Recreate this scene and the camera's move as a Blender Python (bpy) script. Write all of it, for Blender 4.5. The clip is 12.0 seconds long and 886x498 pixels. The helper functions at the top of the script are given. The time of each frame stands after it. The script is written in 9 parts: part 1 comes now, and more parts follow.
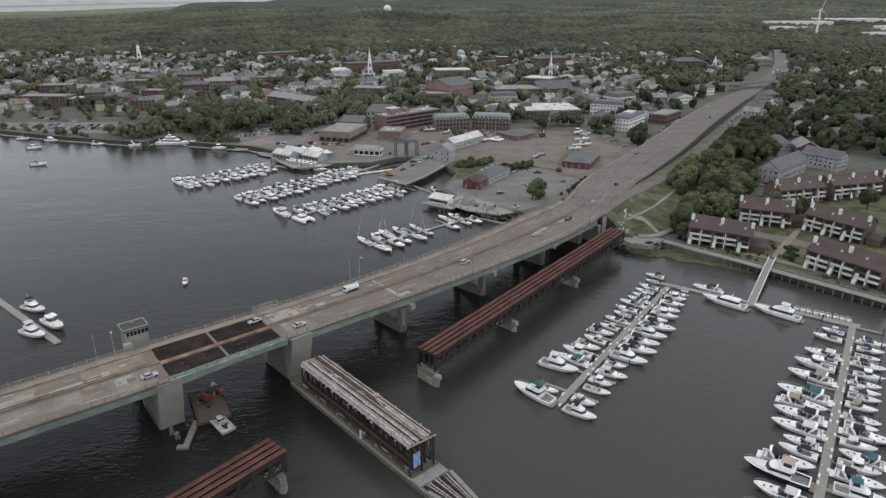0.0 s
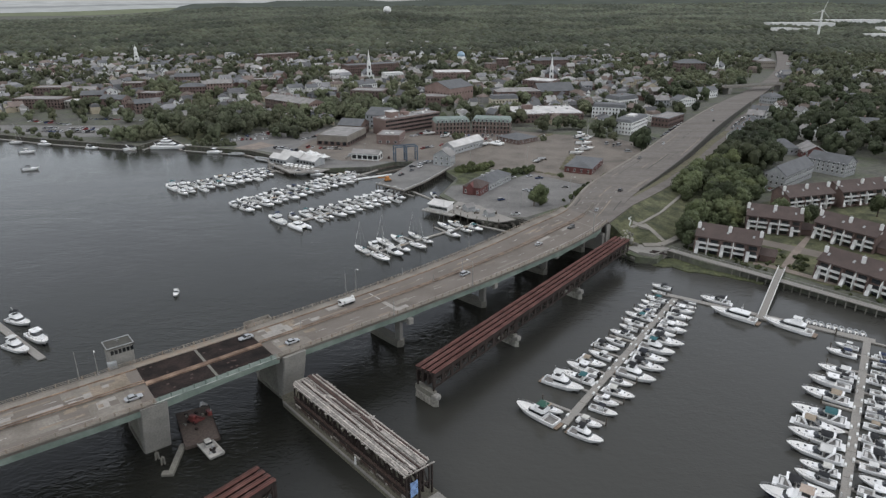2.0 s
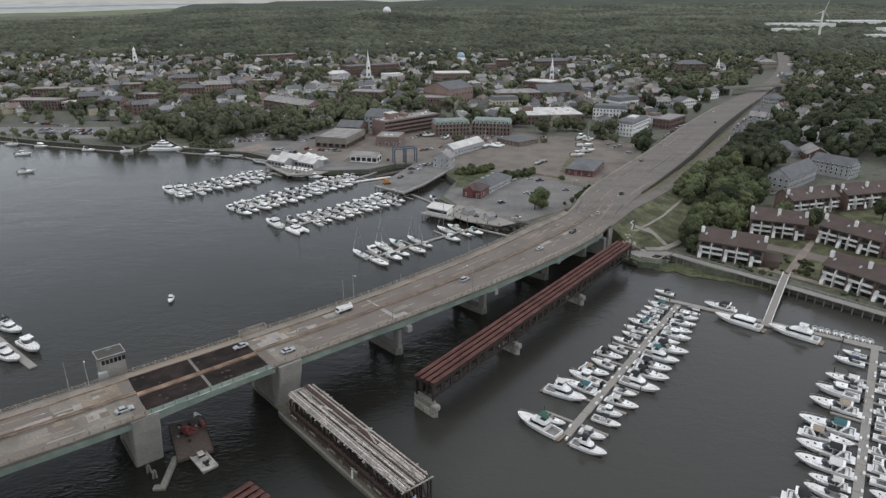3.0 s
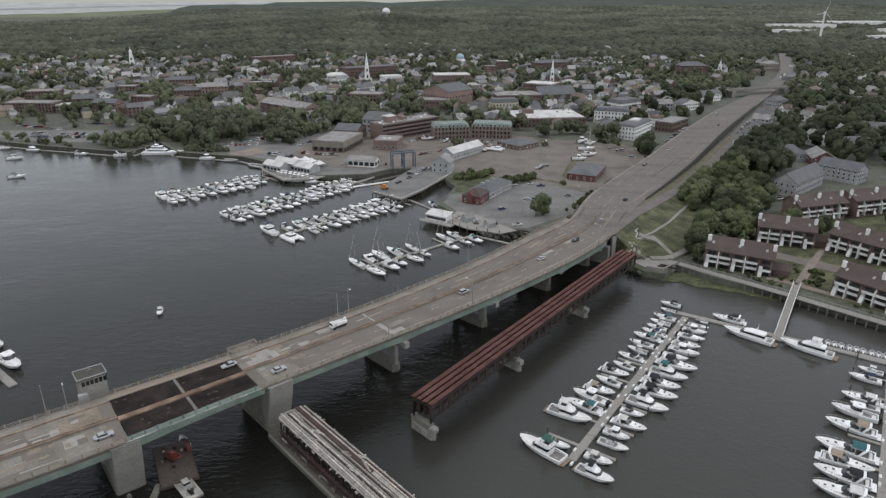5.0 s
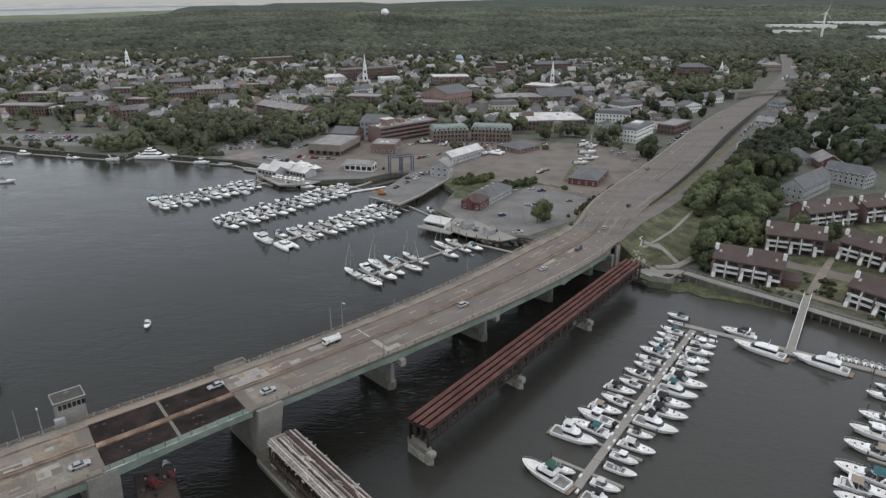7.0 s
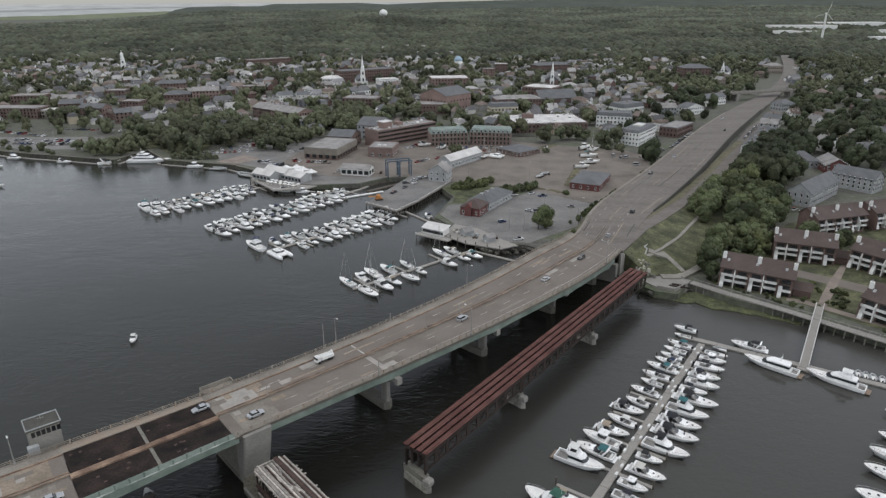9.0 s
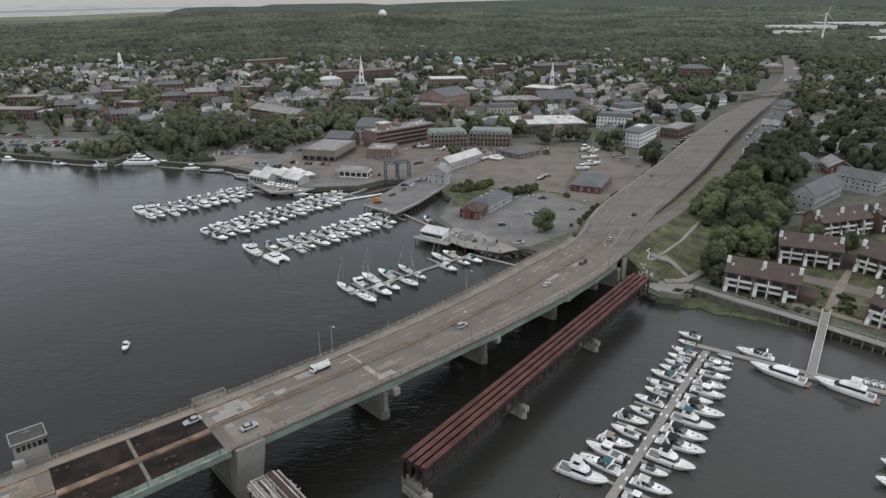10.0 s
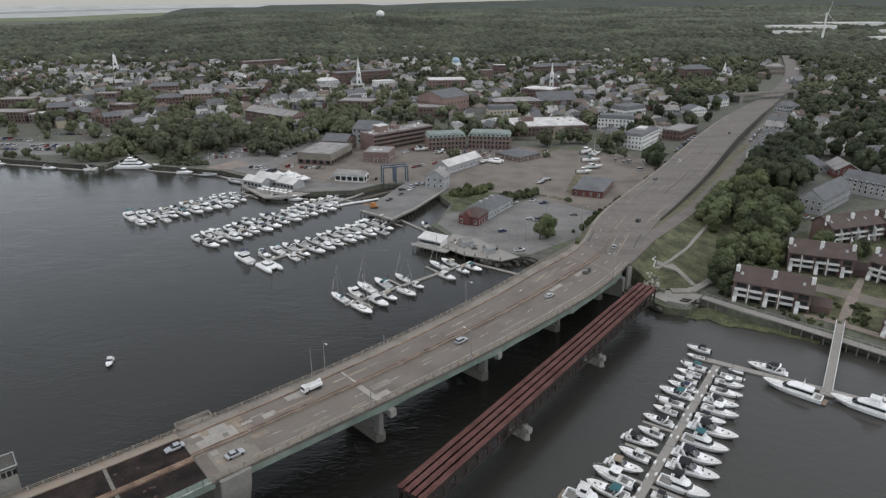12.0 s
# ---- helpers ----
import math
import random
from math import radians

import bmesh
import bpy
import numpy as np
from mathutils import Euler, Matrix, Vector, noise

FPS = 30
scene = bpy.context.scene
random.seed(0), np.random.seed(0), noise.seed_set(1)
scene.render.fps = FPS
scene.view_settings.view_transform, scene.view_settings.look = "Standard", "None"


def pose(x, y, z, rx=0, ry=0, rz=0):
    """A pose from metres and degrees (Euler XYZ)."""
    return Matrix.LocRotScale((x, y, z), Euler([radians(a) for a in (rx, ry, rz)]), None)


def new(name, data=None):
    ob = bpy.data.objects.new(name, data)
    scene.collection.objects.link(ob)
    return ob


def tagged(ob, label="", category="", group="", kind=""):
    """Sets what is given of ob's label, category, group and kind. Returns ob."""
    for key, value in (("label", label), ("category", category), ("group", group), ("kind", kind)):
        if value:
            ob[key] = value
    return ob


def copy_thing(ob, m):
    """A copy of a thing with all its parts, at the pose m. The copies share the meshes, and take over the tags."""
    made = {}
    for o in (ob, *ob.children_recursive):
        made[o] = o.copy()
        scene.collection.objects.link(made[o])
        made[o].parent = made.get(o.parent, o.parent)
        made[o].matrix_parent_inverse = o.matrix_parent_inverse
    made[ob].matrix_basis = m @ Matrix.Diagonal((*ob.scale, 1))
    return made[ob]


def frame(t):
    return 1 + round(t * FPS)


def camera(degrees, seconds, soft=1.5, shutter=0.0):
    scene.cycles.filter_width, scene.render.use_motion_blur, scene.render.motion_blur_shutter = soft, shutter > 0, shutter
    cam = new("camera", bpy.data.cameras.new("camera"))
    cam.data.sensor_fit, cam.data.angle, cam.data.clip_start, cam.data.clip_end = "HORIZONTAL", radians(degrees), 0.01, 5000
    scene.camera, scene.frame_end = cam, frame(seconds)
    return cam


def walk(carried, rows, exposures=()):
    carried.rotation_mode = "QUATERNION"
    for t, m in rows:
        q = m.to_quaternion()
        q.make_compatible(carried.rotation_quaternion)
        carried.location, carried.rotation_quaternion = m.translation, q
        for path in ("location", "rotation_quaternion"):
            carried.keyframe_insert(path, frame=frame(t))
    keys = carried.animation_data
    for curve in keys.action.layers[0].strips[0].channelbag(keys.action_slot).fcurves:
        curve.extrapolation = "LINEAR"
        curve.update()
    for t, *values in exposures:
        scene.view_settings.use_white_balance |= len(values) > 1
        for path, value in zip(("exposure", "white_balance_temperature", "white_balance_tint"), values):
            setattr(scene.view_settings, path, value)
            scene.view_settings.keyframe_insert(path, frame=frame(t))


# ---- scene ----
# ---- camera and its way ----
cam = camera(68.0, 12.0, soft=1.35)
PATH = [
    (0.0, 1.733, -3.509, 116.473, -21.1854, -0.0268, 0.2533),
    (1.0, 1.822, 1.301, 116.707, -21.1436, -0.0338, 0.2598),
    (2.0, 1.944, 6.187, 116.903, -21.1039, -0.0366, 0.2588),
    (3.0, 2.092, 11.142, 117.061, -21.0663, -0.0353, 0.2502),
    (4.0, 2.258, 16.163, 117.180, -21.0308, -0.0298, 0.2342),
    (5.0, 2.437, 21.243, 117.261, -20.9974, -0.0201, 0.2106),
    (6.0, 2.619, 26.377, 117.303, -20.9661, -0.0062, 0.1795),
    (7.0, 2.799, 31.561, 117.307, -20.9369, 0.0119, 0.1409),
    (8.0, 2.969, 36.788, 117.273, -20.9098, 0.0341, 0.0948),
    (9.0, 3.122, 42.053, 117.200, -20.8848, 0.0605, 0.0412),
    (10.0, 3.251, 47.352, 117.089, -20.8619, 0.0911, -0.0199),
    (11.0, 3.349, 52.678, 116.939, -20.8411, 0.1259, -0.0885),
    (12.0, 3.409, 58.026, 116.751, -20.8224, 0.1649, -0.1646),
]
EXPOSURE = [(0.0, 0.0), (12.0, 0.0)]
walk(cam, [(t, pose(x, y, z, 90 + p, r, w)) for t, x, y, z, p, r, w in PATH], EXPOSURE)

# ---- overcast daylight ----
SUN_ELEVATION, SUN_TURN = 56.0, 100.0
world = bpy.data.worlds.new("overcast_sky")
scene.world = world
world.use_nodes = True
wt = world.node_tree
sky = wt.nodes.new("ShaderNodeTexSky")
sky.sky_type, sky.sun_disc = "NISHITA", False
sky.sun_elevation, sky.sun_rotation = radians(SUN_ELEVATION), radians(SUN_TURN)
sky.air_density, sky.dust_density = 1.0, 1.2
grey = wt.nodes.new("ShaderNodeHueSaturation")
grey.inputs["Saturation"].default_value = 0.3
wt.links.new(sky.outputs[0], grey.inputs["Color"])
wt.links.new(grey.outputs[0], wt.nodes["Background"].inputs["Color"])
wt.nodes["Background"].inputs["Strength"].default_value = 0.2
sun = new("sun", bpy.data.lights.new("sun", "SUN"))
sun.data.energy, sun.data.angle, sun.data.color = 0.8, radians(35), (1.0, 0.97, 0.93)
sun.matrix_world = pose(0, 0, 600, 90 - SUN_ELEVATION, 0, SUN_TURN - 180)

# ---- materials ----
def surface(name, colour, rough=0.7, metal=0.0, grain=0.25, stain=0.25, size=0.5, broad=6.0, bump=0.3, depth=0.03,
            tint=None, shift=0.0, palette=None, spec=0.5, stretch=None, islands=False):
    """Principled paint with fine grain, broad stains and relief; shift varies it from object to object, palette picks a colour for each."""
    m = bpy.data.materials.new(name)
    m.use_nodes = True
    t, n = m.node_tree, m.node_tree.nodes
    b = n["Principled BSDF"]
    b.inputs["Roughness"].default_value, b.inputs["Metallic"].default_value = rough, metal
    b.inputs["Specular IOR Level"].default_value = spec
    g = n.new("ShaderNodeNewGeometry")
    where = g.outputs["Position"]
    if stretch:
        mp = n.new("ShaderNodeMapping")
        mp.inputs["Rotation"].default_value = (0, 0, radians(stretch[0]))
        mp.inputs["Scale"].default_value = stretch[1]
        t.links.new(where, mp.inputs["Vector"])
        where = mp.outputs["Vector"]

    def cloud(scale, detail):
        k = n.new("ShaderNodeTexNoise")
        k.inputs["Scale"].default_value, k.inputs["Detail"].default_value = scale, detail
        t.links.new(where, k.inputs["Vector"])
        return k.outputs["Fac"]

    def rng(fac, lo, hi):
        k = n.new("ShaderNodeMapRange")
        k.inputs["From Min"].default_value, k.inputs["From Max"].default_value = 0.3, 0.7
        k.inputs["To Min"].default_value, k.inputs["To Max"].default_value = lo, hi
        t.links.new(fac, k.inputs["Value"])
        return k.outputs["Result"]

    def times(a, c):
        k = n.new("ShaderNodeMath")
        k.operation = "MULTIPLY"
        t.links.new(a, k.inputs[0])
        t.links.new(c, k.inputs[1])
        return k.outputs[0]

    fine, wide = cloud(1.0 / size, 4.0), cloud(1.0 / broad, 3.0)
    value = times(rng(fine, 1 - grain, 1 + grain), rng(wide, 1 - stain, 1 + stain))
    info = n.new("ShaderNodeObjectInfo")
    if shift:
        k = n.new("ShaderNodeMapRange")
        k.inputs["To Min"].default_value, k.inputs["To Max"].default_value = 1 - shift, 1 + shift
        t.links.new(info.outputs["Random"], k.inputs["Value"])
        value = times(value, k.outputs["Result"])
    base = n.new("ShaderNodeMix")
    base.data_type = "RGBA"
    base.inputs["A"].default_value = (*colour, 1)
    base.inputs["B"].default_value = (*(tint or colour), 1)
    t.links.new(rng(wide, 0, 1), base.inputs["Factor"])
    out = base.outputs["Result"]
    if palette:
        ramp = n.new("ShaderNodeValToRGB")
        ramp.color_ramp.interpolation = "CONSTANT"
        for i, c in enumerate(palette):
            e = ramp.color_ramp.elements[i] if i < 2 else ramp.color_ramp.elements.new(i / len(palette))
            e.position, e.color = i / len(palette), (*c, 1)
        t.links.new(g.outputs["Random Per Island"] if islands else info.outputs["Random"], ramp.inputs["Fac"])
        out = ramp.outputs["Color"]
    hsv = n.new("ShaderNodeHueSaturation")
    t.links.new(out, hsv.inputs["Color"])
    t.links.new(value, hsv.inputs["Value"])
    t.links.new(hsv.outputs["Color"], b.inputs["Base Color"])
    if bump:
        k = n.new("ShaderNodeBump")
        k.inputs["Strength"].default_value, k.inputs["Distance"].default_value = bump, depth
        t.links.new(fine, k.inputs["Height"])
        t.links.new(k.outputs["Normal"], b.inputs["Normal"])
    return m


def island_leaves(name, dark, light, scale, broad=25.0, vary=0.4):
    """Foliage that varies from clump to clump, and from tree to tree."""
    m = surface(name, dark, 0.75, grain=0.35, stain=0.3, size=scale, broad=broad, bump=0.6, depth=0.3, tint=light, shift=0.35, spec=0.2)
    t, n = m.node_tree, m.node_tree.nodes
    g = n.new("ShaderNodeNewGeometry")
    k = n.new("ShaderNodeMapRange")
    k.inputs["To Min"].default_value, k.inputs["To Max"].default_value = 1 - vary, 1 + vary
    t.links.new(g.outputs["Random Per Island"], k.inputs["Value"])
    h = n.new("ShaderNodeHueSaturation")
    b = n["Principled BSDF"]
    old = b.inputs["Base Color"].links[0].from_socket
    t.links.new(old, h.inputs["Color"])
    t.links.new(k.outputs["Result"], h.inputs["Value"])
    hue = n.new("ShaderNodeMapRange")
    hue.inputs["To Min"].default_value, hue.inputs["To Max"].default_value = 0.485, 0.52
    t.links.new(g.outputs["Random Per Island"], hue.inputs["Value"])
    t.links.new(hue.outputs["Result"], h.inputs["Hue"])
    t.links.new(h.outputs["Color"], b.inputs["Base Color"])
    return m


def water_material():
    m = bpy.data.materials.new("river_water")
    m.use_nodes = True
    t, n = m.node_tree, m.node_tree.nodes
    b = n["Principled BSDF"]
    b.inputs["Base Color"].default_value = (0.012, 0.0125, 0.0105, 1)
    b.inputs["Roughness"].default_value, b.inputs["IOR"].default_value = 0.13, 1.33
    g = n.new("ShaderNodeNewGeometry")
    heights = []
    for turn, scale, size, detail, dist in ((-12, (0.62, 1.0, 1), 0.95, 3, 0.5), (20, (0.6, 1.0, 1), 0.3, 3, 0.6), (-30, (0.6, 1, 1), 0.05, 2, 0)):
        mp, k = n.new("ShaderNodeMapping"), n.new("ShaderNodeTexNoise")
        mp.inputs["Rotation"].default_value, mp.inputs["Scale"].default_value = (0, 0, radians(turn)), scale
        k.inputs["Scale"].default_value, k.inputs["Detail"].default_value, k.inputs["Distortion"].default_value = size, detail, dist
        t.links.new(g.outputs["Position"], mp.inputs["Vector"])
        t.links.new(mp.outputs["Vector"], k.inputs["Vector"])
        heights.append(k.outputs["Fac"])
    # calmer and rougher patches
    calm = n.new("ShaderNodeTexNoise")
    calm.inputs["Scale"].default_value = 0.018
    t.links.new(g.outputs["Position"], calm.inputs["Vector"])
    cr = n.new("ShaderNodeMapRange")
    cr.inputs["From Min"].default_value, cr.inputs["From Max"].default_value = 0.35, 0.65
    cr.inputs["To Min"].default_value, cr.inputs["To Max"].default_value = 0.4, 1.1
    t.links.new(calm.outputs["Fac"], cr.inputs["Value"])
    # base colour: reflected sky painted in on both sides, bridge shade in the band between
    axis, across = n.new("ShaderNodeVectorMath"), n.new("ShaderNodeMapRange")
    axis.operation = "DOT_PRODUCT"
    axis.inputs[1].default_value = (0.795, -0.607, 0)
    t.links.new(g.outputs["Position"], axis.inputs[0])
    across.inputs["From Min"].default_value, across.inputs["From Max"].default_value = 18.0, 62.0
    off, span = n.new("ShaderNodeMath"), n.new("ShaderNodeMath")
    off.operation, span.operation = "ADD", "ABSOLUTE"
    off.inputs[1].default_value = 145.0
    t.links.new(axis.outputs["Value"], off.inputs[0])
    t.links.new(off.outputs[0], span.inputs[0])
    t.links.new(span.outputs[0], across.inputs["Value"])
    bank, sky_sheen = n.new("ShaderNodeMapRange"), n.new("ShaderNodeMix")
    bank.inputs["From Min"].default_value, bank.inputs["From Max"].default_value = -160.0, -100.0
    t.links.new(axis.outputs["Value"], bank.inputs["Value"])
    sky_sheen.data_type = "RGBA"
    sky_sheen.inputs["A"].default_value, sky_sheen.inputs["B"].default_value = (0.031, 0.032, 0.0275, 1), (0.056, 0.0555, 0.049, 1)
    t.links.new(bank.outputs["Result"], sky_sheen.inputs["Factor"])
    shade_mix = n.new("ShaderNodeMix")
    shade_mix.data_type = "RGBA"
    shade_mix.inputs["A"].default_value = (0.015, 0.0154, 0.0128, 1)
    t.links.new(sky_sheen.outputs["Result"], shade_mix.inputs["B"])
    t.links.new(across.outputs["Result"], shade_mix.inputs["Factor"])
    t.links.new(shade_mix.outputs["Result"], b.inputs["Base Color"])
    still = n.new("ShaderNodeMapRange")
    still.inputs["From Min"].default_value, still.inputs["From Max"].default_value = -125.0, -75.0
    still.inputs["To Min"].default_value, still.inputs["To Max"].default_value = 1.0, 0.4
    t.links.new(axis.outputs["Value"], still.inputs["Value"])
    both = n.new("ShaderNodeMath")
    both.operation = "MULTIPLY"
    slack, quiet = n.new("ShaderNodeMapRange"), n.new("ShaderNodeMath")
    slack.inputs["From Min"].default_value, slack.inputs["From Max"].default_value = -225.0, -160.0
    slack.inputs["To Min"].default_value, slack.inputs["To Max"].default_value = 0.42, 1.0
    quiet.operation = "MULTIPLY"
    t.links.new(axis.outputs["Value"], slack.inputs["Value"])
    t.links.new(slack.outputs["Result"], quiet.inputs[0])
    t.links.new(still.outputs["Result"], quiet.inputs[1])
    t.links.new(cr.outputs["Result"], both.inputs[0])
    t.links.new(quiet.outputs[0], both.inputs[1])
    last = None
    for h, d, s in zip(heights, (0.5, 1.0, 2.4), (0.44, 0.27, 0.2)):
        k = n.new("ShaderNodeBump")
        k.inputs["Distance"].default_value = d
        sm = n.new("ShaderNodeMath")
        sm.operation = "MULTIPLY"
        sm.inputs[1].default_value = s
        t.links.new(both.outputs[0], sm.inputs[0])
        t.links.new(sm.outputs[0], k.inputs["Strength"])
        t.links.new(h, k.inputs["Height"])
        if last:
            t.links.new(last.outputs["Normal"], k.inputs["Normal"])
        last = k
    t.links.new(last.outputs["Normal"], b.inputs["Normal"])
    return m


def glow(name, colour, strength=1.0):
    """Far distance that shines by itself, with haze mixed into its colour."""
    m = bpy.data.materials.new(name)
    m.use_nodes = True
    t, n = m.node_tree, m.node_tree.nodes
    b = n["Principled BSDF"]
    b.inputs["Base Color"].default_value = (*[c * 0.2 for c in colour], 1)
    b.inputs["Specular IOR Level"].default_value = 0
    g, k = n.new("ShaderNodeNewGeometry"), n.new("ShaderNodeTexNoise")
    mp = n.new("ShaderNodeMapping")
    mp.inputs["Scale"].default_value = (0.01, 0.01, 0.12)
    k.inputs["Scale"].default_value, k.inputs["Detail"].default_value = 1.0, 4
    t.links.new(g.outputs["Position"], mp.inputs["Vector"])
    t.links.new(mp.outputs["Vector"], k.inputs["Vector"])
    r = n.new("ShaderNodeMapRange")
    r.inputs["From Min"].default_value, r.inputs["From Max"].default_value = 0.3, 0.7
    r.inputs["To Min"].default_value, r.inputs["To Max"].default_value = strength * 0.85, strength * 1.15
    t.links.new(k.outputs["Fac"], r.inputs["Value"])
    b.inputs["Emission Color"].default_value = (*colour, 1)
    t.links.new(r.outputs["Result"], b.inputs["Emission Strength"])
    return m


WATER = water_material()
ASPHALT = surface("worn_asphalt", (0.19, 0.163, 0.138), 0.9, grain=0.11, stain=0.28, size=0.35, broad=9, bump=0.2, tint=(0.142, 0.124, 0.107))
ROAD_ASPHALT = surface("old_road_asphalt", (0.172, 0.152, 0.132), 0.92, grain=0.22, stain=0.3, size=0.7, broad=9, bump=0.2, tint=(0.128, 0.116, 0.104), stretch=(-57, (0.25, 1.0, 1.0)))
LOT = surface("gravel_lot", (0.2, 0.176, 0.15), 0.95, grain=0.22, stain=0.4, size=0.8, broad=14, tint=(0.14, 0.122, 0.103))
PARKING = surface("parking_asphalt", (0.2, 0.195, 0.185), 0.95, grain=0.2, stain=0.35, size=0.7, broad=11, tint=(0.15, 0.145, 0.137))
GROUND = surface("town_ground", (0.15, 0.146, 0.128), 0.95, grain=0.3, stain=0.45, size=2.0, broad=16, tint=(0.06, 0.07, 0.04))
GRASS = surface("grass", (0.062, 0.07, 0.034), 0.95, grain=0.4, stain=0.4, size=0.9, broad=7, bump=0.6, depth=0.15, tint=(0.098, 0.098, 0.05))
DRY_GRASS = surface("dry_grass_and_sand", (0.17, 0.15, 0.105), 0.95, grain=0.35, stain=0.45, size=0.7, broad=6, bump=0.5, depth=0.1, tint=(0.10, 0.10, 0.055))
MARSH = surface("marsh_grass", (0.052, 0.06, 0.03), 0.95, grain=0.45, stain=0.4, size=0.9, broad=6, bump=0.8, depth=0.2, tint=(0.082, 0.09, 0.04))
CONCRETE = surface("concrete", (0.27, 0.26, 0.235), 0.9, grain=0.15, stain=0.25, size=0.5, broad=5, tint=(0.21, 0.20, 0.18))
OLD_CONCRETE = surface("stained_concrete", (0.21, 0.20, 0.17), 0.9, grain=0.25, stain=0.35, size=0.6, broad=4, bump=0.5, depth=0.06, tint=(0.13, 0.125, 0.105))
SLAB = surface("patched_deck_concrete", (0.24, 0.212, 0.178), 0.9, grain=0.15, stain=0.3, size=0.6, broad=7, tint=(0.19, 0.175, 0.15))
NEW_SLAB = surface("fresh_concrete_patch", (0.315, 0.295, 0.265), 0.9, grain=0.1, stain=0.12, size=0.6, broad=3)
PAINT = surface("road_paint", (0.4, 0.39, 0.36), 0.8, grain=0.3, stain=0.4, size=0.3, broad=2, bump=0)
GREEN_STEEL = surface("green_bridge_paint", (0.14, 0.185, 0.155), 0.6, grain=0.1, stain=0.2, size=0.5, broad=5, tint=(0.18, 0.215, 0.185))
BROWN_SLAB = surface("buff_deck_concrete", (0.27, 0.225, 0.17), 0.9, grain=0.2, stain=0.3, size=0.6, broad=6, tint=(0.21, 0.17, 0.13))
PALE_GREEN = surface("worn_pale_green_paint", (0.27, 0.32, 0.28), 0.7, grain=0.2, stain=0.4, size=0.4, broad=3, tint=(0.4, 0.4, 0.37))
RAIL_STEEL = surface("weathered_rail_steel", (0.33, 0.30, 0.25), 0.75, 0.0, grain=0.2, stain=0.3, size=0.3, broad=3, tint=(0.2, 0.15, 0.11))
KERB_RUST = surface("rusty_steel_kerb", (0.17, 0.105, 0.07), 0.8, grain=0.3, stain=0.4, size=0.4, broad=4, tint=(0.24, 0.17, 0.12))
GRATING = surface("dark_steel_grating", (0.024, 0.0205, 0.019), 0.95, 0.0, spec=0.15, grain=0.25, stain=0.4, size=0.5, broad=5, tint=(0.034, 0.024, 0.021))
RED_STEEL = surface("faded_red_lead_paint", (0.15, 0.05, 0.039), 0.85, grain=0.3, stain=0.35, size=0.5, broad=5, tint=(0.14, 0.062, 0.05))
RUST = surface("dark_rust", (0.038, 0.025, 0.019), 0.9, grain=0.4, stain=0.5, size=0.6, broad=4, bump=0.5, tint=(0.022, 0.016, 0.014))
OLD_RUST = surface("brown_rust", (0.085, 0.05, 0.04), 0.9, grain=0.4, stain=0.5, size=0.6, broad=4, bump=0.5, tint=(0.045, 0.03, 0.026))
TIMBER = surface("silvered_timber", (0.40, 0.375, 0.34), 0.9, grain=0.4, stain=0.4, size=0.5, broad=4, bump=0.5, tint=(0.24, 0.215, 0.19), shift=0.4)
WORKBOAT = surface("grimy_white_paint", (0.5, 0.49, 0.46), 0.6, grain=0.2, stain=0.35, size=0.4, broad=2, tint=(0.36, 0.34, 0.3))
SOLE = surface("boat_cockpit_floor", (0.26, 0.25, 0.235), 0.7, grain=0.15, stain=0.25, size=0.3, broad=2)
DOCK_WOOD = surface("dock_boards", (0.325, 0.31, 0.285), 0.9, grain=0.25, stain=0.2, size=0.25, broad=3, tint=(0.24, 0.225, 0.2))
# dark grey, no soot: on the retaining wall it carries painted shade
DARK_WALL = surface("dark_roof_and_shaded_wall", (0.095, 0.09, 0.08), 0.9, grain=0.25, stain=0.4, size=0.7, broad=5, bump=0.4, depth=0.06, tint=(0.05, 0.05, 0.04))
RIPRAP = surface("dark_boulders", (0.13, 0.12, 0.1), 0.95, grain=0.4, stain=0.4, size=0.6, broad=3, bump=0.6, depth=0.1, tint=(0.07, 0.066, 0.056))
APRON = surface("weedy_brown_concrete", (0.155, 0.142, 0.11), 0.95, grain=0.3, stain=0.4, size=0.7, broad=4, bump=0.5, depth=0.08, tint=(0.088, 0.084, 0.06))
PILE = surface("wet_piles", (0.09, 0.075, 0.06), 0.9, grain=0.3, stain=0.3, size=0.4, broad=2)
STONE = surface("granite_blocks", (0.25, 0.24, 0.21), 0.9, grain=0.35, stain=0.35, size=0.9, broad=6, bump=0.7, depth=0.1, shift=0.25)
BLUE_DOME = surface("pale_blue_dome", (0.3, 0.42, 0.52), 0.5, grain=0.05, stain=0.1, bump=0)
BUFF = surface("buff_clapboard", (0.46, 0.4, 0.29), 0.8, grain=0.1, stain=0.12, size=0.4, broad=6)
BRICK = surface("red_brick", (0.215, 0.15, 0.13), 0.9, grain=0.2, stain=0.2, size=0.4, broad=5, tint=(0.175, 0.127, 0.112), shift=0.3)
DARK_BRICK = surface("brown_brick", (0.14, 0.096, 0.083), 0.9, grain=0.2, stain=0.2, size=0.4, broad=5)
SIDING_COLOURS = [(0.66, 0.66, 0.64), (0.74, 0.74, 0.72), (0.34, 0.335, 0.32), (0.22, 0.23, 0.245), (0.5, 0.455, 0.36), (0.62, 0.61, 0.58), (0.145, 0.09, 0.077), (0.27, 0.235, 0.2), (0.76, 0.76, 0.74), (0.13, 0.085, 0.072), (0.4, 0.35, 0.26), (0.16, 0.13, 0.11)]
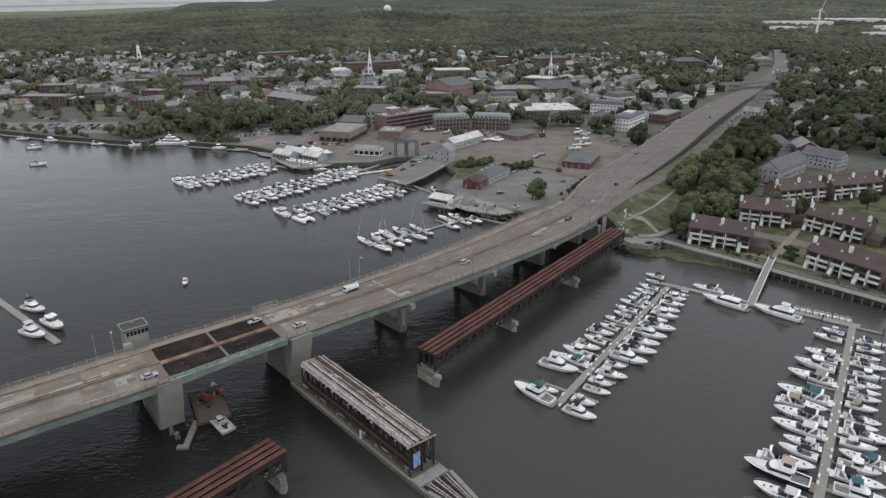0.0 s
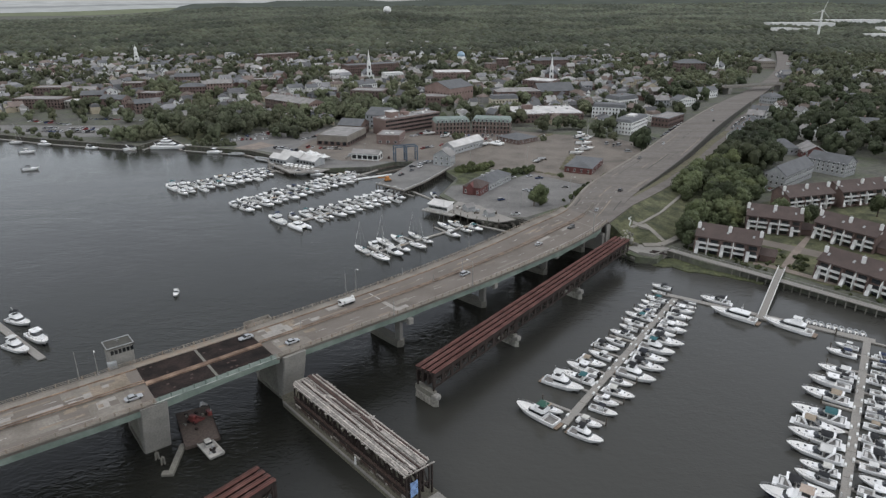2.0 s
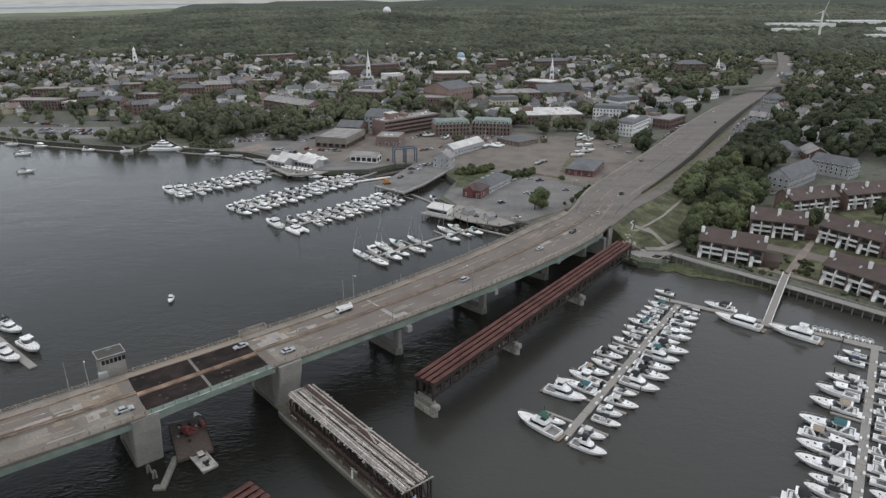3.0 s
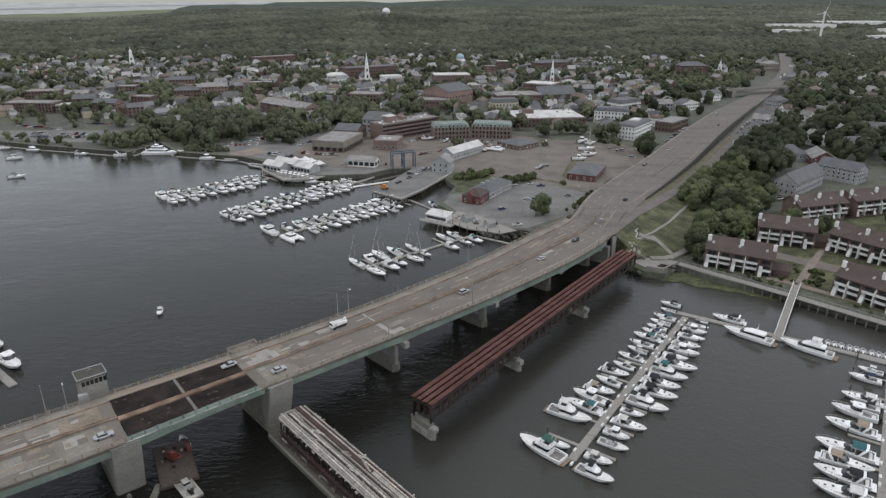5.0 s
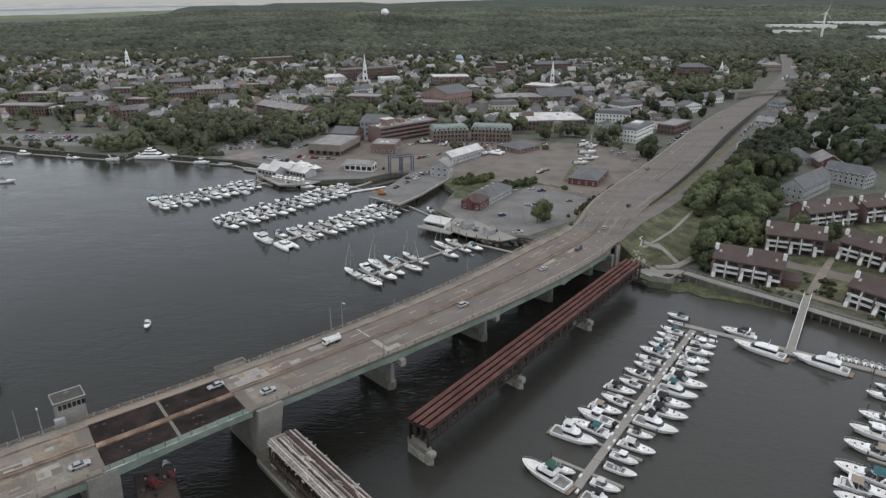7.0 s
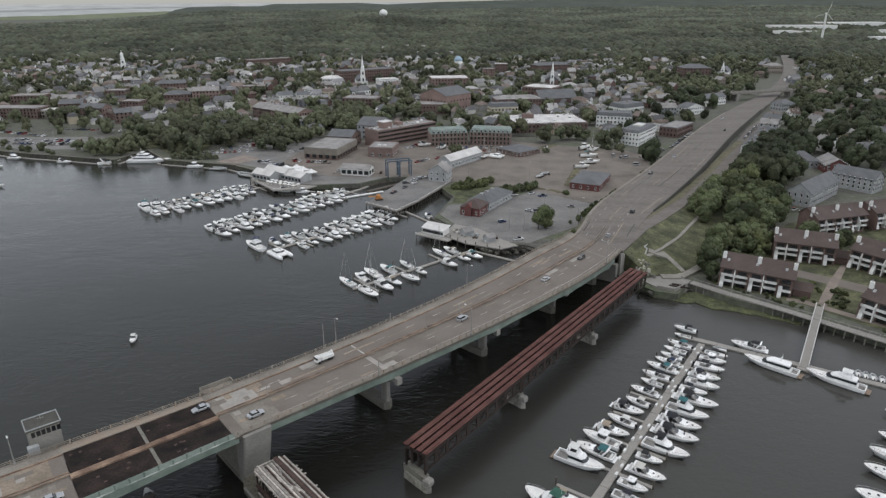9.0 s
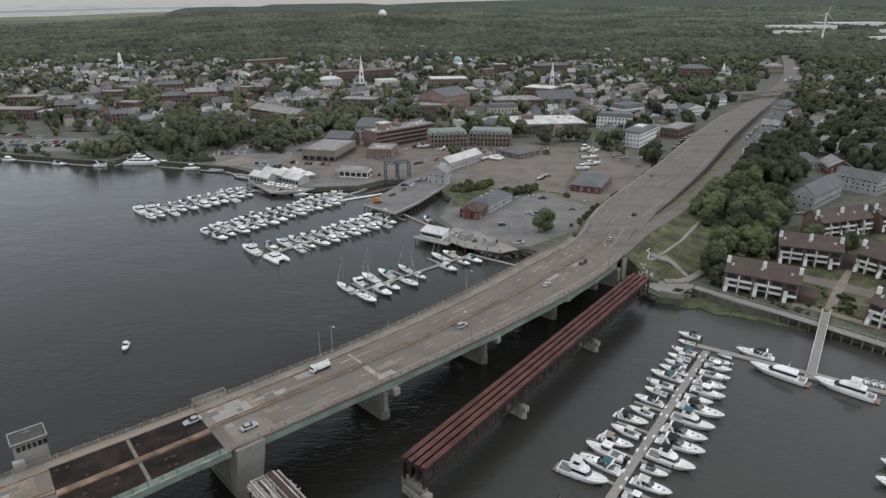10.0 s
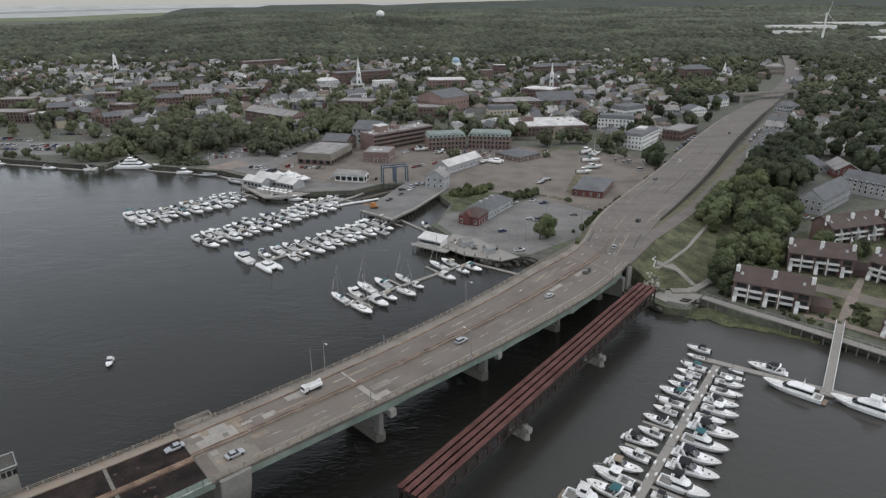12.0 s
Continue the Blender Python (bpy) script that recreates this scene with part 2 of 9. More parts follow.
ROOF_COLOURS = [(0.09, 0.09, 0.092), (0.2, 0.195, 0.19), (0.12, 0.12, 0.123), (0.27, 0.262, 0.25), (0.15, 0.118, 0.1), (0.36, 0.352, 0.34), (0.14, 0.145, 0.15), (0.2, 0.16, 0.14), (0.24, 0.24, 0.245)]
SIDING = surface("town_siding", (0.5, 0.5, 0.48), 0.8, grain=0.1, stain=0.12, size=0.4, broad=6, palette=SIDING_COLOURS)
ROOFING = surface("town_roofing", (0.12, 0.12, 0.12), 0.9, grain=0.15, stain=0.15, size=0.5, broad=6, palette=ROOF_COLOURS)
FAR_SIDING = surface("distant_siding", (0.5, 0.5, 0.48), 0.8, grain=0.1, stain=0.12, size=0.4, broad=6, palette=SIDING_COLOURS, islands=True)
FAR_ROOFING = surface("distant_roofing", (0.12, 0.12, 0.12), 0.9, grain=0.15, stain=0.15, size=0.5, broad=6, palette=ROOF_COLOURS, islands=True)
BROWN_ROOF = surface("brown_shingles", (0.086, 0.064, 0.057), 0.9, grain=0.2, stain=0.15, size=0.4, broad=5)
GREY_ROOF = surface("grey_roof", (0.26, 0.25, 0.24), 0.9, grain=0.15, stain=0.25, size=0.5, broad=6)
PALE_ROOF = surface("pale_membrane_roof", (0.56, 0.55, 0.53), 0.8, grain=0.1, stain=0.2, size=0.6, broad=8)
SLATE = surface("dark_slate", (0.12, 0.124, 0.128), 0.8, grain=0.15, stain=0.15, size=0.4, broad=5)
COPPER = surface("green_copper_roof", (0.19, 0.235, 0.21), 0.7, grain=0.15, stain=0.2, size=0.5, broad=5)
WHITE = surface("white_paint", (0.72, 0.72, 0.70), 0.6, grain=0.06, stain=0.1, size=0.4, broad=4, bump=0.1)
GREY_PAINT = surface("grey_paint", (0.33, 0.34, 0.34), 0.7, grain=0.1, stain=0.15, size=0.4, broad=4)
LIFT_BLUE = surface("blue_grey_machine_paint", (0.085, 0.115, 0.15), 0.6, grain=0.1, stain=0.2, size=0.4, broad=3)
RED_PAINT = surface("barn_red_paint", (0.13, 0.048, 0.043), 0.75, grain=0.12, stain=0.2, size=0.4, broad=4)
GELCOAT = surface("white_gelcoat", (0.84, 0.84, 0.83), 0.3, grain=0.03, stain=0.06, size=0.5, broad=3, bump=0, shift=0.1)
OFFWHITE = surface("offwhite_deck", (0.74, 0.73, 0.70), 0.6, grain=0.06, stain=0.1, size=0.3, broad=2, bump=0.1, shift=0.08)
NAVY = surface("navy_hull", (0.02, 0.028, 0.055), 0.25, grain=0.05, stain=0.1, bump=0)
BOOT = surface("dark_waterline", (0.02, 0.02, 0.024), 0.6, grain=0.2, stain=0.2, bump=0)
CANVAS = surface("boat_canvas", (0.03, 0.03, 0.04), 0.9, grain=0.1, stain=0.1, size=0.3, broad=2,
                 palette=[(0.02, 0.022, 0.028), (0.025, 0.035, 0.07), (0.015, 0.016, 0.018), (0.55, 0.54, 0.5), (0.3, 0.25, 0.19), (0.02, 0.02, 0.022), (0.6, 0.6, 0.58), (0.035, 0.12, 0.13)])
GREEN_CANVAS = surface("green_canvas", (0.03, 0.09, 0.065), 0.9, grain=0.1, stain=0.15, size=0.3, broad=2)
TAN_CANVAS = surface("tan_canvas", (0.42, 0.34, 0.28), 0.9, grain=0.1, stain=0.1, size=0.3, broad=2)
TEAL = surface("teal_canvas", (0.06, 0.2, 0.21), 0.9, grain=0.1, stain=0.1, size=0.3, broad=2)
BLUE_TARP = surface("blue_tarpaulin", (0.2, 0.31, 0.52), 0.6, grain=0.2, stain=0.3, size=0.3, broad=1)
DARK_GLASS = surface("dark_glass", (0.015, 0.018, 0.02), 0.08, grain=0.05, stain=0.1, bump=0, spec=0.8)
BLACK = surface("black_plastic", (0.02, 0.02, 0.02), 0.5, grain=0.1, stain=0.1, bump=0)
TEAK = surface("teak", (0.22, 0.165, 0.12), 0.7, grain=0.2, stain=0.2, size=0.2, broad=1)
CHROME = surface("stainless_steel", (0.55, 0.55, 0.55), 0.25, 1.0, grain=0.05, stain=0.05, bump=0)
GALV = surface("galvanised_steel", (0.36, 0.36, 0.35), 0.5, 0.6, grain=0.1, stain=0.15, size=0.4, broad=3, bump=0.1)
CARPAINT = surface("car_paint", (0.3, 0.3, 0.3), 0.3, 0.2, grain=0.03, stain=0.05, bump=0,
                   palette=[(0.6, 0.6, 0.6), (0.03, 0.03, 0.035), (0.3, 0.31, 0.32), (0.12, 0.12, 0.13), (0.55, 0.55, 0.56), (0.2, 0.02, 0.02), (0.03, 0.05, 0.12), (0.65, 0.65, 0.64), (0.18, 0.17, 0.16)])
TYRE = surface("tyre_rubber", (0.02, 0.02, 0.02), 0.9, bump=0)
BARK = surface("bark", (0.09, 0.07, 0.05), 0.95, grain=0.3, stain=0.3, size=0.3, broad=2, bump=0.7)
LEAF = island_leaves("tree_leaves", (0.05, 0.062, 0.032), (0.078, 0.089, 0.043), 0.7)
LEAF_LIGHT = island_leaves("light_tree_leaves", (0.064, 0.075, 0.034), (0.088, 0.096, 0.043), 0.7)
LEAF_DARK = island_leaves("dark_purple_leaves", (0.016, 0.014, 0.016), (0.022, 0.018, 0.02), 0.7)
# haze painted in: town, outer and far leaves paler than LEAF, east leaves left clear
HAZED_OUTER_LEAF = island_leaves("outer_woods", (0.06, 0.069, 0.047), (0.093, 0.101, 0.066), 3.0, 150, 0.28)
HAZED_FAR_LEAF = island_leaves("far_woods", (0.062, 0.071, 0.05), (0.098, 0.106, 0.073), 3.0, 260, 0.25)
EAST_LEAF = island_leaves("unhazed_tree_leaves", (0.046, 0.057, 0.032), (0.074, 0.084, 0.045), 1.2, 60, 0.3)
HAZED_MID_LEAF = island_leaves("town_woods", (0.08, 0.09, 0.054), (0.118, 0.125, 0.072), 1.6, 120, 0.32)
ORANGE = surface("orange_machine_paint", (0.45, 0.19, 0.05), 0.6, grain=0.15, stain=0.2, size=0.4, broad=2)
RED_MACHINE = surface("red_machine_paint", (0.19, 0.05, 0.045), 0.5, grain=0.15, stain=0.2, size=0.4, broad=2)
BARGE_DECK = surface("rusty_barge_deck", (0.14, 0.105, 0.088), 0.9, grain=0.3, stain=0.35, size=0.5, broad=4, tint=(0.075, 0.06, 0.05))
PATH_PAVING = surface("pale_path", (0.24, 0.225, 0.195), 0.95, grain=0.15, stain=0.2, size=0.5, broad=6)
RED_PAVING = surface("reddish_brick_paving", (0.235, 0.195, 0.165), 0.95, grain=0.15, stain=0.2, size=0.5, broad=5)

# ---- building blocks ----
class Shape:
    """Collects vertices and faces for one mesh."""

    def __init__(self):
        self.v, self.f = [], []

    def add(self, verts, faces):
        k = len(self.v)
        self.v += [tuple(p) for p in verts]
        self.f += [tuple(k + i for i in f) for f in faces]
        return self

    def box(self, x, y, z, sx, sy, sz, turn=0.0, taper=1.0):
        """A block centred at x, y with its foot at z; taper narrows the top."""
        c, s = math.cos(turn), math.sin(turn)
        pts = []
        for h, k in ((0, 1.0), (sz, taper)):
            for a, b in ((-1, -1), (1, -1), (1, 1), (-1, 1)):
                u, w = a * sx / 2 * k, b * sy / 2 * k
                pts.append((x + u * c - w * s, y + u * s + w * c, z + h))
        return self.add(pts, [(3, 2, 1, 0), (4, 5, 6, 7), (0, 1, 5, 4), (1, 2, 6, 5), (2, 3, 7, 6), (3, 0, 4, 7)])

    def soft_box(self, x, y, z, sx, sy, sz, b=0.1, turn=0.0):
        """A block with chamfered upright and top edges."""
        c, s = math.cos(turn), math.sin(turn)
        def ring(hx, hy, zz, cut):
            out = []
            for u, w in ((-hx + cut, -hy), (hx - cut, -hy), (hx, -hy + cut), (hx, hy - cut), (hx - cut, hy), (-hx + cut, hy), (-hx, hy - cut), (-hx, -hy + cut)):
                out.append((x + u * c - w * s, y + u * s + w * c, zz))
            return out
        return self.loft([ring(sx / 2, sy / 2, z, b), ring(sx / 2, sy / 2, z + sz - b, b), ring(sx / 2 - b, sy / 2 - b, z + sz, b)])

    def prism(self, poly, z0, z1):
        """An upright prism over a convex or simple polygon."""
        n = len(poly)
        area = sum(poly[i][0] * poly[(i + 1) % n][1] - poly[(i + 1) % n][0] * poly[i][1] for i in range(n))
        if area < 0:
            poly = poly[::-1]
        pts = [(p[0], p[1], z0) for p in poly] + [(p[0], p[1], z1) for p in poly]
        return self.add(pts, [tuple(range(n - 1, -1, -1)), tuple(range(n, 2 * n))] + [(i, (i + 1) % n, n + (i + 1) % n, n + i) for i in range(n)])

    def loft(self, rings, closed=True, caps=True):
        n, k = len(rings[0]), len(rings)
        faces = []
        for i in range(k - 1):
            for j in range(n if closed else n - 1):
                a, b = i * n + j, i * n + (j + 1) % n
                faces.append((a, b, b + n, a + n))
        if caps:
            faces += [tuple(range(n - 1, -1, -1)), tuple((k - 1) * n + j for j in range(n))]
        return self.add([p for r in rings for p in r], faces)

    def tube(self, a, b, r0, r1=None, sides=6):
        """A round bar from a to b."""
        a, b = Vector(a), Vector(b)
        r1 = r0 if r1 is None else r1
        d = (b - a).normalized()
        u = d.orthogonal().normalized()
        w = d.cross(u)
        ring = lambda p, r: [p + (u * math.cos(q) + w * math.sin(q)) * r for q in (2 * math.pi * i / sides for i in range(sides))]
        return self.loft([ring(a, r0), ring(b, r1)])

    def beam(self, a, b, wide, tall):
        """A rectangular bar from a to b, whose top runs through a and b."""
        a, b = Vector(a), Vector(b)
        d = b - a
        side = Vector((-d.y, d.x, 0))
        side = side.normalized() * wide / 2 if side.length > 1e-6 else Vector((wide / 2, 0, 0))
        up = Vector((0, 0, tall))
        r = lambda p: [p - side - up, p + side - up, p + side, p - side]
        return self.loft([r(a), r(b)])

    def turned(self, x, y, profile, sides=12):
        """A round body from rows of radius and height."""
        rings = [[(x + r * math.cos(2 * math.pi * i / sides), y + r * math.sin(2 * math.pi * i / sides), z) for i in range(sides)] for r, z in profile]
        return self.loft(rings)

    def mesh(self, name, smooth=False):
        me = bpy.data.meshes.new(name)
        me.from_pydata(self.v, [], self.f)
        me.update()
        if smooth:
            me.shade_smooth()
        return me


def part(name, shape, material, parent=None, label="", smooth=False):
    """One mesh object under a thing or a part."""
    me = shape if isinstance(shape, bpy.types.Mesh) else shape.mesh(name, smooth)
    if not me.materials:
        me.materials.append(material)
    ob = new(name, me)
    ob.parent = parent
    return tagged(ob, label) if label else ob


def thing(name, label, category, m=None, group="", kind=""):
    """A top-level thing: an empty at its base."""
    ob = new(name)
    ob.empty_display_size = 0.5
    if m is not None:
        ob.matrix_basis = m
    return tagged(ob, label, category, group, kind)


def solid(name, shape, material, label, category, kind="", group="", smooth=False):
    return tagged(part(name, shape, material, None, "", smooth), label, category, group, kind)


def lerp(a, b, k):
    return a + (b - a) * k


def table(rows, x):
    return float(np.interp(x, [r[0] for r in rows], [r[1] for r in rows]))


def ground_height(y):
    return table([(0, 3), (620, 3.2), (900, 9), (1500, 15), (3000, 25), (5200, 40)], y)

# ---- water, ground and distance ----
w = Shape()
w.add([(-2500, -900, 0), (1500, -900, 0), (1500, 700, 0), (-2500, 700, 0)], [(0, 1, 2, 3)])
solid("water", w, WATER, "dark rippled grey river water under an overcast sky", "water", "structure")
bed = Shape().box(0, 0, -6, 6000, 4000, 1)
solid("riverbed", bed, PILE, "dark riverbed under the river water", "riverbed", "structure")

SHORE = [(-520, 620), (-397, 580), (-332, 555), (-247, 531), (-236, 566), (-208, 531), (-152, 515), (-128, 496), (-121, 470),
         (-83, 459), (-52, 463), (-36, 478), (-14, 480), (1, 454), (9, 432), (3, 410), (-2, 392), (12, 368), (24, 343), (44, 347), (80, 309),
         (91, 292), (100, 289), (108, 300), (121.5, 283.5), (141.5, 269.5), (160.5, 249.5), (178.5, 231.5), (264.5, 144.5), (420, -40), (1000, -40), (1000, 620)]
land = Shape()
land.prism([Vector(p) for p in SHORE], -4.0, 3.0)
# inland: a sheet that rises slowly to the far hills
rows_y = [620 * (4950 / 620) ** (i / 44) for i in range(45)]
cols = [-0.95 + 1.9 * i / 60 for i in range(61)]
far_v, far_f = [], []
for j, y in enumerate(rows_y):
    for i, c in enumerate(cols):
        x = c * y * 1.05 if j else c * 1050
        swell = 10 * noise.noise((x / 900, y / 900, 3)) * min(1, max(0, (y - 900) / 1500))
        hill = 30 * max(0, noise.noise((x / 1500 + 4, y / 2500, 7)) + 0.25) * min(1, max(0, (y - 2800) / 1500)) * (1 if c > -0.35 else max(0, 1 + (c + 0.35) * 4))
        low = min(1, max(0, (-c - 0.3) * 6)) * min(1, max(0, (y - 1500) / 1500))
        knoll = 26 * math.exp(-((x + 190) / 330) ** 2 - ((y - 2300) / 260) ** 2)
        far_v.append((x, y, (ground_height(y) + swell + hill + knoll) * (1 - low) + 2 * low))
for j in range(44):
    for i in range(60):
        a = j * 61 + i
        far_f.append((a, a + 1, a + 62, a + 61))
land.add(far_v, far_f)
solid("ground", land, GROUND, "low town land with grass and earth behind stone sea walls", "ground", "structure")

# far distance: self-lit upright strips with painted haze for marsh, water and low hills
def horizon_strip(name, material, radius, rows, label):
    """An upright strip far off, from rows of bearing (x over y) and its lower and upper height."""
    s = Shape()
    n = 60
    lo, hi = rows[0][0], rows[-1][0]
    for i in range(n + 1):
        c = lerp(lo, hi, i / n)
        z0 = float(np.interp(c, [r[0] for r in rows], [r[1] for r in rows]))
        z1 = float(np.interp(c, [r[0] for r in rows], [r[2] for r in rows])) + 1.2 * noise.noise((c * 30, radius, 0))
        d = radius / math.hypot(1, c)
        s.v += [(c * d, d, z0), (c * d, d, max(z0 + 0.1, z1))]
    s.f += [(2 * i, 2 * i + 2, 2 * i + 3, 2 * i + 1) for i in range(n)]
    solid(name, s, material, label, "backdrop", "structure")


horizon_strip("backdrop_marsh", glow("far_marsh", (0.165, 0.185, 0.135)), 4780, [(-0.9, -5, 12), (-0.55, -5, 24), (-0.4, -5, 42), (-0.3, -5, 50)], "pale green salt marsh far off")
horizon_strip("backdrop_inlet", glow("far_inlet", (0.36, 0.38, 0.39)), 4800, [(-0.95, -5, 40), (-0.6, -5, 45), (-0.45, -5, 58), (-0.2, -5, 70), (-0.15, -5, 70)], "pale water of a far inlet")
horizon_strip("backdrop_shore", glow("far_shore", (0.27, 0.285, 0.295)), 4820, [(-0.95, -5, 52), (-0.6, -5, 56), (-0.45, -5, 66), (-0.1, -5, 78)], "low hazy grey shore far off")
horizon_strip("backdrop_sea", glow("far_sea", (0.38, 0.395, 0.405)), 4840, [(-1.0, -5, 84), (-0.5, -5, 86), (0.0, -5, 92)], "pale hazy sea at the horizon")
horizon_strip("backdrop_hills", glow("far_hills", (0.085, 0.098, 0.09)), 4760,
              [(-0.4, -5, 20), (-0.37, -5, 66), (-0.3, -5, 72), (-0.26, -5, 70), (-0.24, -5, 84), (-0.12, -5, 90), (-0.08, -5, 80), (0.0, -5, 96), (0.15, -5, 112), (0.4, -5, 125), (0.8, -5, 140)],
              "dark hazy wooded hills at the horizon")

# ---- road and bridge ----
# stations: far kerb x, y; near edge x, y; height
STATIONS = [(-152, 122, -139, 104.5, 14.3), (-118, 146.5, -105.5, 129.5, 15.7), (-90.5, 167, -77.5, 150, 16.5), (-60.2, 192, -47.3, 176.5, 16.5),
            (-27, 223.5, -12.8, 207.8, 15.6), (2, 254, 17.5, 236.5, 14.8), (24, 280, 43, 263, 14.0), (45, 307, 64, 287, 13.4), (66, 335, 82, 314, 12.6),
            (86, 383, 107, 365, 11.0), (112, 428, 137, 412.5, 10.0), (155, 498, 180.5, 483.5, 8.8), (221, 610, 246, 596, 8.0), (291, 716, 314, 703, 8.6),
            (410, 880, 424, 872, 10.5), (520, 1070, 536, 1064, 13), (640, 1330, 656, 1325, 17)]
BRIDGE_END = 8.0


def at_road(u, k, dz=0.0):
    """A point of the road: u counts stations, k runs from the near edge (0) to the far kerb (1)."""
    u = min(max(u, 0.0), len(STATIONS) - 1.001)
    i = int(u)
    q = [np.array(STATIONS[min(max(i + d, 0), len(STATIONS) - 1)], float) for d in (-1, 0, 1, 2)]
    f = u - i
    r = 0.5 * (2 * q[1] + (q[2] - q[0]) * f + (2 * q[0] - 5 * q[1] + 4 * q[2] - q[3]) * f * f + (3 * q[1] - q[0] - 3 * q[2] + q[3]) * f**3)
    return Vector((r[2] + (r[0] - r[2]) * k, r[3] + (r[1] - r[3]) * k, r[4] + dz))


def along(u, metres):
    """The station reached by going that far along the road."""
    step = 0.02 if metres > 0 else -0.02
    left = abs(metres)
    while left > 0:
        left -= (at_road(u + step, 0.5) - at_road(u, 0.5)).length
        u += step
    return u


def strip(u0, u1, section, step=0.1):
    """A body along the road: section lists (k, height) pairs, in order round it."""
    n = max(1, int(math.ceil((u1 - u0) / step)))
    rings = [[at_road(lerp(u0, u1, i / n), k, z) for k, z in section] for i in range(n + 1)]
    return Shape().loft(rings)


def slab_section(k0, k1, top, under):
    return [(k0, under), (k1, under), (k1, top), (k0, top)]


GRATE0, GRATE1 = along(3.0, -34.5), along(3.0, -0.6)
EDGE = 1.15
bridge = thing("road_bridge", "long road bridge with green girders and concrete piers over the river", "bridge")
# carriageway, left and right of the lifting span
deck_left = part("deck_slab", strip(0, GRATE0, slab_section(0, EDGE, 0, -0.6)), ASPHALT, bridge, "worn patched concrete and asphalt deck")
deck_right = part("deck_slab", strip(GRATE1, BRIDGE_END, slab_section(0, EDGE, 0, -0.6)), ASPHALT, bridge, "worn grey-brown asphalt deck")
for k0, k1, name in ((0.10, 0.485, "grating"), (0.585, 1.02, "grating")):
    mid = lerp(GRATE0, GRATE1, 0.515)
    for a, b in ((GRATE0, mid), (mid, GRATE1)):
        ga = part(name, strip(a + 0.004, b - 0.004, slab_section(k0, k1, -0.02, -0.35)), GRATING, bridge, "dark rusty open steel grating")
    beam = part("floor_beam", strip(mid - 0.01, mid + 0.01, slab_section(k0, k1, 0.02, -0.8)), OLD_CONCRETE, bridge, "pale joint beam across the lifting span")
# fine grating bars over the leaves
bars = 26
for i in range(1, bars):
    u = lerp(GRATE0, GRATE1, i / bars)
    for k0, k1 in ((0.10, 0.485), (0.585, 1.02)):
        part("grating_bar", strip(u - 0.0012, u + 0.0012, slab_section(k0 + 0.01, k1 - 0.01, 0.012, -0.02), 1), GRATING, bridge)
for k0, k1, z, name in ((0.0, 0.10, 0.15, "walkway"), (1.02, EDGE, 0.22, "walkway")):
    part(name, strip(GRATE0, GRATE1, slab_section(k0, k1, z, -0.5)), RAIL_STEEL if k0 else GREEN_STEEL, bridge, "narrow steel walkway beside the lifting span")
part("median_barrier", strip(GRATE0, GRATE1, [(0.49, -0.3), (0.58, -0.3), (0.575, 0.3), (0.495, 0.3)]), KERB_RUST, bridge, "rusty steel median of the lifting span")
# kerbs, pavements and median on the fixed spans
for u0, u1 in ((0, GRATE0), (GRATE1, BRIDGE_END)):
    part("footway", strip(u0, u1, slab_section(1.0, EDGE, 0.25, -0.4)), SLAB, bridge, "pale concrete footway with a worn kerb")
    part("footway", strip(u0, u1, slab_section(0.0, 0.075, 0.25, -0.5)), SLAB, bridge, "narrow concrete safety kerb")
    part("kerb", strip(u0, u1, slab_section(0.985, 1.0, 0.27, -0.1)), KERB_RUST, bridge, "rusty steel-faced kerb")
    part("median_barrier", strip(u0, u1, [(0.545, -0.1), (0.605, -0.1), (0.597, 0.3), (0.553, 0.3)]), SLAB, bridge, "low concrete median with rusty rails")
    for k in (0.55, 0.60):
        part("median_rail", strip(u0, u1, slab_section(k - 0.006, k + 0.006, 0.62, 0.42)), KERB_RUST, bridge, "rusty median guard rail")
# concrete patches by the lifting span
for u0, u1, k0, k1, m, lab in ((GRATE1 + 0.004, GRATE1 + 0.30, 0.075, 0.985, SLAB, "pale concrete approach slab"),
                               (GRATE1 + 0.06, GRATE1 + 0.28, 0.64, 0.97, NEW_SLAB, "fresh light concrete patch"), (GRATE0 - 0.42, GRATE0 - 0.004, 0.075, 0.985, SLAB, "pale concrete approach slab"),
                               (GRATE0 - 0.36, GRATE0 - 0.22, 0.3, 0.5, NEW_SLAB, "fresh light concrete patch"), (GRATE0 - 0.36, GRATE0 - 0.086, 0.62, 0.98, BROWN_SLAB, "buff worn concrete panel"), (GRATE0 - 0.085, GRATE0 - 0.004, 0.62, 0.98, ASPHALT, "dark steel plate at the joint"),
                               (GRATE1 + 0.004, GRATE1 + 0.07, 0.08, 0.53, ASPHALT, "dark steel plate at the joint"), (GRATE0 - 0.085, GRATE0 - 0.004, 0.08, 0.53, ASPHALT, "dark steel plate at the joint")):
    z = 0.006 if m is SLAB else 0.012 if m is NEW_SLAB else 0.018
    part("deck_patch", strip(u0, u1, slab_section(k0, k1, z, -0.05)), m, bridge, lab)
rng = random.Random(5)
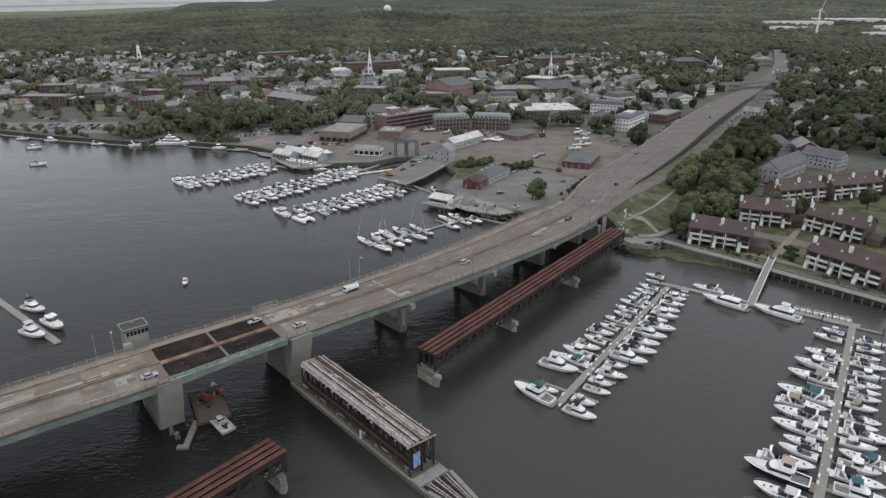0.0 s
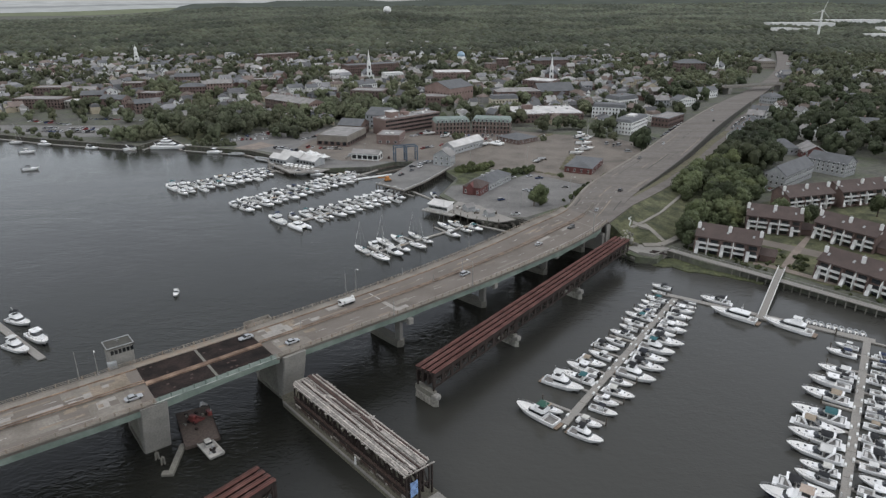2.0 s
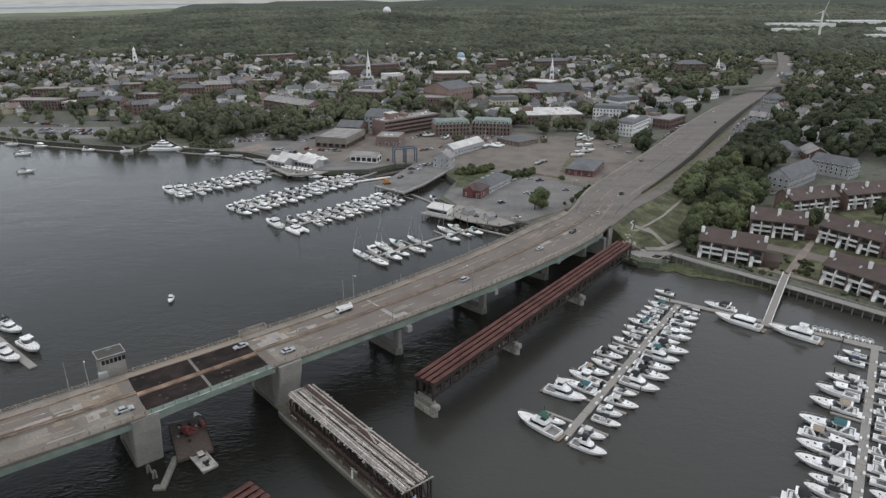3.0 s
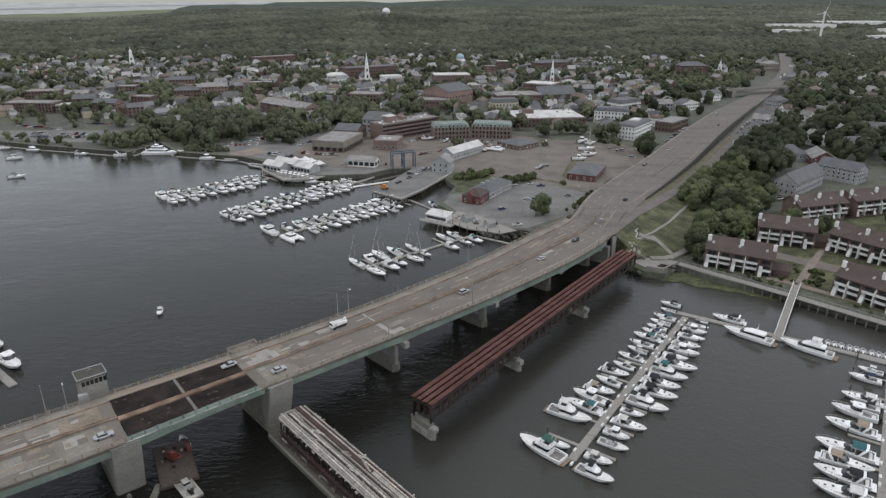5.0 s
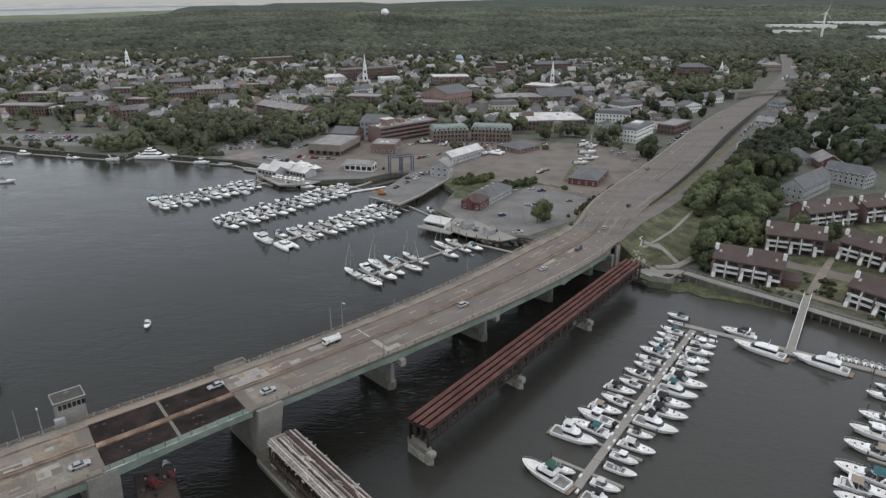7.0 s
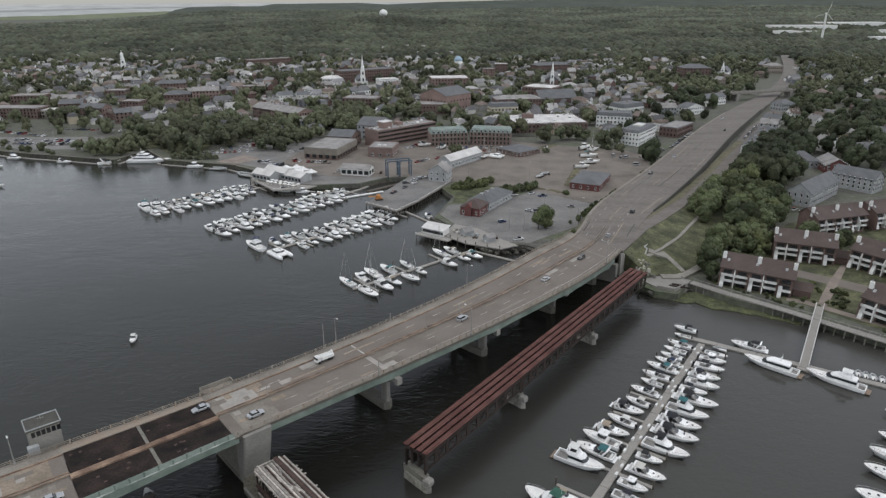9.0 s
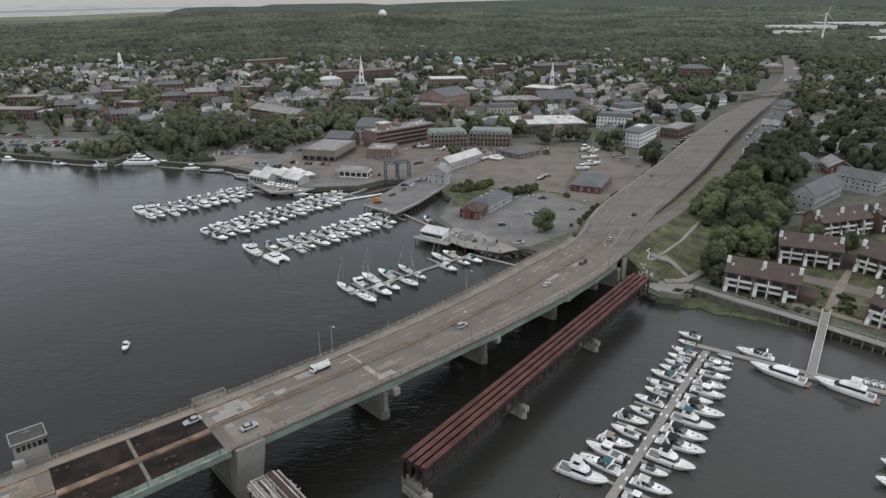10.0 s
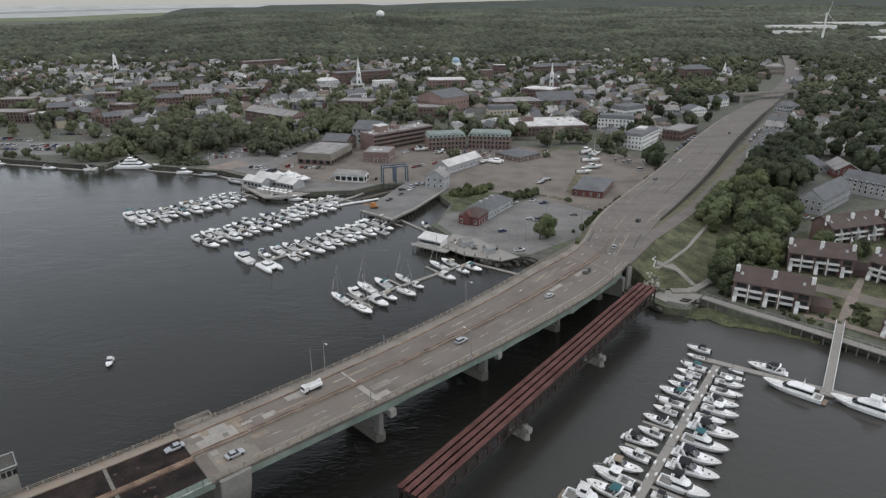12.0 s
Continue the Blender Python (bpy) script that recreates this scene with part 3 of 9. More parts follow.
for u0, u1, k0, k1, m in ((0.9, 1.5, 0.2, 0.5, SLAB), (1.3, 1.55, 0.64, 0.72, NEW_SLAB), (1.0, 1.22, 0.8, 0.93, SLAB), (0.7, 1.0, 0.3, 0.45, SLAB), (1.7, 1.85, 0.66, 0.8, NEW_SLAB), (1.55, 1.7, 0.8, 0.95, SLAB), (0.6, 1.2, 0.66, 0.8, NEW_SLAB), (3.42, 3.5, 0.7, 0.8, NEW_SLAB),
                          (3.6, 3.72, 0.85, 0.97, NEW_SLAB), (3.99, 4.03, 0.08, 0.54, NEW_SLAB), (4.03, 4.12, 0.12, 0.22, NEW_SLAB), (4.015, 4.027, 0.6, 0.97, PAINT), (4.05, 4.2, 0.3, 0.42, SLAB),
                          (6.5, 6.75, 0.46, 0.53, NEW_SLAB), (7.1, 7.35, 0.45, 0.52, NEW_SLAB), (7.62, 7.645, 0.1, 0.98, SLAB), (6.7, 6.9, 0.38, 0.44, SLAB), (2.02, 2.04, 0.08, 0.97, SLAB)):
    part("deck_patch", strip(u0, u1, slab_section(k0, k1, 0.008, -0.05), 0.05), m, bridge, "pale worn deck patch")
# patchwork of repairs beside the lifting span
rq = random.Random(23)
for i in range(26):
    right = i % 2
    u0 = rq.uniform(GRATE1 + 0.02, GRATE1 + 0.36) if right else rq.uniform(GRATE0 - 0.62, GRATE0 - 0.12)
    k0 = rq.choice((rq.uniform(0.08, 0.46), rq.uniform(0.62, 0.9)))
    part("deck_patch", strip(u0, u0 + rq.uniform(0.03, 0.11), slab_section(k0, k0 + rq.uniform(0.04, 0.13), 0.0195 + i * 0.0003, -0.05), 0.05), rq.choice((SLAB, NEW_SLAB, BROWN_SLAB, ASPHALT, BROWN_SLAB)), bridge)
# worn streaks and patches along the lanes
for i in range(64):
    u0 = rng.uniform(0.1, GRATE0 - 0.5) if i < 38 else rng.uniform(GRATE1 + 0.35, 7.4)
    k0 = rng.choice((rng.uniform(0.1, 0.5), rng.uniform(0.64, 0.94)))
    wide = rng.uniform(0.012, 0.045)
    part("deck_patch", strip(u0, u0 + rng.uniform(0.06, 0.45), slab_section(k0, k0 + wide, 0.0085 + i * 0.0002, -0.05), 0.1), rng.choice((SLAB, SLAB, NEW_SLAB, BROWN_SLAB) if i < 38 else (SLAB, BROWN_SLAB)), bridge)
for i in range(14):
    u0, k0 = rng.uniform(GRATE0 + 0.03, GRATE1 - 0.06), rng.choice((rng.uniform(0.13, 0.44), rng.uniform(0.62, 0.96)))
    part("grating_patch", strip(u0, u0 + 0.018, slab_section(k0, k0 + 0.03, 0.016, -0.02), 0.1), OLD_RUST, bridge, "worn paler patch of the grating")
# lane dashes
for k in (0.35, 0.83):
    u = 0.2
    while u < 9.2:
        v = along(u, 3.2)
        if u < 9.2 and not GRATE0 - 0.4 < u < GRATE1 + 0.15:
            part("lane_dash", strip(u, v, slab_section(k - 0.004, k + 0.004, 0.022, -0.02), 1), PAINT, bridge)
        u = along(v, 8.6)
part("edge_line", strip(GRATE1 + 0.3, BRIDGE_END, slab_section(0.118, 0.125, 0.02, -0.02)), PAINT, bridge, "worn white edge line")
# green edge girders, deeper over the piers
PIERS = [4.05, 5.12, 6.4, 7.5]
for u0, u1 in ((0, GRATE0 - 0.12), (GRATE1 + 0.14, BRIDGE_END - 0.25)):
    for k in (0.008, EDGE - 0.01, 0.3, 0.6, 0.85):
        n = 60
        rings = []
        for i in range(n + 1):
            u = lerp(u0, u1, i / n)
            near = min(abs(u - p) for p in PIERS)
            deep = 1.85 + 0.5 * math.exp(-(near / 0.12) ** 2)
            rings.append([at_road(u, k - 0.007, -0.55 - deep), at_road(u, k + 0.007, -0.55 - deep), at_road(u, k + 0.007, -0.3), at_road(u, k - 0.007, -0.3)])
        part("girder", Shape().loft(rings), GREEN_STEEL, bridge, "green painted steel girder")
for k in (0.012, EDGE - 0.012):
    rings = []
    for i in range(31):
        f = i / 30
        u = lerp(GRATE0 - 0.02, GRATE1 + 0.02, f)
        deep = 1.35 + 1.5 * max(0.0, 0.75 - f) ** 2 + 0.8 * max(0.0, f - 0.8)
        rings.append([at_road(u, k - 0.01, -0.3 - deep), at_road(u, k + 0.01, -0.3 - deep), at_road(u, k + 0.01, 0.1), at_road(u, k - 0.01, 0.1)])
    part("bascule_girder", Shape().loft(rings), GREEN_STEEL, bridge, "green curved girder of the lifting span")
for k in (0.004, EDGE - 0.004):
    part("top_plate", strip(GRATE0 - 0.02, GRATE1 + 0.02, slab_section(k - 0.012, k + 0.012, 0.16, 0.1)), PALE_GREEN, bridge, "pale green edge plate with worn white paint")
# railings
for k, u0, u1, m in ((0.012, 0.0, GRATE0, RAIL_STEEL), (0.012, GRATE0, GRATE1, GREEN_STEEL), (0.012, GRATE1, BRIDGE_END, RAIL_STEEL), (EDGE - 0.01, 0.0, BRIDGE_END, RAIL_STEEL)):
    for z in (0.45, 0.9, 1.35):
        part("rail", strip(u0, u1, [(k - 0.003, z - 0.08), (k + 0.003, z - 0.08), (k + 0.003, z), (k - 0.003, z)]), m, bridge)
    post = Shape().box(0, 0, 0, 0.34, 0.22, 1.4).mesh("post")
    u = u0 + 0.02
    while u < u1:
        p, q = at_road(u, k, 0.1), at_road(u + 0.01, k, 0.1)
        ob = part("rail_post", post, m, bridge)
        ob.matrix_basis = Matrix.Translation(p) @ pose(0, 0, 0, 0, 0, math.degrees(math.atan2(q.y - p.y, q.x - p.x)))
        u = along(u, 2.9)
# river piers: cap, wall columns and a footing
def road_frame(u, k, z):
    p, q = at_road(u, k), at_road(u + 0.02, k)
    return Matrix.Translation((p.x, p.y, z)) @ pose(0, 0, 0, 0, 0, math.degrees(math.atan2(q.y - p.y, q.x - p.x)))


for u in PIERS:
    m = road_frame(u, 0.57, 0)
    top = at_road(u, 0.5).z - 3.1
    pier = part("pier", Shape().loft([[(a * 1.1, b * h, z) for a, b in ((-1, -1), (1, -1), (1, 1), (-1, 1))] for z, h in ((top - 2.1, 9.4), (top - 0.9, 12.0), (top, 12.0))]), CONCRETE, bridge, "concrete pier with a hammerhead cap")
    pier.matrix_basis = m
    part("bearing_stub", Shape().soft_box(0, -12.9, top - 1.5, 2.0, 1.7, 2.1, 0.12), CONCRETE, pier, "square end block of the pier cap")
    for y in (-6.8, 6.8):
        c = part("column", Shape().soft_box(0, y, 2.2, 1.7, 2.8, top - 4.1, 0.25), CONCRETE, pier)
    part("footing", Shape().loft([[(a * 1.7, b * 8.7, z) for a, b in ((-1, -0.88), (0, -1.0), (1, -0.88), (1, 0.88), (0, 1.0), (-1, 0.88))] for z in (-4, 2.6)]), OLD_CONCRETE, pier, "tide-stained concrete footing")
# bascule piers
def battered(wide, side, top):
    """A tower whose outer face leans inwards towards the water."""
    rings = []
    for z, out in ((-4.0, 7.6), (1.5, 8.6), (top - 4.5, 11.6), (top - 0.2, 12.4)):
        rings.append([(-wide / 2, side * 6.4, z), (wide / 2, side * 6.4, z), (wide / 2, side * (out - 0.3), z), (wide / 2 - 0.3, side * out, z), (0.3 - wide / 2, side * out, z), (-wide / 2, side * (out - 0.3), z)])
    return Shape().loft(rings)


for u, w_ in ((GRATE0 - 0.035, 7.0), (GRATE1 + 0.115, 7.5)):
    m = road_frame(u, 0.56, 0)
    top = at_road(u, 0.5).z
    bp = part("bascule_pier", battered(w_, -1, top), CONCRETE, bridge, "massive pale concrete pier of the lifting span")
    bp.matrix_basis = m
    part("pier_tower", battered(w_, 1, top), CONCRETE, bp)
    part("pier_wall", Shape().soft_box(0, 0, -4.0, w_ - 0.8, 13, top + 0.5, 0.2), OLD_CONCRETE, bp, "stained concrete wall between the pier towers")
    part("footing", Shape().loft([[(a * (w_ / 2 + 0.15), b * 8.4, z) for a, b in ((-1, -0.9), (-0.5, -1), (0.5, -1), (1, -0.9), (1, 0.9), (0.5, 1), (-0.5, 1), (-1, 0.9))] for z in (-4, 0.7)]), OLD_CONCRETE, bp, "tide-stained pier footing")
# lookout bay on the far side
bay = part("lookout_bay", strip(GRATE1 + 0.02, GRATE1 + 0.22, slab_section(EDGE - 0.02, EDGE + 0.12, 0.25, -0.5)), SLAB, bridge, "small railed lookout bay of the footway")
for a, b in (((GRATE1 + 0.02, EDGE), (GRATE1 + 0.02, EDGE + 0.12)), ((GRATE1 + 0.02, EDGE + 0.12), (GRATE1 + 0.22, EDGE + 0.12)), ((GRATE1 + 0.22, EDGE + 0.12), (GRATE1 + 0.22, EDGE))):
    part("bay_parapet", Shape().beam(at_road(*a, 1.35), at_road(*b, 1.35), 0.25, 1.1), SLAB, bay)
# abutment
m = road_frame(BRIDGE_END - 0.28, 0.57, 0)
ab = part("abutment", Shape().soft_box(0, 0, -1, 3.0, 29, 9.4, 0.2), CONCRETE, bridge, "concrete abutment under the bridge end")
ab.matrix_basis = m
part("wing_wall", Shape().add([(1, -15.5, 2), (14, -15.5, 2), (14, -15.5, 9), (1, -15.5, 13.2), (1, -14.7, 2), (14, -14.7, 2), (14, -14.7, 9), (1, -14.7, 13.2)],
     [(0, 1, 2, 3), (7, 6, 5, 4), (0, 4, 5, 1), (1, 5, 6, 2), (2, 6, 7, 3), (3, 7, 4, 0)]), CONCRETE, ab, "sloping concrete wing wall")

# tender's house beside the lifting span
hm = Matrix.Translation((-93.9, 175.0, at_road(GRATE0, 0.5).z)) @ pose(0, 0, 0, 0, 0, 39.5)
house = thing("bridge_tender_house", "small grey bridge tender's house with a band of windows", "bridge house", hm)
part("wall", Shape().soft_box(0, 0, -20, 6.8, 5.0, 25.4, 0.1), CONCRETE, house, "grey concrete walls")
part("roof", Shape().soft_box(0, 0, 5.4, 7.8, 6.2, 0.3, 0.1), DARK_WALL, house, "flat grey overhanging roof")
win = Shape().box(0, 0, 0, 0.8, 0.12, 1.35).mesh("window")
for i in range(6):
    ob = part("window", win, DARK_GLASS, house)
    ob.location = (-2.35 + i * 1.08, -2.5, 3.4)
for i in range(3):
    ob = part("window", win, DARK_GLASS, house)
    ob.matrix_basis = pose(3.4, -1.4 + i * 1.3, 3.4, 0, 0, 90)
part("porch", Shape().soft_box(-3.0, -2.9, -2.0, 2.4, 1.4, 3.6, 0.1), GREY_PAINT, house)
part("antenna", Shape().tube((0, 0.4, 5.9), (0, 0.4, 7.2), 0.06).box(0, 0.4, 6.3, 1.4, 0.1, 0.12), GALV, house)
part("parapet", Shape().beam((-3.7, -2.8, 5.95), (3.7, -2.8, 5.95), 0.2, 0.3).beam((-3.7, 2.8, 5.95), (3.7, 2.8, 5.95), 0.2, 0.3).beam((-3.65, -2.7, 5.95), (-3.65, 2.7, 5.95), 0.2, 0.3).beam((3.65, -2.7, 5.95), (3.65, 2.7, 5.95), 0.2, 0.3), GREY_PAINT, house)

# street lamps
def street_lamp(u, k, tall, arm, label="grey galvanised street lamp on the bridge railing"):
    p = at_road(u, k, 0.2)
    q = at_road(u, 0.5)
    lamp = thing("street_lamp", label, "street lamp", Matrix.Translation(p) @ pose(0, 0, 0, 0, 0, math.degrees(math.atan2(q.y - p.y, q.x - p.x))), "lamps on the bridge")
    part("pole", Shape().tube((0, 0, 0), (0, 0, tall), 0.16, 0.09, 8), GALV, lamp)
    part("base", Shape().soft_box(0, 0, 0, 0.7, 0.7, 0.5, 0.1), CONCRETE, lamp)
    if arm:
        part("arm", Shape().tube((0, 0, tall), (arm, 0, tall + 0.35), 0.07), GALV, lamp)
        part("lamp_head", Shape().soft_box(arm + 0.3, 0, tall + 0.2, 0.9, 0.35, 0.22, 0.08), WHITE, lamp)


for u, k, tall, arm in ((3.95, EDGE + 0.0, 9.0, 1.2), (3.85, EDGE + 0.0, 8.6, 0), (1.72, EDGE, 9, 0), (1.86, EDGE - 0.02, 8.0, 1.0), (0.9, EDGE, 9, 1.6), (4.81, 0.0, 9.5, 2.8), (3.92, 0.0, 5.5, 0), (4.6, 0.575, 3.0, 0), (3.3, 0.575, 3.0, 0), (4.47, EDGE, 3.0, 0), (5.55, EDGE, 9.0, 2.2), (7.4, 0.0, 9.5, 2.6), (8.6, EDGE + 0.1, 9.5, 2.4), (5.0, 0.575, 4.5, 0)):
    street_lamp(u, k, tall, arm)

# the road on land
road = Shape()
road_rows = strip(BRIDGE_END, 16.0, [(-0.02, -14), (1.1, -14), (1.06, 0), (-0.02, 0)], 0.2)
solid("road", road_rows, ROAD_ASPHALT, "wide four-lane asphalt road running inland between walls", "road", "structure")
for k in (0.56, 0.60):
    solid("road_median_rail", strip(BRIDGE_END, 8.45, slab_section(k - 0.008, k + 0.008, 0.55, 0.05), 0.2), SLAB, "low pale median barrier along the road", "barrier", "structure")
solid("road_footway", strip(BRIDGE_END, 13.0, slab_section(1.0, 1.055, 0.16, -0.1), 0.2), SLAB, "narrow pale concrete footway along the road", "footway", "structure")
# shadow and weeds of the wall face are put into its dark colour
solid("retaining_wall", strip(9.3, 13.2, slab_section(-0.035, -0.015, 0.7, -9), 0.2), DARK_WALL, "concrete retaining wall beside the road, its shade painted dark", "wall", "structure")
solid("road_bank", strip(BRIDGE_END - 0.1, 11.7, [(1.05, -0.06), (1.3, -8.6), (1.3, -10), (1.05, -10)], 0.15), DRY_GRASS, "dry grassy bank between the road and the lots", "bank", "structure")
wr = random.Random(17)
for i in range(34):
    u0, k0 = wr.uniform(8.0, 11.6), wr.uniform(0.05, 0.95)
    streak = strip(u0, u0 + wr.uniform(0.15, 0.7), slab_section(k0, k0 + wr.uniform(0.006, 0.03), 0.006 + i * 0.0002, -0.03), 0.1)
    solid("road_patch", streak, wr.choice((SLAB, ASPHALT, DARK_WALL, BROWN_SLAB)), "worn resurfaced streak along the road", "road patch", "structure")
# ramp beside the wall
ramp = Shape()
RAMP = [(80, 315, 82.4, 313.4, 12.5), (94, 344, 103, 346, 11.5), (106, 366, 117, 364, 10.6), (121, 390, 129.5, 381.5, 9.5), (137.5, 412.5, 147, 406, 8.4), (160, 448, 169, 441, 7.0),
        (183, 485, 194, 478, 5.6), (216, 541, 228, 534, 4.6), (251, 594, 264, 587, 4.2), (284, 650, 298, 642, 4.6), (330, 715, 342, 708, 5.4), (404, 838, 416, 830, 8.0)]
rings = []
for i in range(len(RAMP) - 1):
    for j in range(6):
        f = j / 6
        a, b, c, d, z = (lerp(p, q, f) for p, q in zip(RAMP[i], RAMP[i + 1]))
        rings.append([(a, b, z - 10), (c, d, z - 10), (c, d, z), (a, b, z)])
ramp.loft(rings)
solid("ramp", ramp, ROAD_ASPHALT, "asphalt slip road descending beside the wall", "road", "structure")
verge = Shape()
for (a, b, c, d, z), (e, f, g, h, y) in zip(RAMP[2:8], RAMP[3:9]):
    k0, k1 = (0.1, 0.3) if a < 120 else (0.03, 0.42), (0.03, 0.42)
    ring = lambda p, q, r, t_, zz, k: [(lerp(p, r, k[0]), lerp(q, t_, k[0]), zz - 0.3), (lerp(p, r, k[1]), lerp(q, t_, k[1]), zz - 0.3), (lerp(p, r, k[1]), lerp(q, t_, k[1]), zz + 0.08), (lerp(p, r, k[0]), lerp(q, t_, k[0]), zz + 0.14)]
    verge.loft([ring(a, b, c, d, z, k0), ring(e, f, g, h, y, k1)])
solid("verge", verge, DRY_GRASS, "sandy dry grass verge between wall and slip road", "verge", "structure")

# ---- disused railway bridge ----
RAIL_DIR = Vector((0.637, 0.771, 0.0)).normalized()
RAIL_ANGLE = math.degrees(math.atan2(RAIL_DIR.y, RAIL_DIR.x))
RAIL_TOP, RAIL_BOTTOM = 11.2, 5.6


EAST_DIR = Vector((0.607, 0.795, 0.0)).normalized()
EAST_ANGLE = math.degrees(math.atan2(EAST_DIR.y, EAST_DIR.x))


def plate_girder(length, depth):
    """An inner deck girder along x: web, stiffeners and bottom flange."""
    web = Shape().box(length / 2, 0, -depth, length, 0.12, depth - 0.08)
    n = int(length / 3.6)
    for i in range(n + 1):
        for s in (-1, 1):
            web.box(min(max(0.1, length * i / n), length - 0.1), s * 0.22, -depth, 0.12, 0.34, depth - 0.1)
    return web.box(length / 2, 0, -depth, length, 0.62, 0.1)


def lattice_girder(length, depth):
    """An outer girder along x: chords, wide posts and bracing, open between."""
    g = Shape().box(length / 2, 0, -2.2, length, 0.14, 2.12).box(length / 2, 0, -depth, length, 0.5, 0.55)
    n = int(length / 4.4)
    for i in range(n + 1):
        x = min(max(0.45, length * i / n), length - 0.45)
        g.box(x, 0, -depth + 0.55, 1.3, 0.3, depth - 1.5)
        if i < n:
            x2 = length * (i + 1) / n
            a, b = (-depth + 0.7, -2.2) if i % 2 else (-2.2, -depth + 0.7)
            g.tube((x, 0, a), (x2, 0, b), 0.2, sides=4)
    return g


def rail_span(parent, x0, x1, label):
    n_ = x1 - x0
    for y in (-3.15, -1.05, 1.05, 3.15):
        outer = abs(y) > 2
        g = part("plate_girder", lattice_girder(n_, RAIL_TOP - RAIL_BOTTOM) if outer else plate_girder(n_, RAIL_TOP - RAIL_BOTTOM - 0.6), RUST, parent, label)
        g.location = (x0, y, RAIL_TOP)
        part("top_flange", Shape().box(n_ / 2, 0, -0.09, n_, 1.4, 0.09), RED_STEEL, g, "faded red painted top flange")
        part("cover_plate", Shape().box(n_ / 2, -0.28, 0.0, n_ - 0.4, 0.16, 0.12).box(n_ / 2, 0.34, 0.0, n_ - 0.4, 0.1, 0.08), RUST, g)
    k = x0 + 1.0
    while k < x1 - 1:
        for ya, yb in ((-3.15, -1.05), (1.05, 3.15)):
            part("cross_frame", Shape().tube((k, ya, RAIL_TOP - 0.6), (k, yb, RAIL_BOTTOM + 0.5), 0.12, sides=4).tube((k, yb, RAIL_TOP - 0.6), (k, ya, RAIL_BOTTOM + 0.5), 0.12, sides=4)
                 .beam((k, ya, RAIL_TOP - 0.3), (k, yb, RAIL_TOP - 0.3), 0.2, 0.25), OLD_RUST, parent)
        part("lateral", Shape().beam((k, -1.2, RAIL_TOP - 0.5), (min(k + 4, x1), 1.2, RAIL_TOP - 0.5), 0.2, 0.2), RUST, parent)
        k += 5.6
    for x in (x0 + 0.3, x1 - 0.3):
        part("end_frame", Shape().box(x, -3.15, RAIL_BOTTOM - 0.9, 0.5, 0.5, 5.5).box(x, 3.15, RAIL_BOTTOM - 0.9, 0.5, 0.5, 5.5).beam((x, -3.4, RAIL_TOP - 0.7), (x, 3.4, RAIL_TOP - 0.7), 0.5, 0.6), RUST, parent)


def rail_pier(parent, x, half=5.0, top=4.9, low=-4):
    p = part("pier", Shape().loft([[(x + a * 1.15 * s + b * half * s * 0.16, b * half * s, z) for a, b in ((-1, -0.8), (0, -1), (1, -0.8), (1, 0.8), (0, 1), (-1, 0.8))] for z, s in ((low, 1.12), (1.0, 1.04), (top - 2.4, 1.0))]), STONE, parent, "stained granite and concrete pier")
    part("bearing_block", Shape().loft([[(x + a + b * 0.16, b, z) for a, b in ((-1.0, -3.6), (1.0, -3.6), (1.0, 4.4), (-1.0, 4.4))] for z in (top - 2.4, top - 0.6)]), OLD_CONCRETE, p)
    part("stub", Shape().loft([[(x + a * s - half * 0.86 * 0.16, -half * 0.86 + b * s, z) for a, b in ((-1.15, -0.9), (0, -1.3), (1.15, -0.9), (1.15, 1.3), (-1.15, 1.3))] for z, s in ((top - 2.4, 1.0), (top - 1.3, 0.95), (top - 0.9, 0.7))]), CONCRETE, p)


east = thing("rail_bridge", "disused rusty railway bridge with faded red top flanges", "railway bridge", Matrix.Translation((-4.2, 178.7, 0)) @ pose(0, 0, 0, 0, 0, EAST_ANGLE))
PIER_X = [0.8, 47.2, 96.8]
for a, b in ((0.0, 47.1), (47.3, 96.7), (96.9, 146.6)):
    rail_span(east, a, b, "dark rusted plate girder with stiffeners")
for x in PIER_X:
    rail_pier(east, x)
west = thing("rail_bridge", "broken end of a disused rusty railway bridge with red flanges", "railway bridge", Matrix.Translation((-40.5, 132.4, 0)) @ pose(0, 0, 0, 0, 0, RAIL_ANGLE + 180))
rail_span(west, 0.0, 60.0, "dark rusted plate girder with stiffeners")
rail_pier(west, 1.5)
rail_pier(west, 48)

# open swing span on its long fender pier
SW0, SW1 = Vector((-40.6, 174.9, 0)), Vector((-4.2, 134.3, 0))
sd = SW1 - SW0
sw_len = sd.length
sm = Matrix.Translation(SW0) @ pose(0, 0, 0, 0, 0, math.degrees(math.atan2(sd.y, sd.x)))
fender = thing("fender_pier", "long low concrete fender pier with pointed ends and timber decking", "pier", sm)
outline = [(-22, 2), (-12, -1.5), (-5, -4.7), (62, -4.7), (82, -1.6), (82, 1.6), (60, 5.4), (-14, 5.6)]
part("platform", Shape().prism([Vector(p) for p in outline], -4, 1.5), APRON, fender, "stained concrete platform")
part("rim", Shape().beam((-5, -4.5, 1.75), (61.5, -4.5, 1.75), 0.5, 0.5), CONCRETE, fender)
part("rim", Shape().beam((62, -4.4, 2.3), (82, -1.3, 2.3), 1.1, 0.9), CONCRETE, fender)
part("rim", Shape().beam((60, 4.9, 2.3), (82, 1.1, 2.3), 1.1, 0.9), CONCRETE, fender)
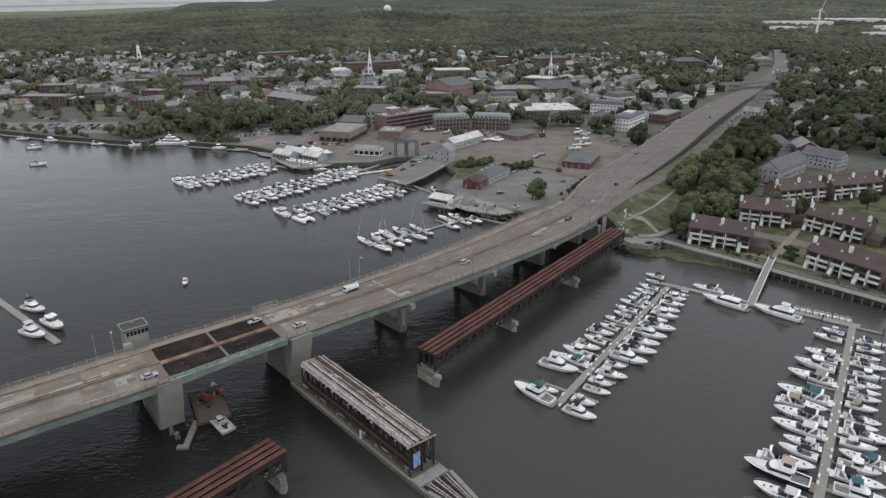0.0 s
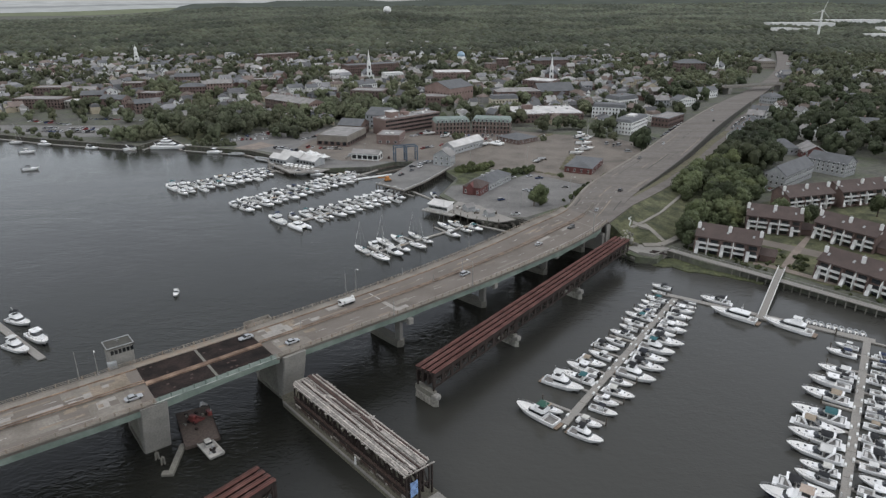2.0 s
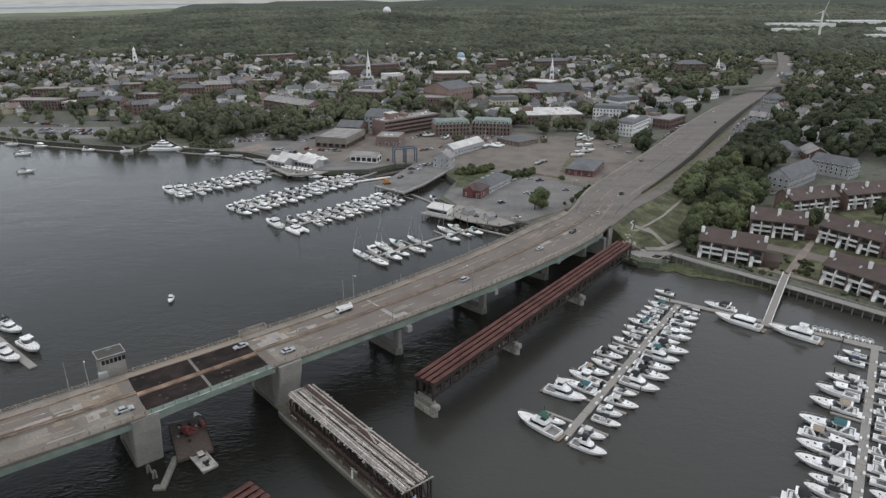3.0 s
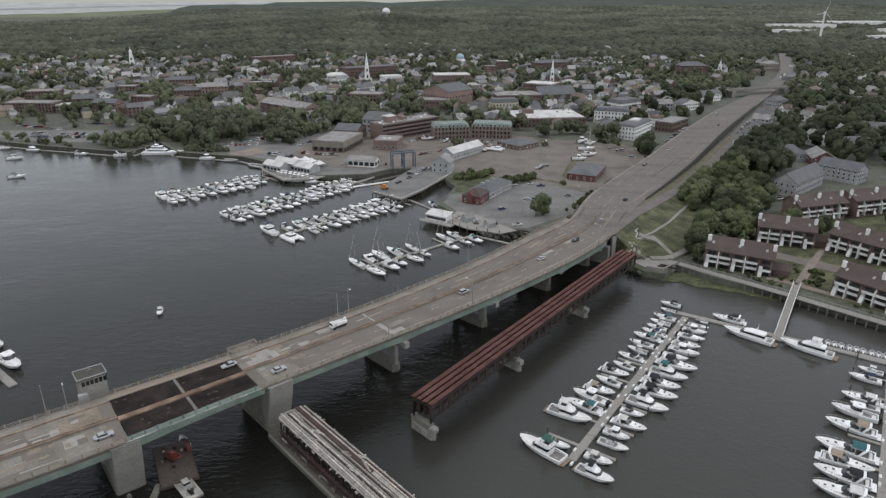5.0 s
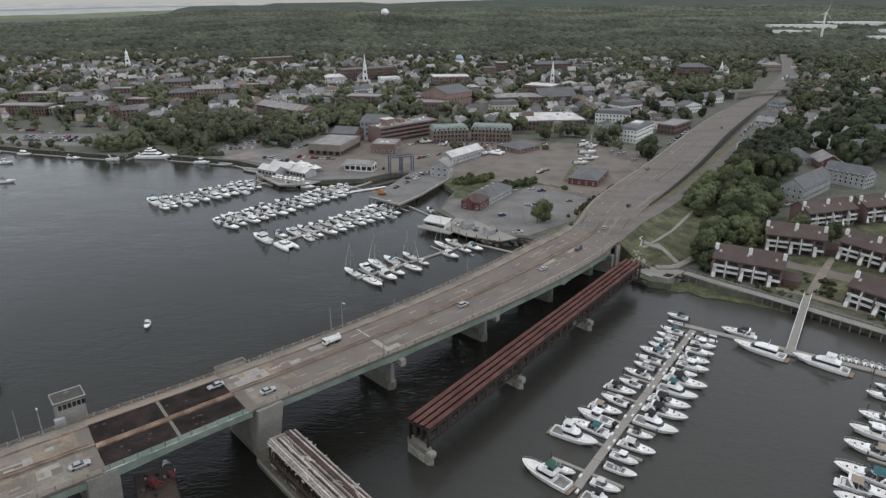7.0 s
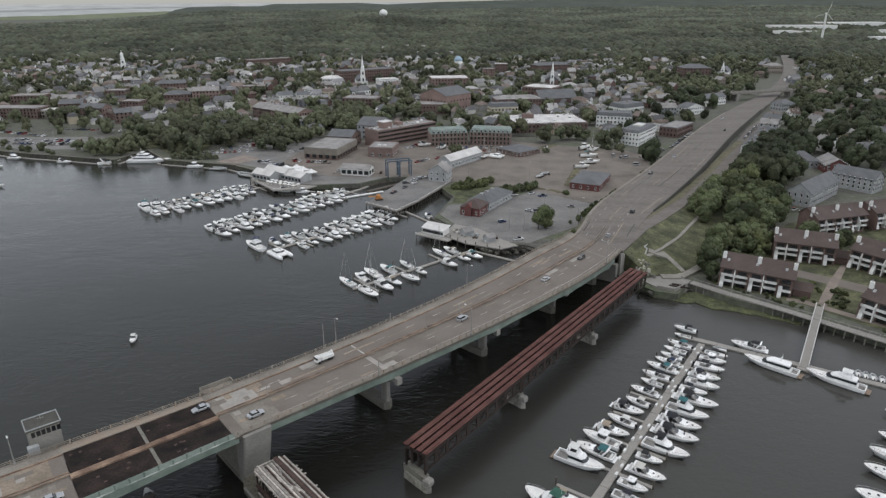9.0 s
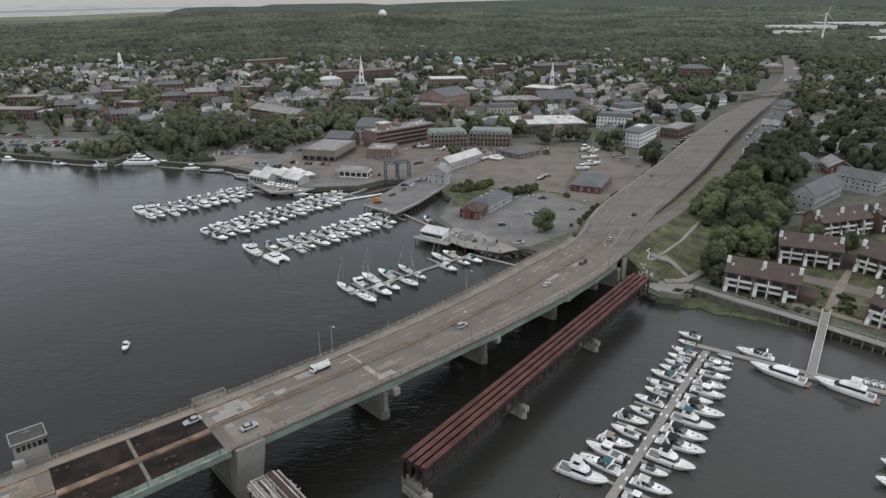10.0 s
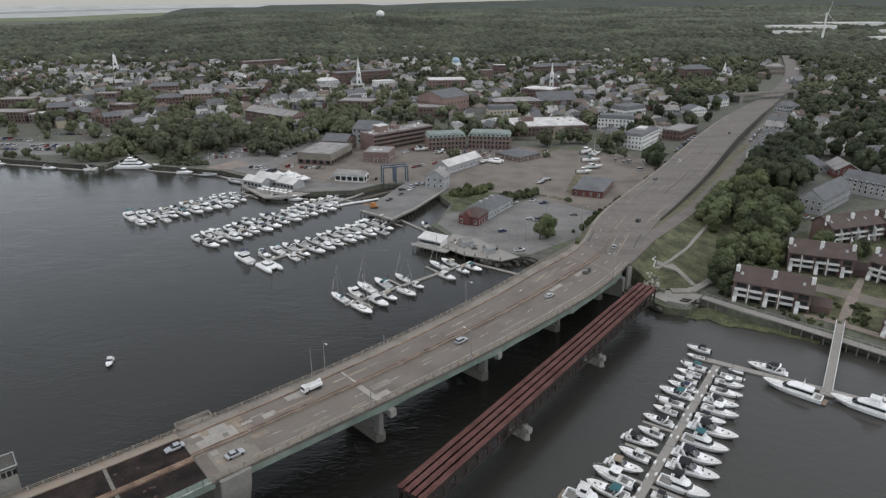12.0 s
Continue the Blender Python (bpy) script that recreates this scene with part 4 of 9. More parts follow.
part("end_slab", Shape().soft_box(57.6, 0, 1.5, 3.6, 9.6, 0.7, 0.12), CONCRETE, fender, "pale concrete slab at the span's end")
for i in range(16):
    part("waler", Shape().beam((i * 3.4 + 0.1, -3.2, 3.0), (i * 3.4 + 3.2, -3.2, 3.0), 0.3, 0.35), OLD_RUST if i % 3 else TIMBER, fender, "brown timber waler along the pier edge")
    part("waler_post", Shape().box(i * 3.4 + 0.2, -3.2, 1.5, 0.35, 0.35, 2.4 - 0.5 * (i % 2)), PILE, fender)
rng = random.Random(11)
for i in range(9):
    part("timber", Shape().beam((59.6, -3.6 + i * 0.9, 2.0), (80, -1 + i * 0.25, 2.0), 0.3, 0.24), TIMBER if i % 3 else RUST, fender)
# flat black plates on the platform stand for the shade between the timbers
for x in (61.6, 66, 70.5, 75):
    part("dark_opening", Shape().box(x, 0.1, 1.5, 3.6, 7.4 - (x - 62) * 0.3, 0.2), BLACK, fender, "black plate for the shade in a decking gap")
part("side_walkway", Shape().beam((0.2, -3.3, 5.4), (sw_len - 0.4, -3.3, 5.4), 0.8, 0.3), OLD_RUST, fender, "rusty brown side walkway along the swing span")
for i in range(34):
    part("fender_board", Shape().box(0.8 + i * 1.58, -3.1, 1.5, rng.uniform(0.7, 1.25), 0.14, rng.uniform(0.8, 1.8)), PILE if i % 4 else TIMBER, fender)
part("ladder_marker", Shape().soft_box(33.4, -4.5, 1.75, 0.5, 0.4, 2.4, 0.05), WHITE, fender)
swing = thing("swing_span", "open derelict swing span with silvered timber decking and rusty trusses", "swing bridge", sm)
SPAN_TOP = 10.6
for y in (-3.0, -1.1, 1.1, 3.0):
    tr = Shape()
    n = 18
    for i in range(n + 1):
        x = sw_len * i / n
        tr.box(x, y, 3.4, 0.35, 0.3, SPAN_TOP - 3.9)
        if i < n:
            x2 = sw_len * (i + 1) / n
            tr.beam((x, y, SPAN_TOP - 0.9) if i % 2 else (x, y, 3.8), (x2, y, 3.8) if i % 2 else (x2, y, SPAN_TOP - 0.9), 0.3, 0.3)
    tr.beam((0, y, SPAN_TOP - 0.45), (sw_len, y, SPAN_TOP - 0.45), 0.6, 0.5).beam((0, y, 3.8), (sw_len, y, 3.8), 0.5, 0.5)
    part("truss", tr, RUST, swing, "rusty steel truss")
for y, wd, m in ((-4.1, 0.35, TIMBER), (-3.45, 0.7, TIMBER), (-2.7, 0.45, TIMBER), (-2.05, 0.6, TIMBER), (-1.3, 0.3, OLD_RUST), (-0.75, 0.5, TIMBER), (-0.1, 0.5, TIMBER), (0.45, 0.25, OLD_RUST), (1.0, 0.45, TIMBER), (2.05, 1.1, OLD_RUST), (3.0, 0.35, TIMBER), (3.5, 0.45, OLD_RUST), (4.05, 0.4, TIMBER)):
    a, b = rng.uniform(0, 2), sw_len - rng.uniform(0, 1.5)
    if m is OLD_RUST and wd > 1:
        b = sw_len * 0.66
    part("stringer", Shape().beam((a, y, SPAN_TOP + 0.12), (b, y + rng.uniform(-0.1, 0.1), SPAN_TOP + 0.12), wd, 0.3), m, swing, "weathered longitudinal deck timber")
part("stringer", Shape().beam((sw_len * 0.665, 2.05, SPAN_TOP + 0.12), (sw_len - 0.6, 2.0, SPAN_TOP + 0.12), 1.0, 0.3), TIMBER, swing, "weathered longitudinal deck timber")
tie = Shape().box(0, 0, 0, 0.32, 1, 0.24).mesh("tie")
x = 0.4
while x < sw_len:
    ob = part("tie", tie, TIMBER, swing)
    wide = rng.uniform(7.6, 9.4) if rng.random() > 0.25 else rng.uniform(3.5, 6)
    ob.matrix_basis = pose(x, rng.uniform(-0.5, 0.5), SPAN_TOP - 0.42 + rng.uniform(-0.04, 0.04), 0, 0, rng.uniform(-3, 3)) @ Matrix.Diagonal((1, wide, 1, 1))
    x += rng.uniform(0.55, 0.95)
for i in range(26):
    part("broken_plank", Shape().box(0, 0, 0, rng.uniform(1.5, 5), rng.uniform(0.2, 0.5), 0.1), TIMBER, swing).matrix_basis = pose(rng.uniform(1, sw_len - 2), rng.uniform(-4.2, 4.2), SPAN_TOP + 0.13, 0, rng.uniform(-2, 2), rng.uniform(-25, 25))
part("pivot_drum", Shape().turned(sw_len / 2, 0, [(3.0, 1.5), (3.0, 3.2), (2.6, 3.3)], 24), RUST, swing)
part("end_frame", Shape().box(sw_len - 0.1, -4.0, 1.5, 0.4, 0.4, 8.6).box(sw_len - 0.1, 0, 1.5, 0.4, 0.4, 8.6).box(sw_len - 0.1, 4.0, 1.5, 0.4, 0.4, 8.6).box(sw_len - 0.1, 0, 5.4, 0.35, 8, 0.3), RUST, swing)
tarp = Shape()
tarp.loft([[(sw_len + 0.25 + 0.12 * math.sin(j * 1.9 + i), -3.1 + 2.3 * i / 6, 4.0 + 4.4 * j / 6) for j in range(7)] for i in range(7)], closed=False, caps=False)
part("tarpaulin", tarp, BLUE_TARP, swing, "torn blue tarpaulin hanging on the end")

# ---- boats ----
LITE = [False]


def fitting(name, shape, material, boat_, label=""):
    """A small fitting, left off boats that lie far away."""
    if not LITE[0]:
        part(name, shape, material, boat_, label)


def outline(length, beam, f):
    """Half beam at f of the length, stern 0 to bow 1."""
    return beam / 2 * table([(0, 0.9), (0.2, 0.97), (0.45, 1.0), (0.65, 0.96), (0.8, 0.8), (0.9, 0.55), (0.96, 0.32), (1.0, 0.06)], f)


def hull_parts(boat, L, B, F, material, cockpit=0.32, stripe=True):
    steps = [0, 0.1, 0.25, 0.4, 0.55, 0.68, 0.8, 0.9, 0.96, 1.0]
    def section(f, lift=0.0):
        h = outline(L, B, f)
        top = F * (1 + 0.42 * f * f)
        keel = table([(0, -0.5), (0.7, -0.45), (0.9, 0.1 * F), (1, 0.85 * top)], f)
        chine = table([(0, 0.12), (0.7, 0.25), (1, 0.9 * top)], f)
        x = f * L - (0.0 if f < 0.99 else 0.0) + (0.05 * L * (f > 0.9) * (f - 0.9) * 10) * 0
        hc = h * (0.93 - 0.35 * f * f)
        return x, h, hc, top, chine, keel
    rings = []
    for f in steps:
        x, h, hc, top, chine, keel = section(f)
        rings.append([(x, h, top), (x, lerp(h, hc, 0.5), lerp(top, chine, 0.55)), (x, hc, chine), (x - 0.04 * L * f, 0, keel), (x, -hc, chine), (x, -lerp(h, hc, 0.5), lerp(top, chine, 0.55)), (x, -h, top)])
    part("hull", Shape().loft(rings, closed=False), material, boat, "", True)
    deck = []
    for f in [cockpit] + [s for s in steps if s > cockpit]:
        x, h, hc, top, *_ = section(f)
        h *= 0.985
        deck.append([(x, h, top - 0.03), (x, h * 0.5, top + 0.05), (x, -h * 0.5, top + 0.05), (x, -h, top - 0.03)])
    d = Shape().loft(deck, closed=False, caps=False)
    x, h, hc, top, *_ = section(cockpit)
    d.add([(x, h * 0.98, F * 0.45), (x, -h * 0.98, F * 0.45), (x, -h * 0.98, top), (x, h * 0.98, top)], [(0, 1, 2, 3)])
    d.add([(0.1, 0.88 * B / 2, F * 0.5), (0.1, -0.88 * B / 2, F * 0.5), (x, -h * 0.97, F * 0.5), (x, h * 0.97, F * 0.5)], [(0, 1, 2, 3)])
    part("deck", d, OFFWHITE, boat)
    fitting("cockpit_sole", Shape().add([(0.35, 0.8 * B / 2, F * 0.5 + 0.03), (0.35, -0.8 * B / 2, F * 0.5 + 0.03), (x - 0.1, -h * 0.88, F * 0.5 + 0.03), (x - 0.1, h * 0.88, F * 0.5 + 0.03)], [(0, 1, 2, 3)]), SOLE, boat, "greyish non-slip cockpit floor")
    round_ = [(f, s) for s, fs in ((-1, (cockpit, 0.2, 0.1, 0.0)), (1, (0.0, 0.1, 0.2, cockpit))) for f in fs if f <= cockpit]
    rings = []
    for f, s in round_:
        xx, hh, _, tt, *_ = section(f)
        inner = xx + (0.28 if f == 0.0 else 0.0)
        rings.append([(xx, s * hh, tt - 0.08), (xx, s * hh, tt + 0.05), (inner, s * (hh - 0.28), tt + 0.05), (inner, s * (hh - 0.28), tt - 0.08)])
    fitting("coaming", Shape().loft(rings), GELCOAT, boat)
    if stripe:
        st = []
        for f in steps[:-2]:
            x, h, hc, top, chine, keel = section(f)
            st.append([(x, hc + 0.03, 0.2), (x, hc + 0.02, -0.35), (x, -hc - 0.02, -0.35), (x, -hc - 0.03, 0.2)])
        fitting("boot_stripe", Shape().loft(st, closed=False), BOOT, boat, "dark waterline stripe")


def house_rings(x0, x1, wide, z0, z1, rake0, rake1, narrow=0.88, cut=0.3):
    """Rings of a cabin whose ends lean in and whose corners are cut."""
    out = []
    for k in (0.0, 0.38, 0.82, 1.0):
        z = lerp(z0, z1, k)
        a, b = x0 + rake0 * k, x1 - rake1 * k
        w_ = wide / 2 * lerp(1, narrow, k) * (0.94 if k == 1.0 else 1)
        c = cut
        out.append([(a, -w_ + c, z), (a + c * 0.5, -w_, z), (b - c * 2.2, -w_, z), (b, -w_ * 0.45, z), (b, w_ * 0.45, z), (b - c * 2.2, w_, z), (a + c * 0.5, w_, z), (a, w_ - c, z)])
    return out


def cabin(boat, x0, x1, wide, z0, z1, rake0=0.1, rake1=0.9, name="cabin", window=True):
    r = house_rings(x0, x1, wide, z0, z1, rake0, rake1)
    part(name, Shape().loft(r), GELCOAT, boat)
    if window:
        grow = lambda ring, k: [((p[0] - (x0 + x1) / 2) * k + (x0 + x1) / 2, p[1] * k, p[2]) for p in ring]
        part("window_band", Shape().loft([grow(r[1], 1.012), grow(r[2], 1.012)], caps=False), DARK_GLASS, boat)


def canopy(boat, x0, x1, wide, z, mat=None, tall=0.35):
    rings = []
    for i in range(5):
        x = lerp(x0, x1, i / 4)
        crown = tall * (1 - ((i - 2) / 2.6) ** 2)
        rings.append([(x, -wide / 2, z), (x, -wide / 4, z + crown * 0.8), (x, 0, z + crown), (x, wide / 4, z + crown * 0.8), (x, wide / 2, z), (x, 0, z + crown - 0.12)])
    part("canopy", Shape().loft(rings), mat or CANVAS, boat)
    f = Shape()
    for x in (x0 + 0.15, x1 - 0.15):
        for s in (-1, 1):
            f.tube((x, s * wide / 2 * 0.95, z), (x + 0.2, s * wide / 2 * 0.98, z - 1.3), 0.035, sides=4)
    fitting("canopy_frame", f, CHROME, boat)


def bow_rail(boat, L, B, F):
    s = Shape()
    for side in (-1, 1):
        prev = None
        for f in (0.55, 0.68, 0.8, 0.9, 0.985):
            p = (f * L, side * outline(L, B, f) * 0.93, F * (1 + 0.42 * f * f) + 0.6)
            s.tube((p[0], p[1], p[2] - 0.6), p, 0.025, sides=3)
            if prev:
                s.tube(prev, p, 0.03, sides=3)
            prev = p
    fitting("bow_rail", s, CHROME, boat)


def outboards(boat, n, F):
    for i in range(n):
        y = (i - (n - 1) / 2) * 0.75
        part("outboard", Shape().soft_box(-0.35, y, F * 0.7, 0.75, 0.5, 0.75, 0.12).box(-0.4, y, -0.4, 0.25, 0.16, F), BLACK, boat)


def express(boat, L, mat):
    B, F = L * 0.325, 1.15
    hull_parts(boat, L, B, F, mat, 0.33)
    for a in (0.66, 0.79):
        fitting("deck_hatch", Shape().soft_box(L * a, 0, F * (1 + 0.42 * a * a) + (0.5 if a < 0.7 else 0.04), 0.5, 0.5, 0.06, 0.02), DARK_GLASS, boat)
    cabin(boat, L * 0.40, L * 0.74, B * 0.72, F + 0.1, F + 0.75, 0, 1.5, "cabin_trunk", False)
    ws = house_rings(L * 0.34, L * 0.56, B * 0.82, F + 0.5, F + 1.35, 0.1, 1.3)
    part("windshield", Shape().loft(ws, caps=False), DARK_GLASS, boat)
    canopy(boat, L * 0.17, L * 0.40, B * 0.8, F + 1.75)
    fitting("helm_seat", Shape().soft_box(L * 0.25, B * 0.15, F * 0.5, 0.9, B * 0.5, 0.8, 0.1), BLACK, boat)
    arch = [(L * 0.27, -0.47, F), (L * 0.22, -0.45, F + 0.9), (L * 0.16, -0.36, F + 1.75), (L * 0.15, -0.2, F + 2.05), (L * 0.15, 0.2, F + 2.05), (L * 0.16, 0.36, F + 1.75), (L * 0.22, 0.45, F + 0.9), (L * 0.27, 0.47, F)]
    part("radar_arch", Shape().loft([[(x - 0.28, y * B - 0.06, z), (x + 0.28, y * B - 0.06, z), (x + 0.28, y * B + 0.06, z + 0.12), (x - 0.28, y * B + 0.06, z + 0.12)] for x, y, z in arch]), GELCOAT, boat)
    fitting("seat", Shape().soft_box(0.9, 0, F * 0.5, 0.8, B * 0.7, 0.5, 0.1), OFFWHITE, boat)
    fitting("swim_platform", Shape().soft_box(-0.5, 0, 0.28, 1.0, B * 0.8, 0.12, 0.04), GELCOAT, boat)
    bow_rail(boat, L, B, F)


def flybridge(boat, L, mat, top=None):
    B, F = L * 0.31, 1.35
    hull_parts(boat, L, B, F, mat, 0.28)
    cabin(boat, L * 0.28, L * 0.70, B * 0.82, F + 0.1, F + 1.75, 0.05, 1.3)
    part("flybridge", Shape().loft(house_rings(L * 0.24, L * 0.54, B * 0.74, F + 1.76, F + 2.5, -0.1, 0.5)), GELCOAT, boat)
    fitting("flybridge_seat", Shape().soft_box(L * 0.36, 0, F + 2.5, L * 0.12, B * 0.5, 0.12, 0.04), BLACK, boat)
    canopy(boat, L * 0.26, L * 0.46, B * 0.66, F + 3.7, top, 0.3)
    fitting("swim_platform", Shape().soft_box(-0.5, 0, 0.3, 1.1, B * 0.82, 0.12, 0.04), TEAK, boat)
    part("mast", Shape().tube((L * 0.3, 0, F + 2.4), (L * 0.27, 0, F + 5.2), 0.06, 0.03), WHITE, boat)
    bow_rail(boat, L, B, F)


def centre_console(boat, L, mat):
    B, F = L * 0.31, 0.95
    hull_parts(boat, L, B, F, mat, 0.62)
    part("console", Shape().soft_box(L * 0.44, 0, F * 0.5, 1.1, 0.95, 1.3, 0.15), GELCOAT, boat)
    part("windshield", Shape().soft_box(L * 0.5, 0, F * 0.5 + 1.25, 0.12, 0.9, 0.5, 0.04), DARK_GLASS, boat)
    part("t_top", Shape().soft_box(L * 0.42, 0, F * 0.5 + 2.2, 2.2, 1.7, 0.12, 0.05), CANVAS, boat)
    f = Shape()
    for a in (-0.7, 0.8):
        for s in (-1, 1):
            f.tube((L * 0.42 + a, s * 0.75, F * 0.5 + 2.2), (L * 0.44 + a * 0.6, s * 0.6, F * 0.5), 0.04, sides=4)
    fitting("t_top_frame", f, CHROME, boat)
    fitting("seat", Shape().soft_box(L * 0.3, 0, F * 0.5, 0.7, 1.0, 0.8, 0.1), OFFWHITE, boat)
    outboards(boat, 2, F)


def cuddy(boat, L, mat):
    B, F = L * 0.32, 1.05
    hull_parts(boat, L, B, F, mat, 0.42)
    cabin(boat, L * 0.44, L * 0.78, B * 0.7, F + 0.12, F + 0.55, 0, 1.0, "cabin_trunk", False)
    part("windshield", Shape().loft(house_rings(L * 0.40, L * 0.56, B * 0.78, F + 0.35, F + 1.1, 0.1, 0.8), caps=False), DARK_GLASS, boat)
    canopy(boat, L * 0.2, L * 0.46, B * 0.74, F + 1.6)
    fitting("engine_box", Shape().soft_box(0.8, 0, F * 0.5, 1.1, B * 0.6, 0.55, 0.1), OFFWHITE, boat)
    outboards(boat, 1, F)
    bow_rail(boat, L, B, F)


def hardtop(boat, L, mat):
    B, F = L * 0.31, 1.2
    hull_parts(boat, L, B, F, mat, 0.33)
    cabin(boat, L * 0.36, L * 0.64, B * 0.76, F + 0.1, F + 2.0, 0.0, 1.0)
    cabin(boat, L * 0.6, L * 0.8, B * 0.6, F + 0.15, F + 0.7, 0, 0.8, "cabin_trunk", False)
    part("roof", Shape().soft_box(L * 0.44, 0, F + 2.0, L * 0.26, B * 0.78, 0.14, 0.06), GELCOAT, boat)
    fitting("radar", Shape().turned(L * 0.42, 0, [(0.32, F + 2.14), (0.34, F + 2.3), (0.2, F + 2.42)], 10), WHITE, boat)
    fitting("fish_box", Shape().soft_box(0.9, 0, F * 0.5, 0.9, B * 0.5, 0.5, 0.08), OFFWHITE, boat)
    outboards(boat, 2, F)
    bow_rail(boat, L, B, F)


def sailboat(boat, L, mat):
    B, F = L * 0.3, 1.05
    hull_parts(boat, L, B, F, mat, 0.3)
    cabin(boat, L * 0.32, L * 0.66, B * 0.58, F + 0.1, F + 0.6, 0.1, 0.8)
    part("mast", Shape().tube((L * 0.56, 0, F), (L * 0.56, 0, F + L * 1.28), 0.11, 0.07, 6), GALV, boat)
    part("boom", Shape().tube((L * 0.56, 0, F + 1.5), (L * 0.16, 0, F + 1.45), 0.09, 0.08, 6), GALV, boat)
    part("furled_sail", Shape().tube((L * 0.54, 0, F + 1.75), (L * 0.17, 0, F + 1.65), 0.24, 0.15, 6), CANVAS, boat)
    part("forestay", Shape().tube((L * 0.98, 0, F * 1.4), (L * 0.56, 0, F + L * 1.22), 0.06, 0.03, 4), WHITE, boat)
    part("backstay", Shape().tube((0.1, 0, F), (L * 0.56, 0, F + L * 1.26), 0.02, 0.02, 3), GALV, boat)
    part("spreader", Shape().beam((L * 0.56, -B * 0.3, F + L * 0.7), (L * 0.56, B * 0.3, F + L * 0.7), 0.08, 0.06), GALV, boat)
    canopy(boat, L * 0.2, L * 0.34, B * 0.55, F + 1.2)
    bow_rail(boat, L, B, F)


def catamaran(boat, L, mat):
    B = L * 0.52
    for s in (-1, 1):
        sh = Shape()
        rings = []
        for f in (0, 0.2, 0.5, 0.75, 0.92, 1.0):
            h = outline(L, L * 0.15, f)
            top = 1.4 + 0.3 * f
            rings.append([(f * L, s * B * 0.38 + h, top), (f * L, s * B * 0.38 + h * 0.8, 0.1), (f * L, s * B * 0.38, -0.5 + 0.9 * f**6), (f * L, s * B * 0.38 - h * 0.8, 0.1), (f * L, s * B * 0.38 - h, top)])
        part("hull", sh.loft(rings), mat, boat, "", True)
    part("bridge_deck", Shape().soft_box(L * 0.38, 0, 0.8, L * 0.72, B * 0.8, 0.75, 0.2), OFFWHITE, boat)
    cabin(boat, L * 0.2, L * 0.62, B * 0.62, 1.5, 2.9, 0.1, 1.2)
    part("mast", Shape().tube((L * 0.52, 0, 2.8), (L * 0.52, 0, L * 1.35), 0.14, 0.08), GALV, boat)
    part("boom", Shape().tube((L * 0.52, 0, 3.6), (L * 0.1, 0, 3.6), 0.2, 0.14), CANVAS, boat)


def yacht(boat, L, mat, decks=2):
    B, F = L * 0.25, L * 0.058 + 0.45
    hull_parts(boat, L, B, F, mat, 0.13)
    cabin(boat, L * 0.15, L * 0.72, B * 0.8, F + 0.1, F + 2.0, 0.1, L * 0.16)
    part("upper_deck", Shape().soft_box(L * 0.33, 0, F + 2.0, L * 0.32, B * 0.78, 0.16, 0.06), GELCOAT, boat)
    if decks > 1:
        cabin(boat, L * 0.26, L * 0.54, B * 0.66, F + 2.36, F + 4.0, 0.1, L * 0.06, "upper_cabin")
        part("hardtop", Shape().soft_box(L * 0.36, 0, F + 4.0, L * 0.26, B * 0.62, 0.15, 0.06), GELCOAT, boat)
    if decks > 2:
        cabin(boat, L * 0.3, L * 0.42, B * 0.5, F + 4.15, F + 5.5, 0.1, L * 0.02, "pilot_house")
    part("radar_mast", Shape().tube((L * 0.34, 0, F + 1.9 * decks), (L * 0.32, 0, F + 1.9 * decks + 3.2), 0.12, 0.05).box(L * 0.33, 0, F + 1.9 * decks + 1.6, 0.3, 1.6, 0.15), WHITE, boat)
    fitting("swim_platform", Shape().soft_box(-0.7, 0, 0.35, 1.5, B * 0.8, 0.14, 0.05), TEAK, boat)
    part("sun_pad", Shape().soft_box(L * 0.76, 0, F * 1.25, L * 0.07, B * 0.35, 0.2, 0.08), OFFWHITE, boat)
    bow_rail(boat, L, B, F)


def sport_yacht(boat, L, mat):
    yacht(boat, L, mat, 1)
    F = L * 0.058 + 0.45
    part("flybridge", Shape().loft(house_rings(L * 0.24, L * 0.48, L * 0.17, F + 2.16, F + 2.9, -0.1, 0.8)), GELCOAT, boat)
    canopy(boat, L * 0.25, L * 0.42, L * 0.15, F + 4.2, WHITE, 0.3)


def dinghy(boat, L, mat):
    B = L * 0.45
    tube = Shape()
    pts = [(0, -B / 2, 0.3), (L * 0.7, -B / 2, 0.35), (L, -B * 0.12, 0.5), (L, B * 0.12, 0.5), (L * 0.7, B / 2, 0.35), (0, B / 2, 0.3)]
    for a, b in zip(pts, pts[1:]):
        tube.tube(a, b, 0.24, sides=7)
    part("tube", tube, mat, boat)
    part("floor", Shape().box(L * 0.4, 0, 0.05, L * 0.8, B * 0.8, 0.1), OFFWHITE, boat)
    part("outboard", Shape().soft_box(-0.2, 0, 0.3, 0.4, 0.35, 0.5, 0.08), BLACK, boat)


